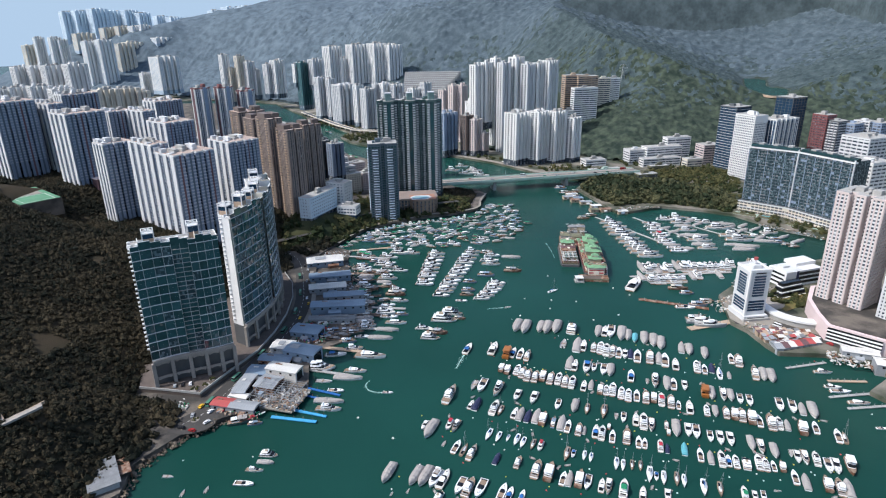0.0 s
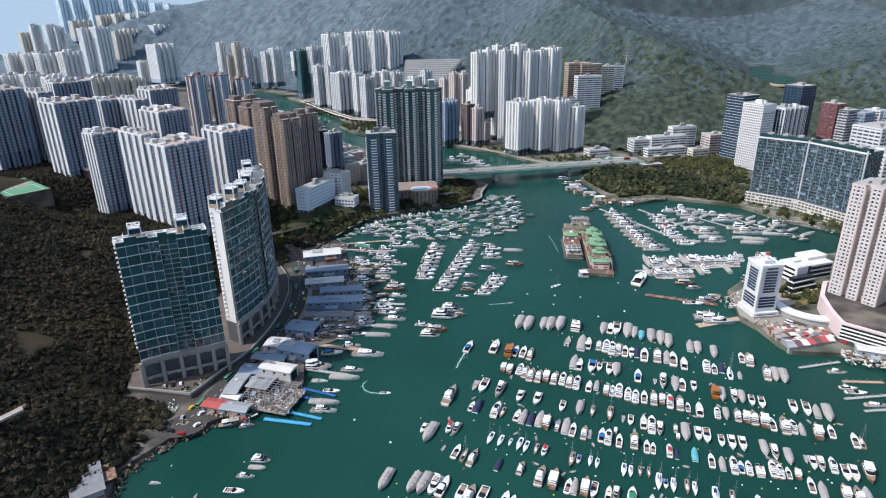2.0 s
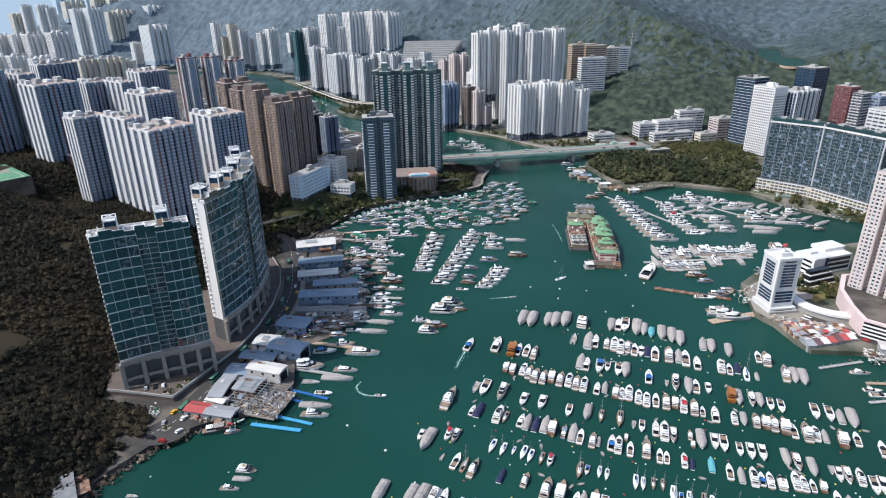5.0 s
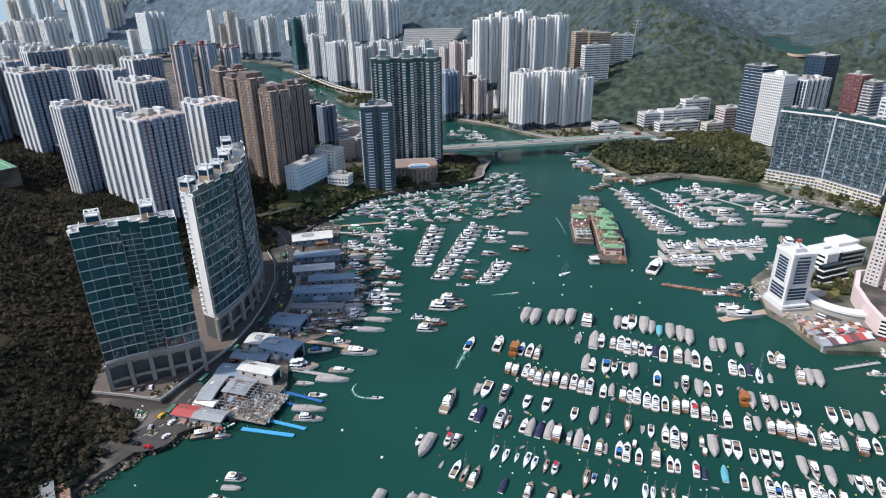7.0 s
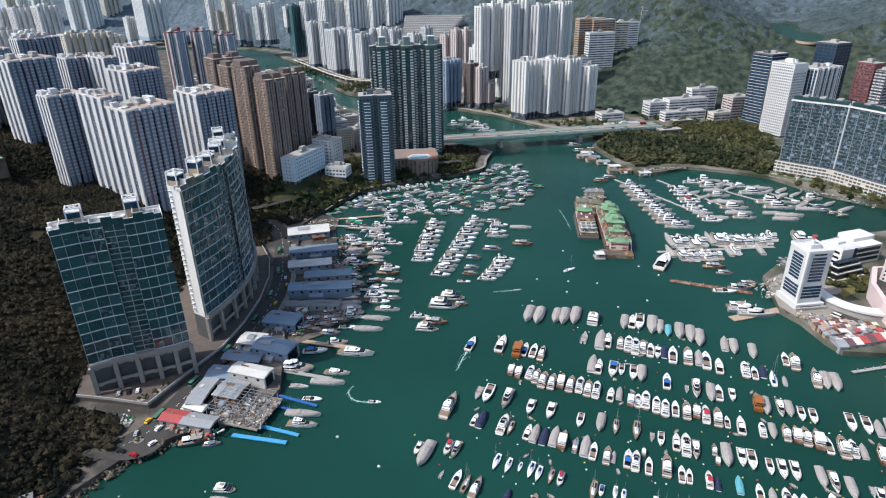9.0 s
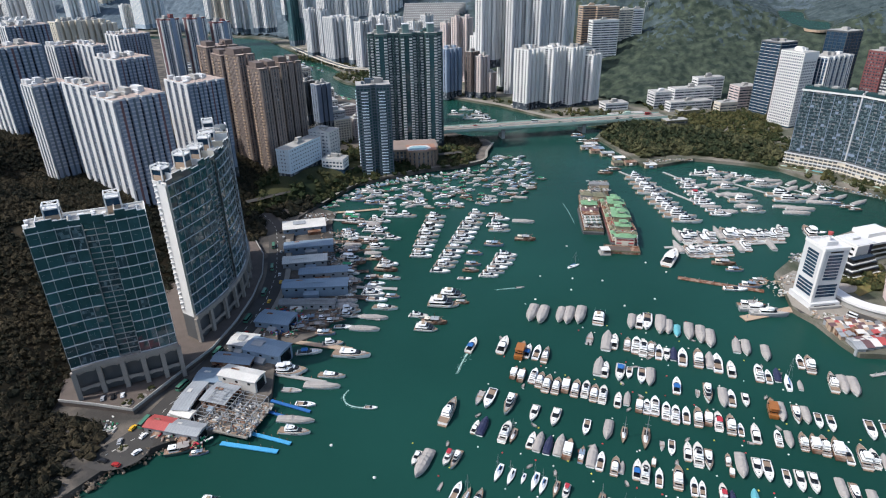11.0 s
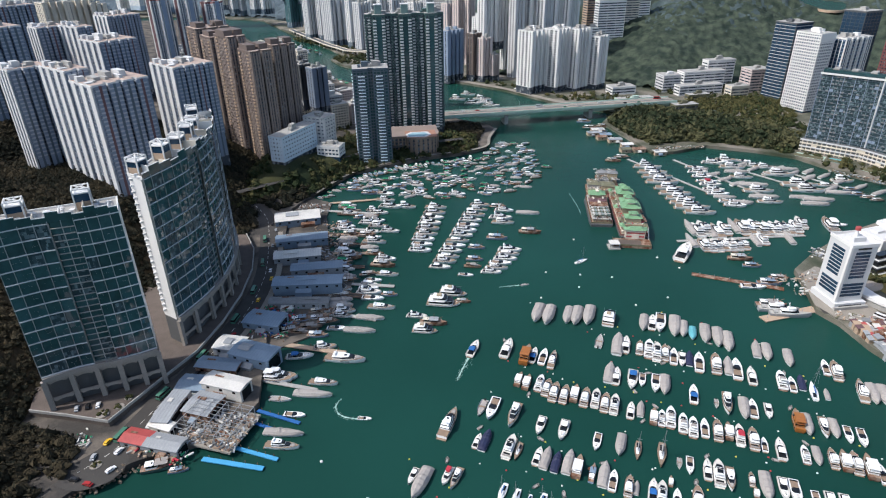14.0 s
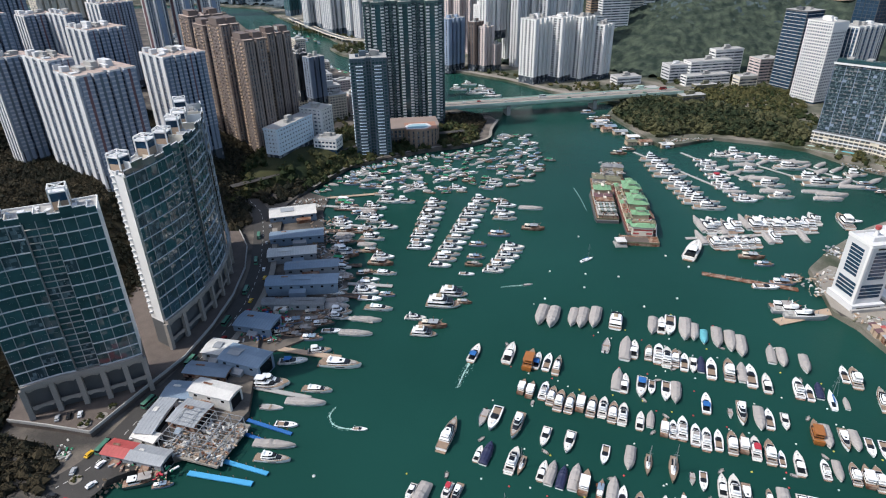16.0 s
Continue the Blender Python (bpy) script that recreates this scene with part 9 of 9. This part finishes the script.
# ---- the great glass slab behind the yacht club ----
def slab_block(ax, ay, bx, by, z0, z1, label, seed):
    ln = math.hypot(bx - ax, by - ay)
    t = thing("apartment_slab", label, "apartment slab", pose(ax, ay, z0, 0, 0, math.degrees(math.atan2(by - ay, bx - ax))))
    h, d = z1 - z0, 24
    part("core", Geo().box(0, 0, -4, ln, d, h), SLABGLASS, t, "blue-grey tinted glass")
    r = random.Random(seed)
    n, f = int(ln / 3.2), int((h - 12) / 3.3)
    g, w, q = Geo(), Geo(), Geo()
    for k in range(f):
        z = 12 + (h - 12) * k / f
        g.box(-0.3, -0.45, z, ln + 0.3, 0.1, z + 0.55)
        for i in range(n):
            x = ln * i / n
            c = r.random()
            if c < 0.4:
                w.box(x + 0.3, -0.9, z + 0.3, x + ln / n * r.choice((0.5, 0.8)), 0.1, z + r.uniform(0.9, 1.6))
            elif c < 0.46:
                q.box(x + 0.2, -0.3, z + 0.5, x + ln / n - 0.2, 0.1, z + 2.9)
    tagged(part("floor_band", g, SLATE, t), kind="stuff")
    tagged(part("balcony", w, RUSTGREY, t, "small grey balconies"), kind="stuff")
    tagged(part("blue_panel", q, BLUEWALL, t), kind="stuff")
    g = Geo()
    for i in range(0, n + 1, 3):
        g.box(ln * i / n - 0.2, -0.6, 10, ln * i / n + 0.2, 0.1, h)
    tagged(part("rib", g, BLUEWALL, t), kind="stuff")
    part("roof_beam", Geo().box(-1, -1.6, h - 1.4, ln + 1, 3, h), WHITE, t)
    part("crown_glass", Geo().box(0.5, 1, h, ln - 0.5, 9, h + 3), TEALGLASS, t)
    part("roof_deck", Geo().box(0.4, 9, h, ln - 0.4, d - 0.5, h + 0.6), GREY, t)
    part("end_rib", Geo().box(ln - 0.5, -1.2, 8, ln + 0.5, 0.4, h + 2), PALE, t)
    for k in range(3):
        part("roof_plant", Geo().box(ln * (0.14 + 0.3 * k), 5, h + 0.6, ln * (0.24 + 0.3 * k), 14, h + 4), GREY, t)
    # Solid box coloured dark, for the shade in the deck openings
    part("podium", Geo().box(-2, -6, -4, ln + 2, 2, 10.4), DARKGREY, t, "dark box for the shaded openings of the car decks")
    for k in range(4):
        part("podium_beam", Geo().box(-2.3, -7, 3.3 * k - 0.4, ln + 2.3, -5.6, 3.3 * k + 0.7), PALE if k % 2 else CREAM, t)
    g = Geo()
    for i in range(int(ln / 4) + 1):
        x = ln * i / int(ln / 4)
        g.box(x - 0.35, -6.6, -3, x + 0.35, -5.7, 10.2)
        if r.random() < 0.4:
            z = 3.3 * r.randrange(3)
            g.box(x, -6.4, z, x + 4, -5.8, z + 3)
    tagged(part("podium_column", g, CREAM, t), kind="stuff")
    return t


slab_block(366, 690, 403, 654.3, 5, 79.5, "huge blue glass apartment slab with pale balconies", 1)
slab_block(403.6, 653.4, 428, 595, 5, 79.5, "huge blue glass apartment slab with pale balconies", 2)
for x0, y0, x1, y1, m, lab in ((352, 676, 372, 660, MINT, "green netted sports court"), (374, 658, 386, 646, TURQ, "turquoise tennis court"), (392, 630, 412, 600, MINT, "long green roofed walkway")):
    c = thing("sports_court", lab + " behind the quay", "court")
    part("surface", Geo().beam((x0, y0, 3.25), (x1, y1, 3.25), 12, 0.2), m, c)
    part("fence", Geo().beam((x0 - 4.2, y0 - 4.2, 3.4), (x1 - 4.2, y1 - 4.2, 3.4), 0.1, 2.6), JADE_OLD, c)

# hospital-like white complex, upper institutions, villas
for x, y, w, d, z0, z1, wall, lab in ((352, 935, 64, 14, 4, 15, WHITE, "long white low hospital wing"), (362, 958, 62, 18, 4, 29, WHITE, "white institutional block with ribbon windows"), (392, 976, 42, 14, 4, 40, WHITE, "white upper institutional slab"),
                                      (318, 956, 28, 20, 4, 25, PALE, "pale grey institutional block with flat roof"), (432, 946, 30, 22, 4, 33, PINK, "pinkish institutional block with ribbon windows"), (396, 916, 26, 14, 4, 17, CREAM, "cream roofed hall by the trees"), (340, 905, 30, 10, 4, 9, JADE_OLD, "low hall with a green roof"),
                                      (262, 1180, 40, 18, 90, 124, TAN, "tan hillside school block"), (286, 1178, 40, 16, 92, 122, TAN, "tan hillside school block"), (276, 1146, 46, 16, 78, 104, WHITE, "white hillside block with blue windows"),
                                      (322, 1195, 26, 14, 100, 116, CREAM, "cream hillside villa row"), (345, 1200, 20, 12, 104, 116, WHITE, "white hillside villa row"),
                                      (235, 1090, 18, 14, 50, 70, WHITE, "small white hillside house"), (250, 948, 34, 20, 4, 12, WHITE, "white low roofed hall"), (300, 842, 30, 12, 4, 12, JADE_OLD, "low hall with a green roof"), (258, 905, 50, 16, 3, 5, MINT, "green sports deck beside the school")):
    z0 = max(3.2, min(z1 - 8, north_hill(x, y) - 4))
    tower("institution_block", lab, x, y, z0, z1, 12, rect(w, d), wall, None, GLASS, 3.8, 14, 2.0, 0.5, tanks=1, category="building", deep=25)

# podium with a pool below the dark green towers, and the white school
tower("podium_block", "brown podium block with a rounded front and tall windows", -26, 712, 3, 20, 8, [(-26, -14), (-10, -14)] + [(4 + 20 * math.sin(math.radians(a)), -2 - 20 * math.cos(math.radians(a))) for a in range(-42, 100, 14)] + [(24, 22), (-26, 24)], SANDSTONE, BROWN, GLASS, 4.2, 4.5, 1.3, 1.5, tanks=0, category="podium", deep=3, deck=UMBER)
pool = thing("roof_pool", "pale turquoise swimming pool on a paved roof terrace", "pool", pose(-21, 704, 21.4, 0, 0, 8))
part("terrace", Geo().box(-14, -12, 0, 17, 12, 0.25), TERRACOTTA, pool)
part("surround", Geo().prism([(-13, -10), (6, -11), (12, -4), (9, 7), (-8, 8), (-14, 1)], 0.25, 0.32), PALE, pool, "pale paved pool edge")
part("basin", Geo().prism([(-11, -8), (4, -9), (9, -3), (6, 4), (-6, 5), (-12, 0)], 0.32, 0.45), POOLTILE, pool)
tower("school_block", "pale blue-white school block with window bands", -136, 650, 21, 43, 66, rect(52, 14), HAZEWALL, None, GLASS, 3.6, 4, 2.3, 1.9, tanks=1, category="school", deep=9)
tower("school_block", "taller white stair block of the school", -118, 688, 21, 46, 66, rect(18, 24), WHITE, None, BLUEGLASS, 3.6, 5, 2.2, 2.0, tanks=1, category="school")
tower("school_block", "small white annex with a flat roof", -104, 660, 16, 25, -14, rect(22, 14), WHITE, None, BLUEGLASS, 3.6, 4, 1.9, 1.0, tanks=1, category="school")
tagged(part("road", strip([(-170, 575), (-128, 612), (-92, 664), (-30, 698), (24, 716)], 7, 12.4, 30), ASPHALT), "asphalt shore road along the wooded bank", "road", kind="structure")
tagged(part("pavement", strip([(-108, 592), (-78, 648), (-15, 687), (28, 702), (49, 718), (54, 748), (64, 782)], 3, 3.9, 30), PAVING), "pale promenade along the point", "pavement", kind="structure")
tagged(part("pavement", strip([(8, 1062), (92, 986), (144, 918), (180, 884)], 10, 3.4, 20), PAVING), "tree-lined promenade on the far shore", "pavement", kind="structure")

# reservoir on the hill
mx, my = sum(q[0] for q in LAKE) / 8, sum(q[1] for q in LAKE) / 8
shore_line = curve(LAKE + LAKE[:1], 40)[:-1]
tagged(part("shore", Geo().prism([(mx + (x - mx) * 1.05, my + (y - my) * 1.03) for x, y in shore_line], 81, 84.6), TAN), "sandy reservoir margin", "shore", kind="structure")
tagged(part("water", Geo().prism(shore_line, 80, 85), WATER), "teal hill reservoir", "water", kind="structure")
# terraced cemetery on the slope
cem = thing("hillside_cemetery", "grey stone terraces of a hillside cemetery", "cemetery", pose(-40, 1480, 0))
for k in range(14):
    y, w = 12 * k, 60 + 4 * k
    z = 46 + 4.2 * k
    part("terrace", Geo().box(-w * 0.7 + 3 * k, y, z - 30, w * 0.6 + 3 * k, y + 12, z + 1.6), GREY, cem)
    g = Geo()
    for i in range(26):
        x = -w * 0.68 + 3 * k + (w * 1.26) * i / 26
        g.box(x, y + 1, z + 1.6, x + 1.8, y + 2.2, z + 3.6)
    tagged(part("gravestone", g, PALE, cem), kind="stuff")
# power pylon
py = thing("power_pylon", "grey lattice power pylon on the mountain", "pylon", pose(380, 1262, north_hill(380, 1262) - 2))
for a in range(4):
    sx, sy = ((-1, -1), (1, -1), (1, 1), (-1, 1))[a]
    part("leg", Geo().beam((sx * 4, sy * 4, 0), (sx * 0.8, sy * 0.8, 34), 0.6, 0.6), STEEL, py)
for z, w in ((20, 7), (26, 9), (32, 6)):
    part("cross_arm", Geo().box(-w, -0.3, z, w, 0.3, z + 0.7), STEEL, py)
# sports court on the western plateau
zc = west_hill(-392, 552) - 0.5
ct = thing("sports_court", "green and blue sports court on the plateau", "court", pose(-392, 552, zc, 0, 0, -40))
part("surface", Geo().box(-32, -17, 1.9, 32, 17, 2.3), COURT, ct)
part("retaining_wall", Geo().box(-32.6, -17.6, -14, 32.6, 17.6, 1.9), QUAY, ct, "dark retaining wall")
part("pitch", Geo().box(-26, -12, 2.3, 2, 12, 2.4), PAVING, ct)
for x0, y0, x1, y1 in ((-26, -0.2, 2, 0.2), (-12.2, -12, -11.8, 12), (4, -13, 4.4, 13), (30, -13, 30.4, 13), (4.4, -13, 30, -12.6), (4.4, 12.6, 30, 13)):
    part("line", Geo().box(x0, y0, 2.3, x1, y1, 2.42), LINE, ct)

# elevated road along the far side of the channel
road = thing("elevated_road", "pale concrete elevated road on columns above the far shore", "road")
ROAD = [(-345, 1600), (-268, 1455), (-222, 1370), (-176, 1300), (-100, 1262), (-40, 1240)]
for (ax, ay), (bx, by) in zip(ROAD, ROAD[1:]):
    ln, a = math.hypot(bx - ax, by - ay), math.degrees(math.atan2(by - ay, bx - ax))
    part("deck", Geo().box(-1, -6, 9.0, ln + 1, 6, 10.4, a, (ax, ay)), CREAM, road)
    part("carriageway", Geo().box(-0.9, -5, 10.4, ln + 0.9, 5, 10.5, a, (ax, ay)), DARKGREY, road)
    for k in (-1, 1):
        part("parapet_wall", Geo().box(-1, k * 5.7 - 0.25, 10.4, ln + 1, k * 5.7 + 0.25, 11.4, a, (ax, ay)), CREAM, road)
    for j in range(int(ln / 26)):
        part("column", Geo().box(26 * j + 12, -1.1, -2, 26 * j + 14.2, 1.1, 9.0, a, (ax, ay)), PALE, road)

# working boats moored in the far channel
rnd = random.Random(77)
for ax, ay, bx, by, n in ((-285, 1300, -335, 1420, 7), (-258, 1330, -300, 1440, 7), (-232, 1310, -262, 1380, 4), (-168, 1070, -196, 1118, 5), (-140, 1035, -176, 1086, 5), (-228, 1190, -270, 1262, 4)):
    for j in range(n):
        f = (j + rnd.uniform(0.2, 0.8)) / n
        moor(rnd.choice("llz"), ax + (bx - ax) * f + rnd.uniform(-5, 5), ay + (by - ay) * f, rnd.choice((20, 32, 205)) + rnd.uniform(-8, 8), rnd.uniform(13, 21), "channel moorings")

clutter("deck_clutter", "lanterns, ducts and planters on the restaurant terrace", 147, 540, 8, 34, -7, 260, 8.9, (GREY, CREAM, JADE_OLD, SHEDWHITE, GOLD, DARKGREY, JADE, REDCANVAS), 14)
clutter("deck_clutter", "scrap, frames and rails on the old restaurant roof", 127, 548, 7, 24, -7, 220, 5.3, (GREY, RUST, JADE_OLD, DARKGREY, SHEDWHITE), 15)
clutter("deck_clutter", "stacked frames and gear on the kitchen barge", 140, 594, 11, 13, -9, 200, 6.0, (GREY, RUST, CREAM, DARKGREY, SHEDWHITE, TAN), 16)

# boats under way, with their wakes
FOAM = mat("wake_foam", (0.34, 0.52, 0.47), 0.6, vary=0.5, scale=0.8, fine=4)
for b in (("b", 17.6, 368.4, -22, 15), ("s", 96.6, 466, -60, 11), ("k", -36, 315.7, -95, 7), ("o", 54, 436, -80, 6)):
    moor(*b, "boats under way")


def wake(pts, w0, w1, label):
    line = curve(pts, 30)
    g = Geo()
    for i, (x, y) in enumerate(line):
        (ax, ay), (bx, by) = line[max(i - 1, 0)], line[min(i + 1, 30)]
        ln = math.hypot(bx - ax, by - ay)
        w = (w0 + (w1 - w0) * i / 30) * rnd.uniform(0.15, 1.1) / 2
        g.v += [(x - (by - ay) / ln * w, y + (bx - ax) / ln * w, 0.02), (x + (by - ay) / ln * w, y - (bx - ax) / ln * w, 0.02)]
    g.f = [(2 * i, 2 * i + 1, 2 * i + 3, 2 * i + 2) for i in range(30)]
    for _ in range(int(70 * w0)):
        k = rnd.randrange(31)
        s = (w0 + (w1 - w0) * k / 30) * 1.1
        x, y = line[k][0] + rnd.gauss(0, s * 0.7), line[k][1] + rnd.gauss(0, s * 0.7)
        q = rnd.uniform(0.1, 0.4)
        a = rnd.random() * 6.28
        g.add([(x + q * math.cos(a + j * 1.9), y + q * math.sin(a + j * 1.9) * 0.8, 0.03) for j in range(3)], [(0, 1, 2)])
    tagged(part("wake", g, FOAM), label, "wake", kind="structure")


wake([(-39.5, 316), (-46, 317.5), (-50, 321), (-51, 326), (-49, 330)], 1.3, 0.25, "curved white wake of a small speedboat")
wake([(14.5, 361), (11, 352), (8, 343)], 1.8, 0.6, "short pale wake behind a launch")
wake([(50, 436), (43, 435), (37, 434)], 1.0, 0.3, "thin pale wake of a dinghy")
wake([(112, 590), (113, 570), (113, 545)], 0.8, 0.3, "thin pale wake in the fairway")

# floating homes and small sheds below the knoll
for x, y, w, m in ((196, 716, 12, SHEDWHITE), (188, 734, 14, SHEDGREY), (182, 752, 12, SHEDBLUE), (178, 772, 14, SHEDWHITE), (204, 700, 12, RUST), (190, 700, 10, JADE_OLD), (176, 744, 10, RUST), (170, 760, 12, SHEDGREY), (222, 690, 12, SHEDWHITE)):
    shed(((x - w / 2, y + 4), (x + w / 2, y + 5), (x + w / 2, y - 3), (x - w / 2, y - 4)), 3.6, m, TAN, "low waterside shed with a %s" % m.name.replace("_", " "), 0.7)

# sheds, gear and covered yachts along the yacht club's shore
clutter("yard_clutter", "boat trailers, lockers and gear on the club quay", 380, 602, 5, 34, 40, 110, 3.2, (SHEDWHITE, GREY, TAN, SHEDBLUE, RUST), 31)
clutter("yard_clutter", "stores, nets and crates along the knoll's shore", 246, 702, 26, 4, 4, 90, 3.2, (SHEDWHITE, GREY, TAN, JADE_OLD, RUST), 32)
for x, y, h, L in ((288, 652, -60, 17), (296, 642, -62, 18), (304, 630, -60, 16), (318, 640, -58, 17), (326, 628, -60, 18), (334, 616, -62, 17), (342, 632, -58, 16), (350, 620, -60, 18), (357, 606, -64, 17), (246, 640, -70, 15), (252, 628, -70, 16), (258, 616, -70, 15), (264, 604, -70, 16), (340, 590, -62, 18), (366, 592, -62, 19), (374, 578, -66, 20)):
    moor("c", x, y, h, L, "yacht club berths")
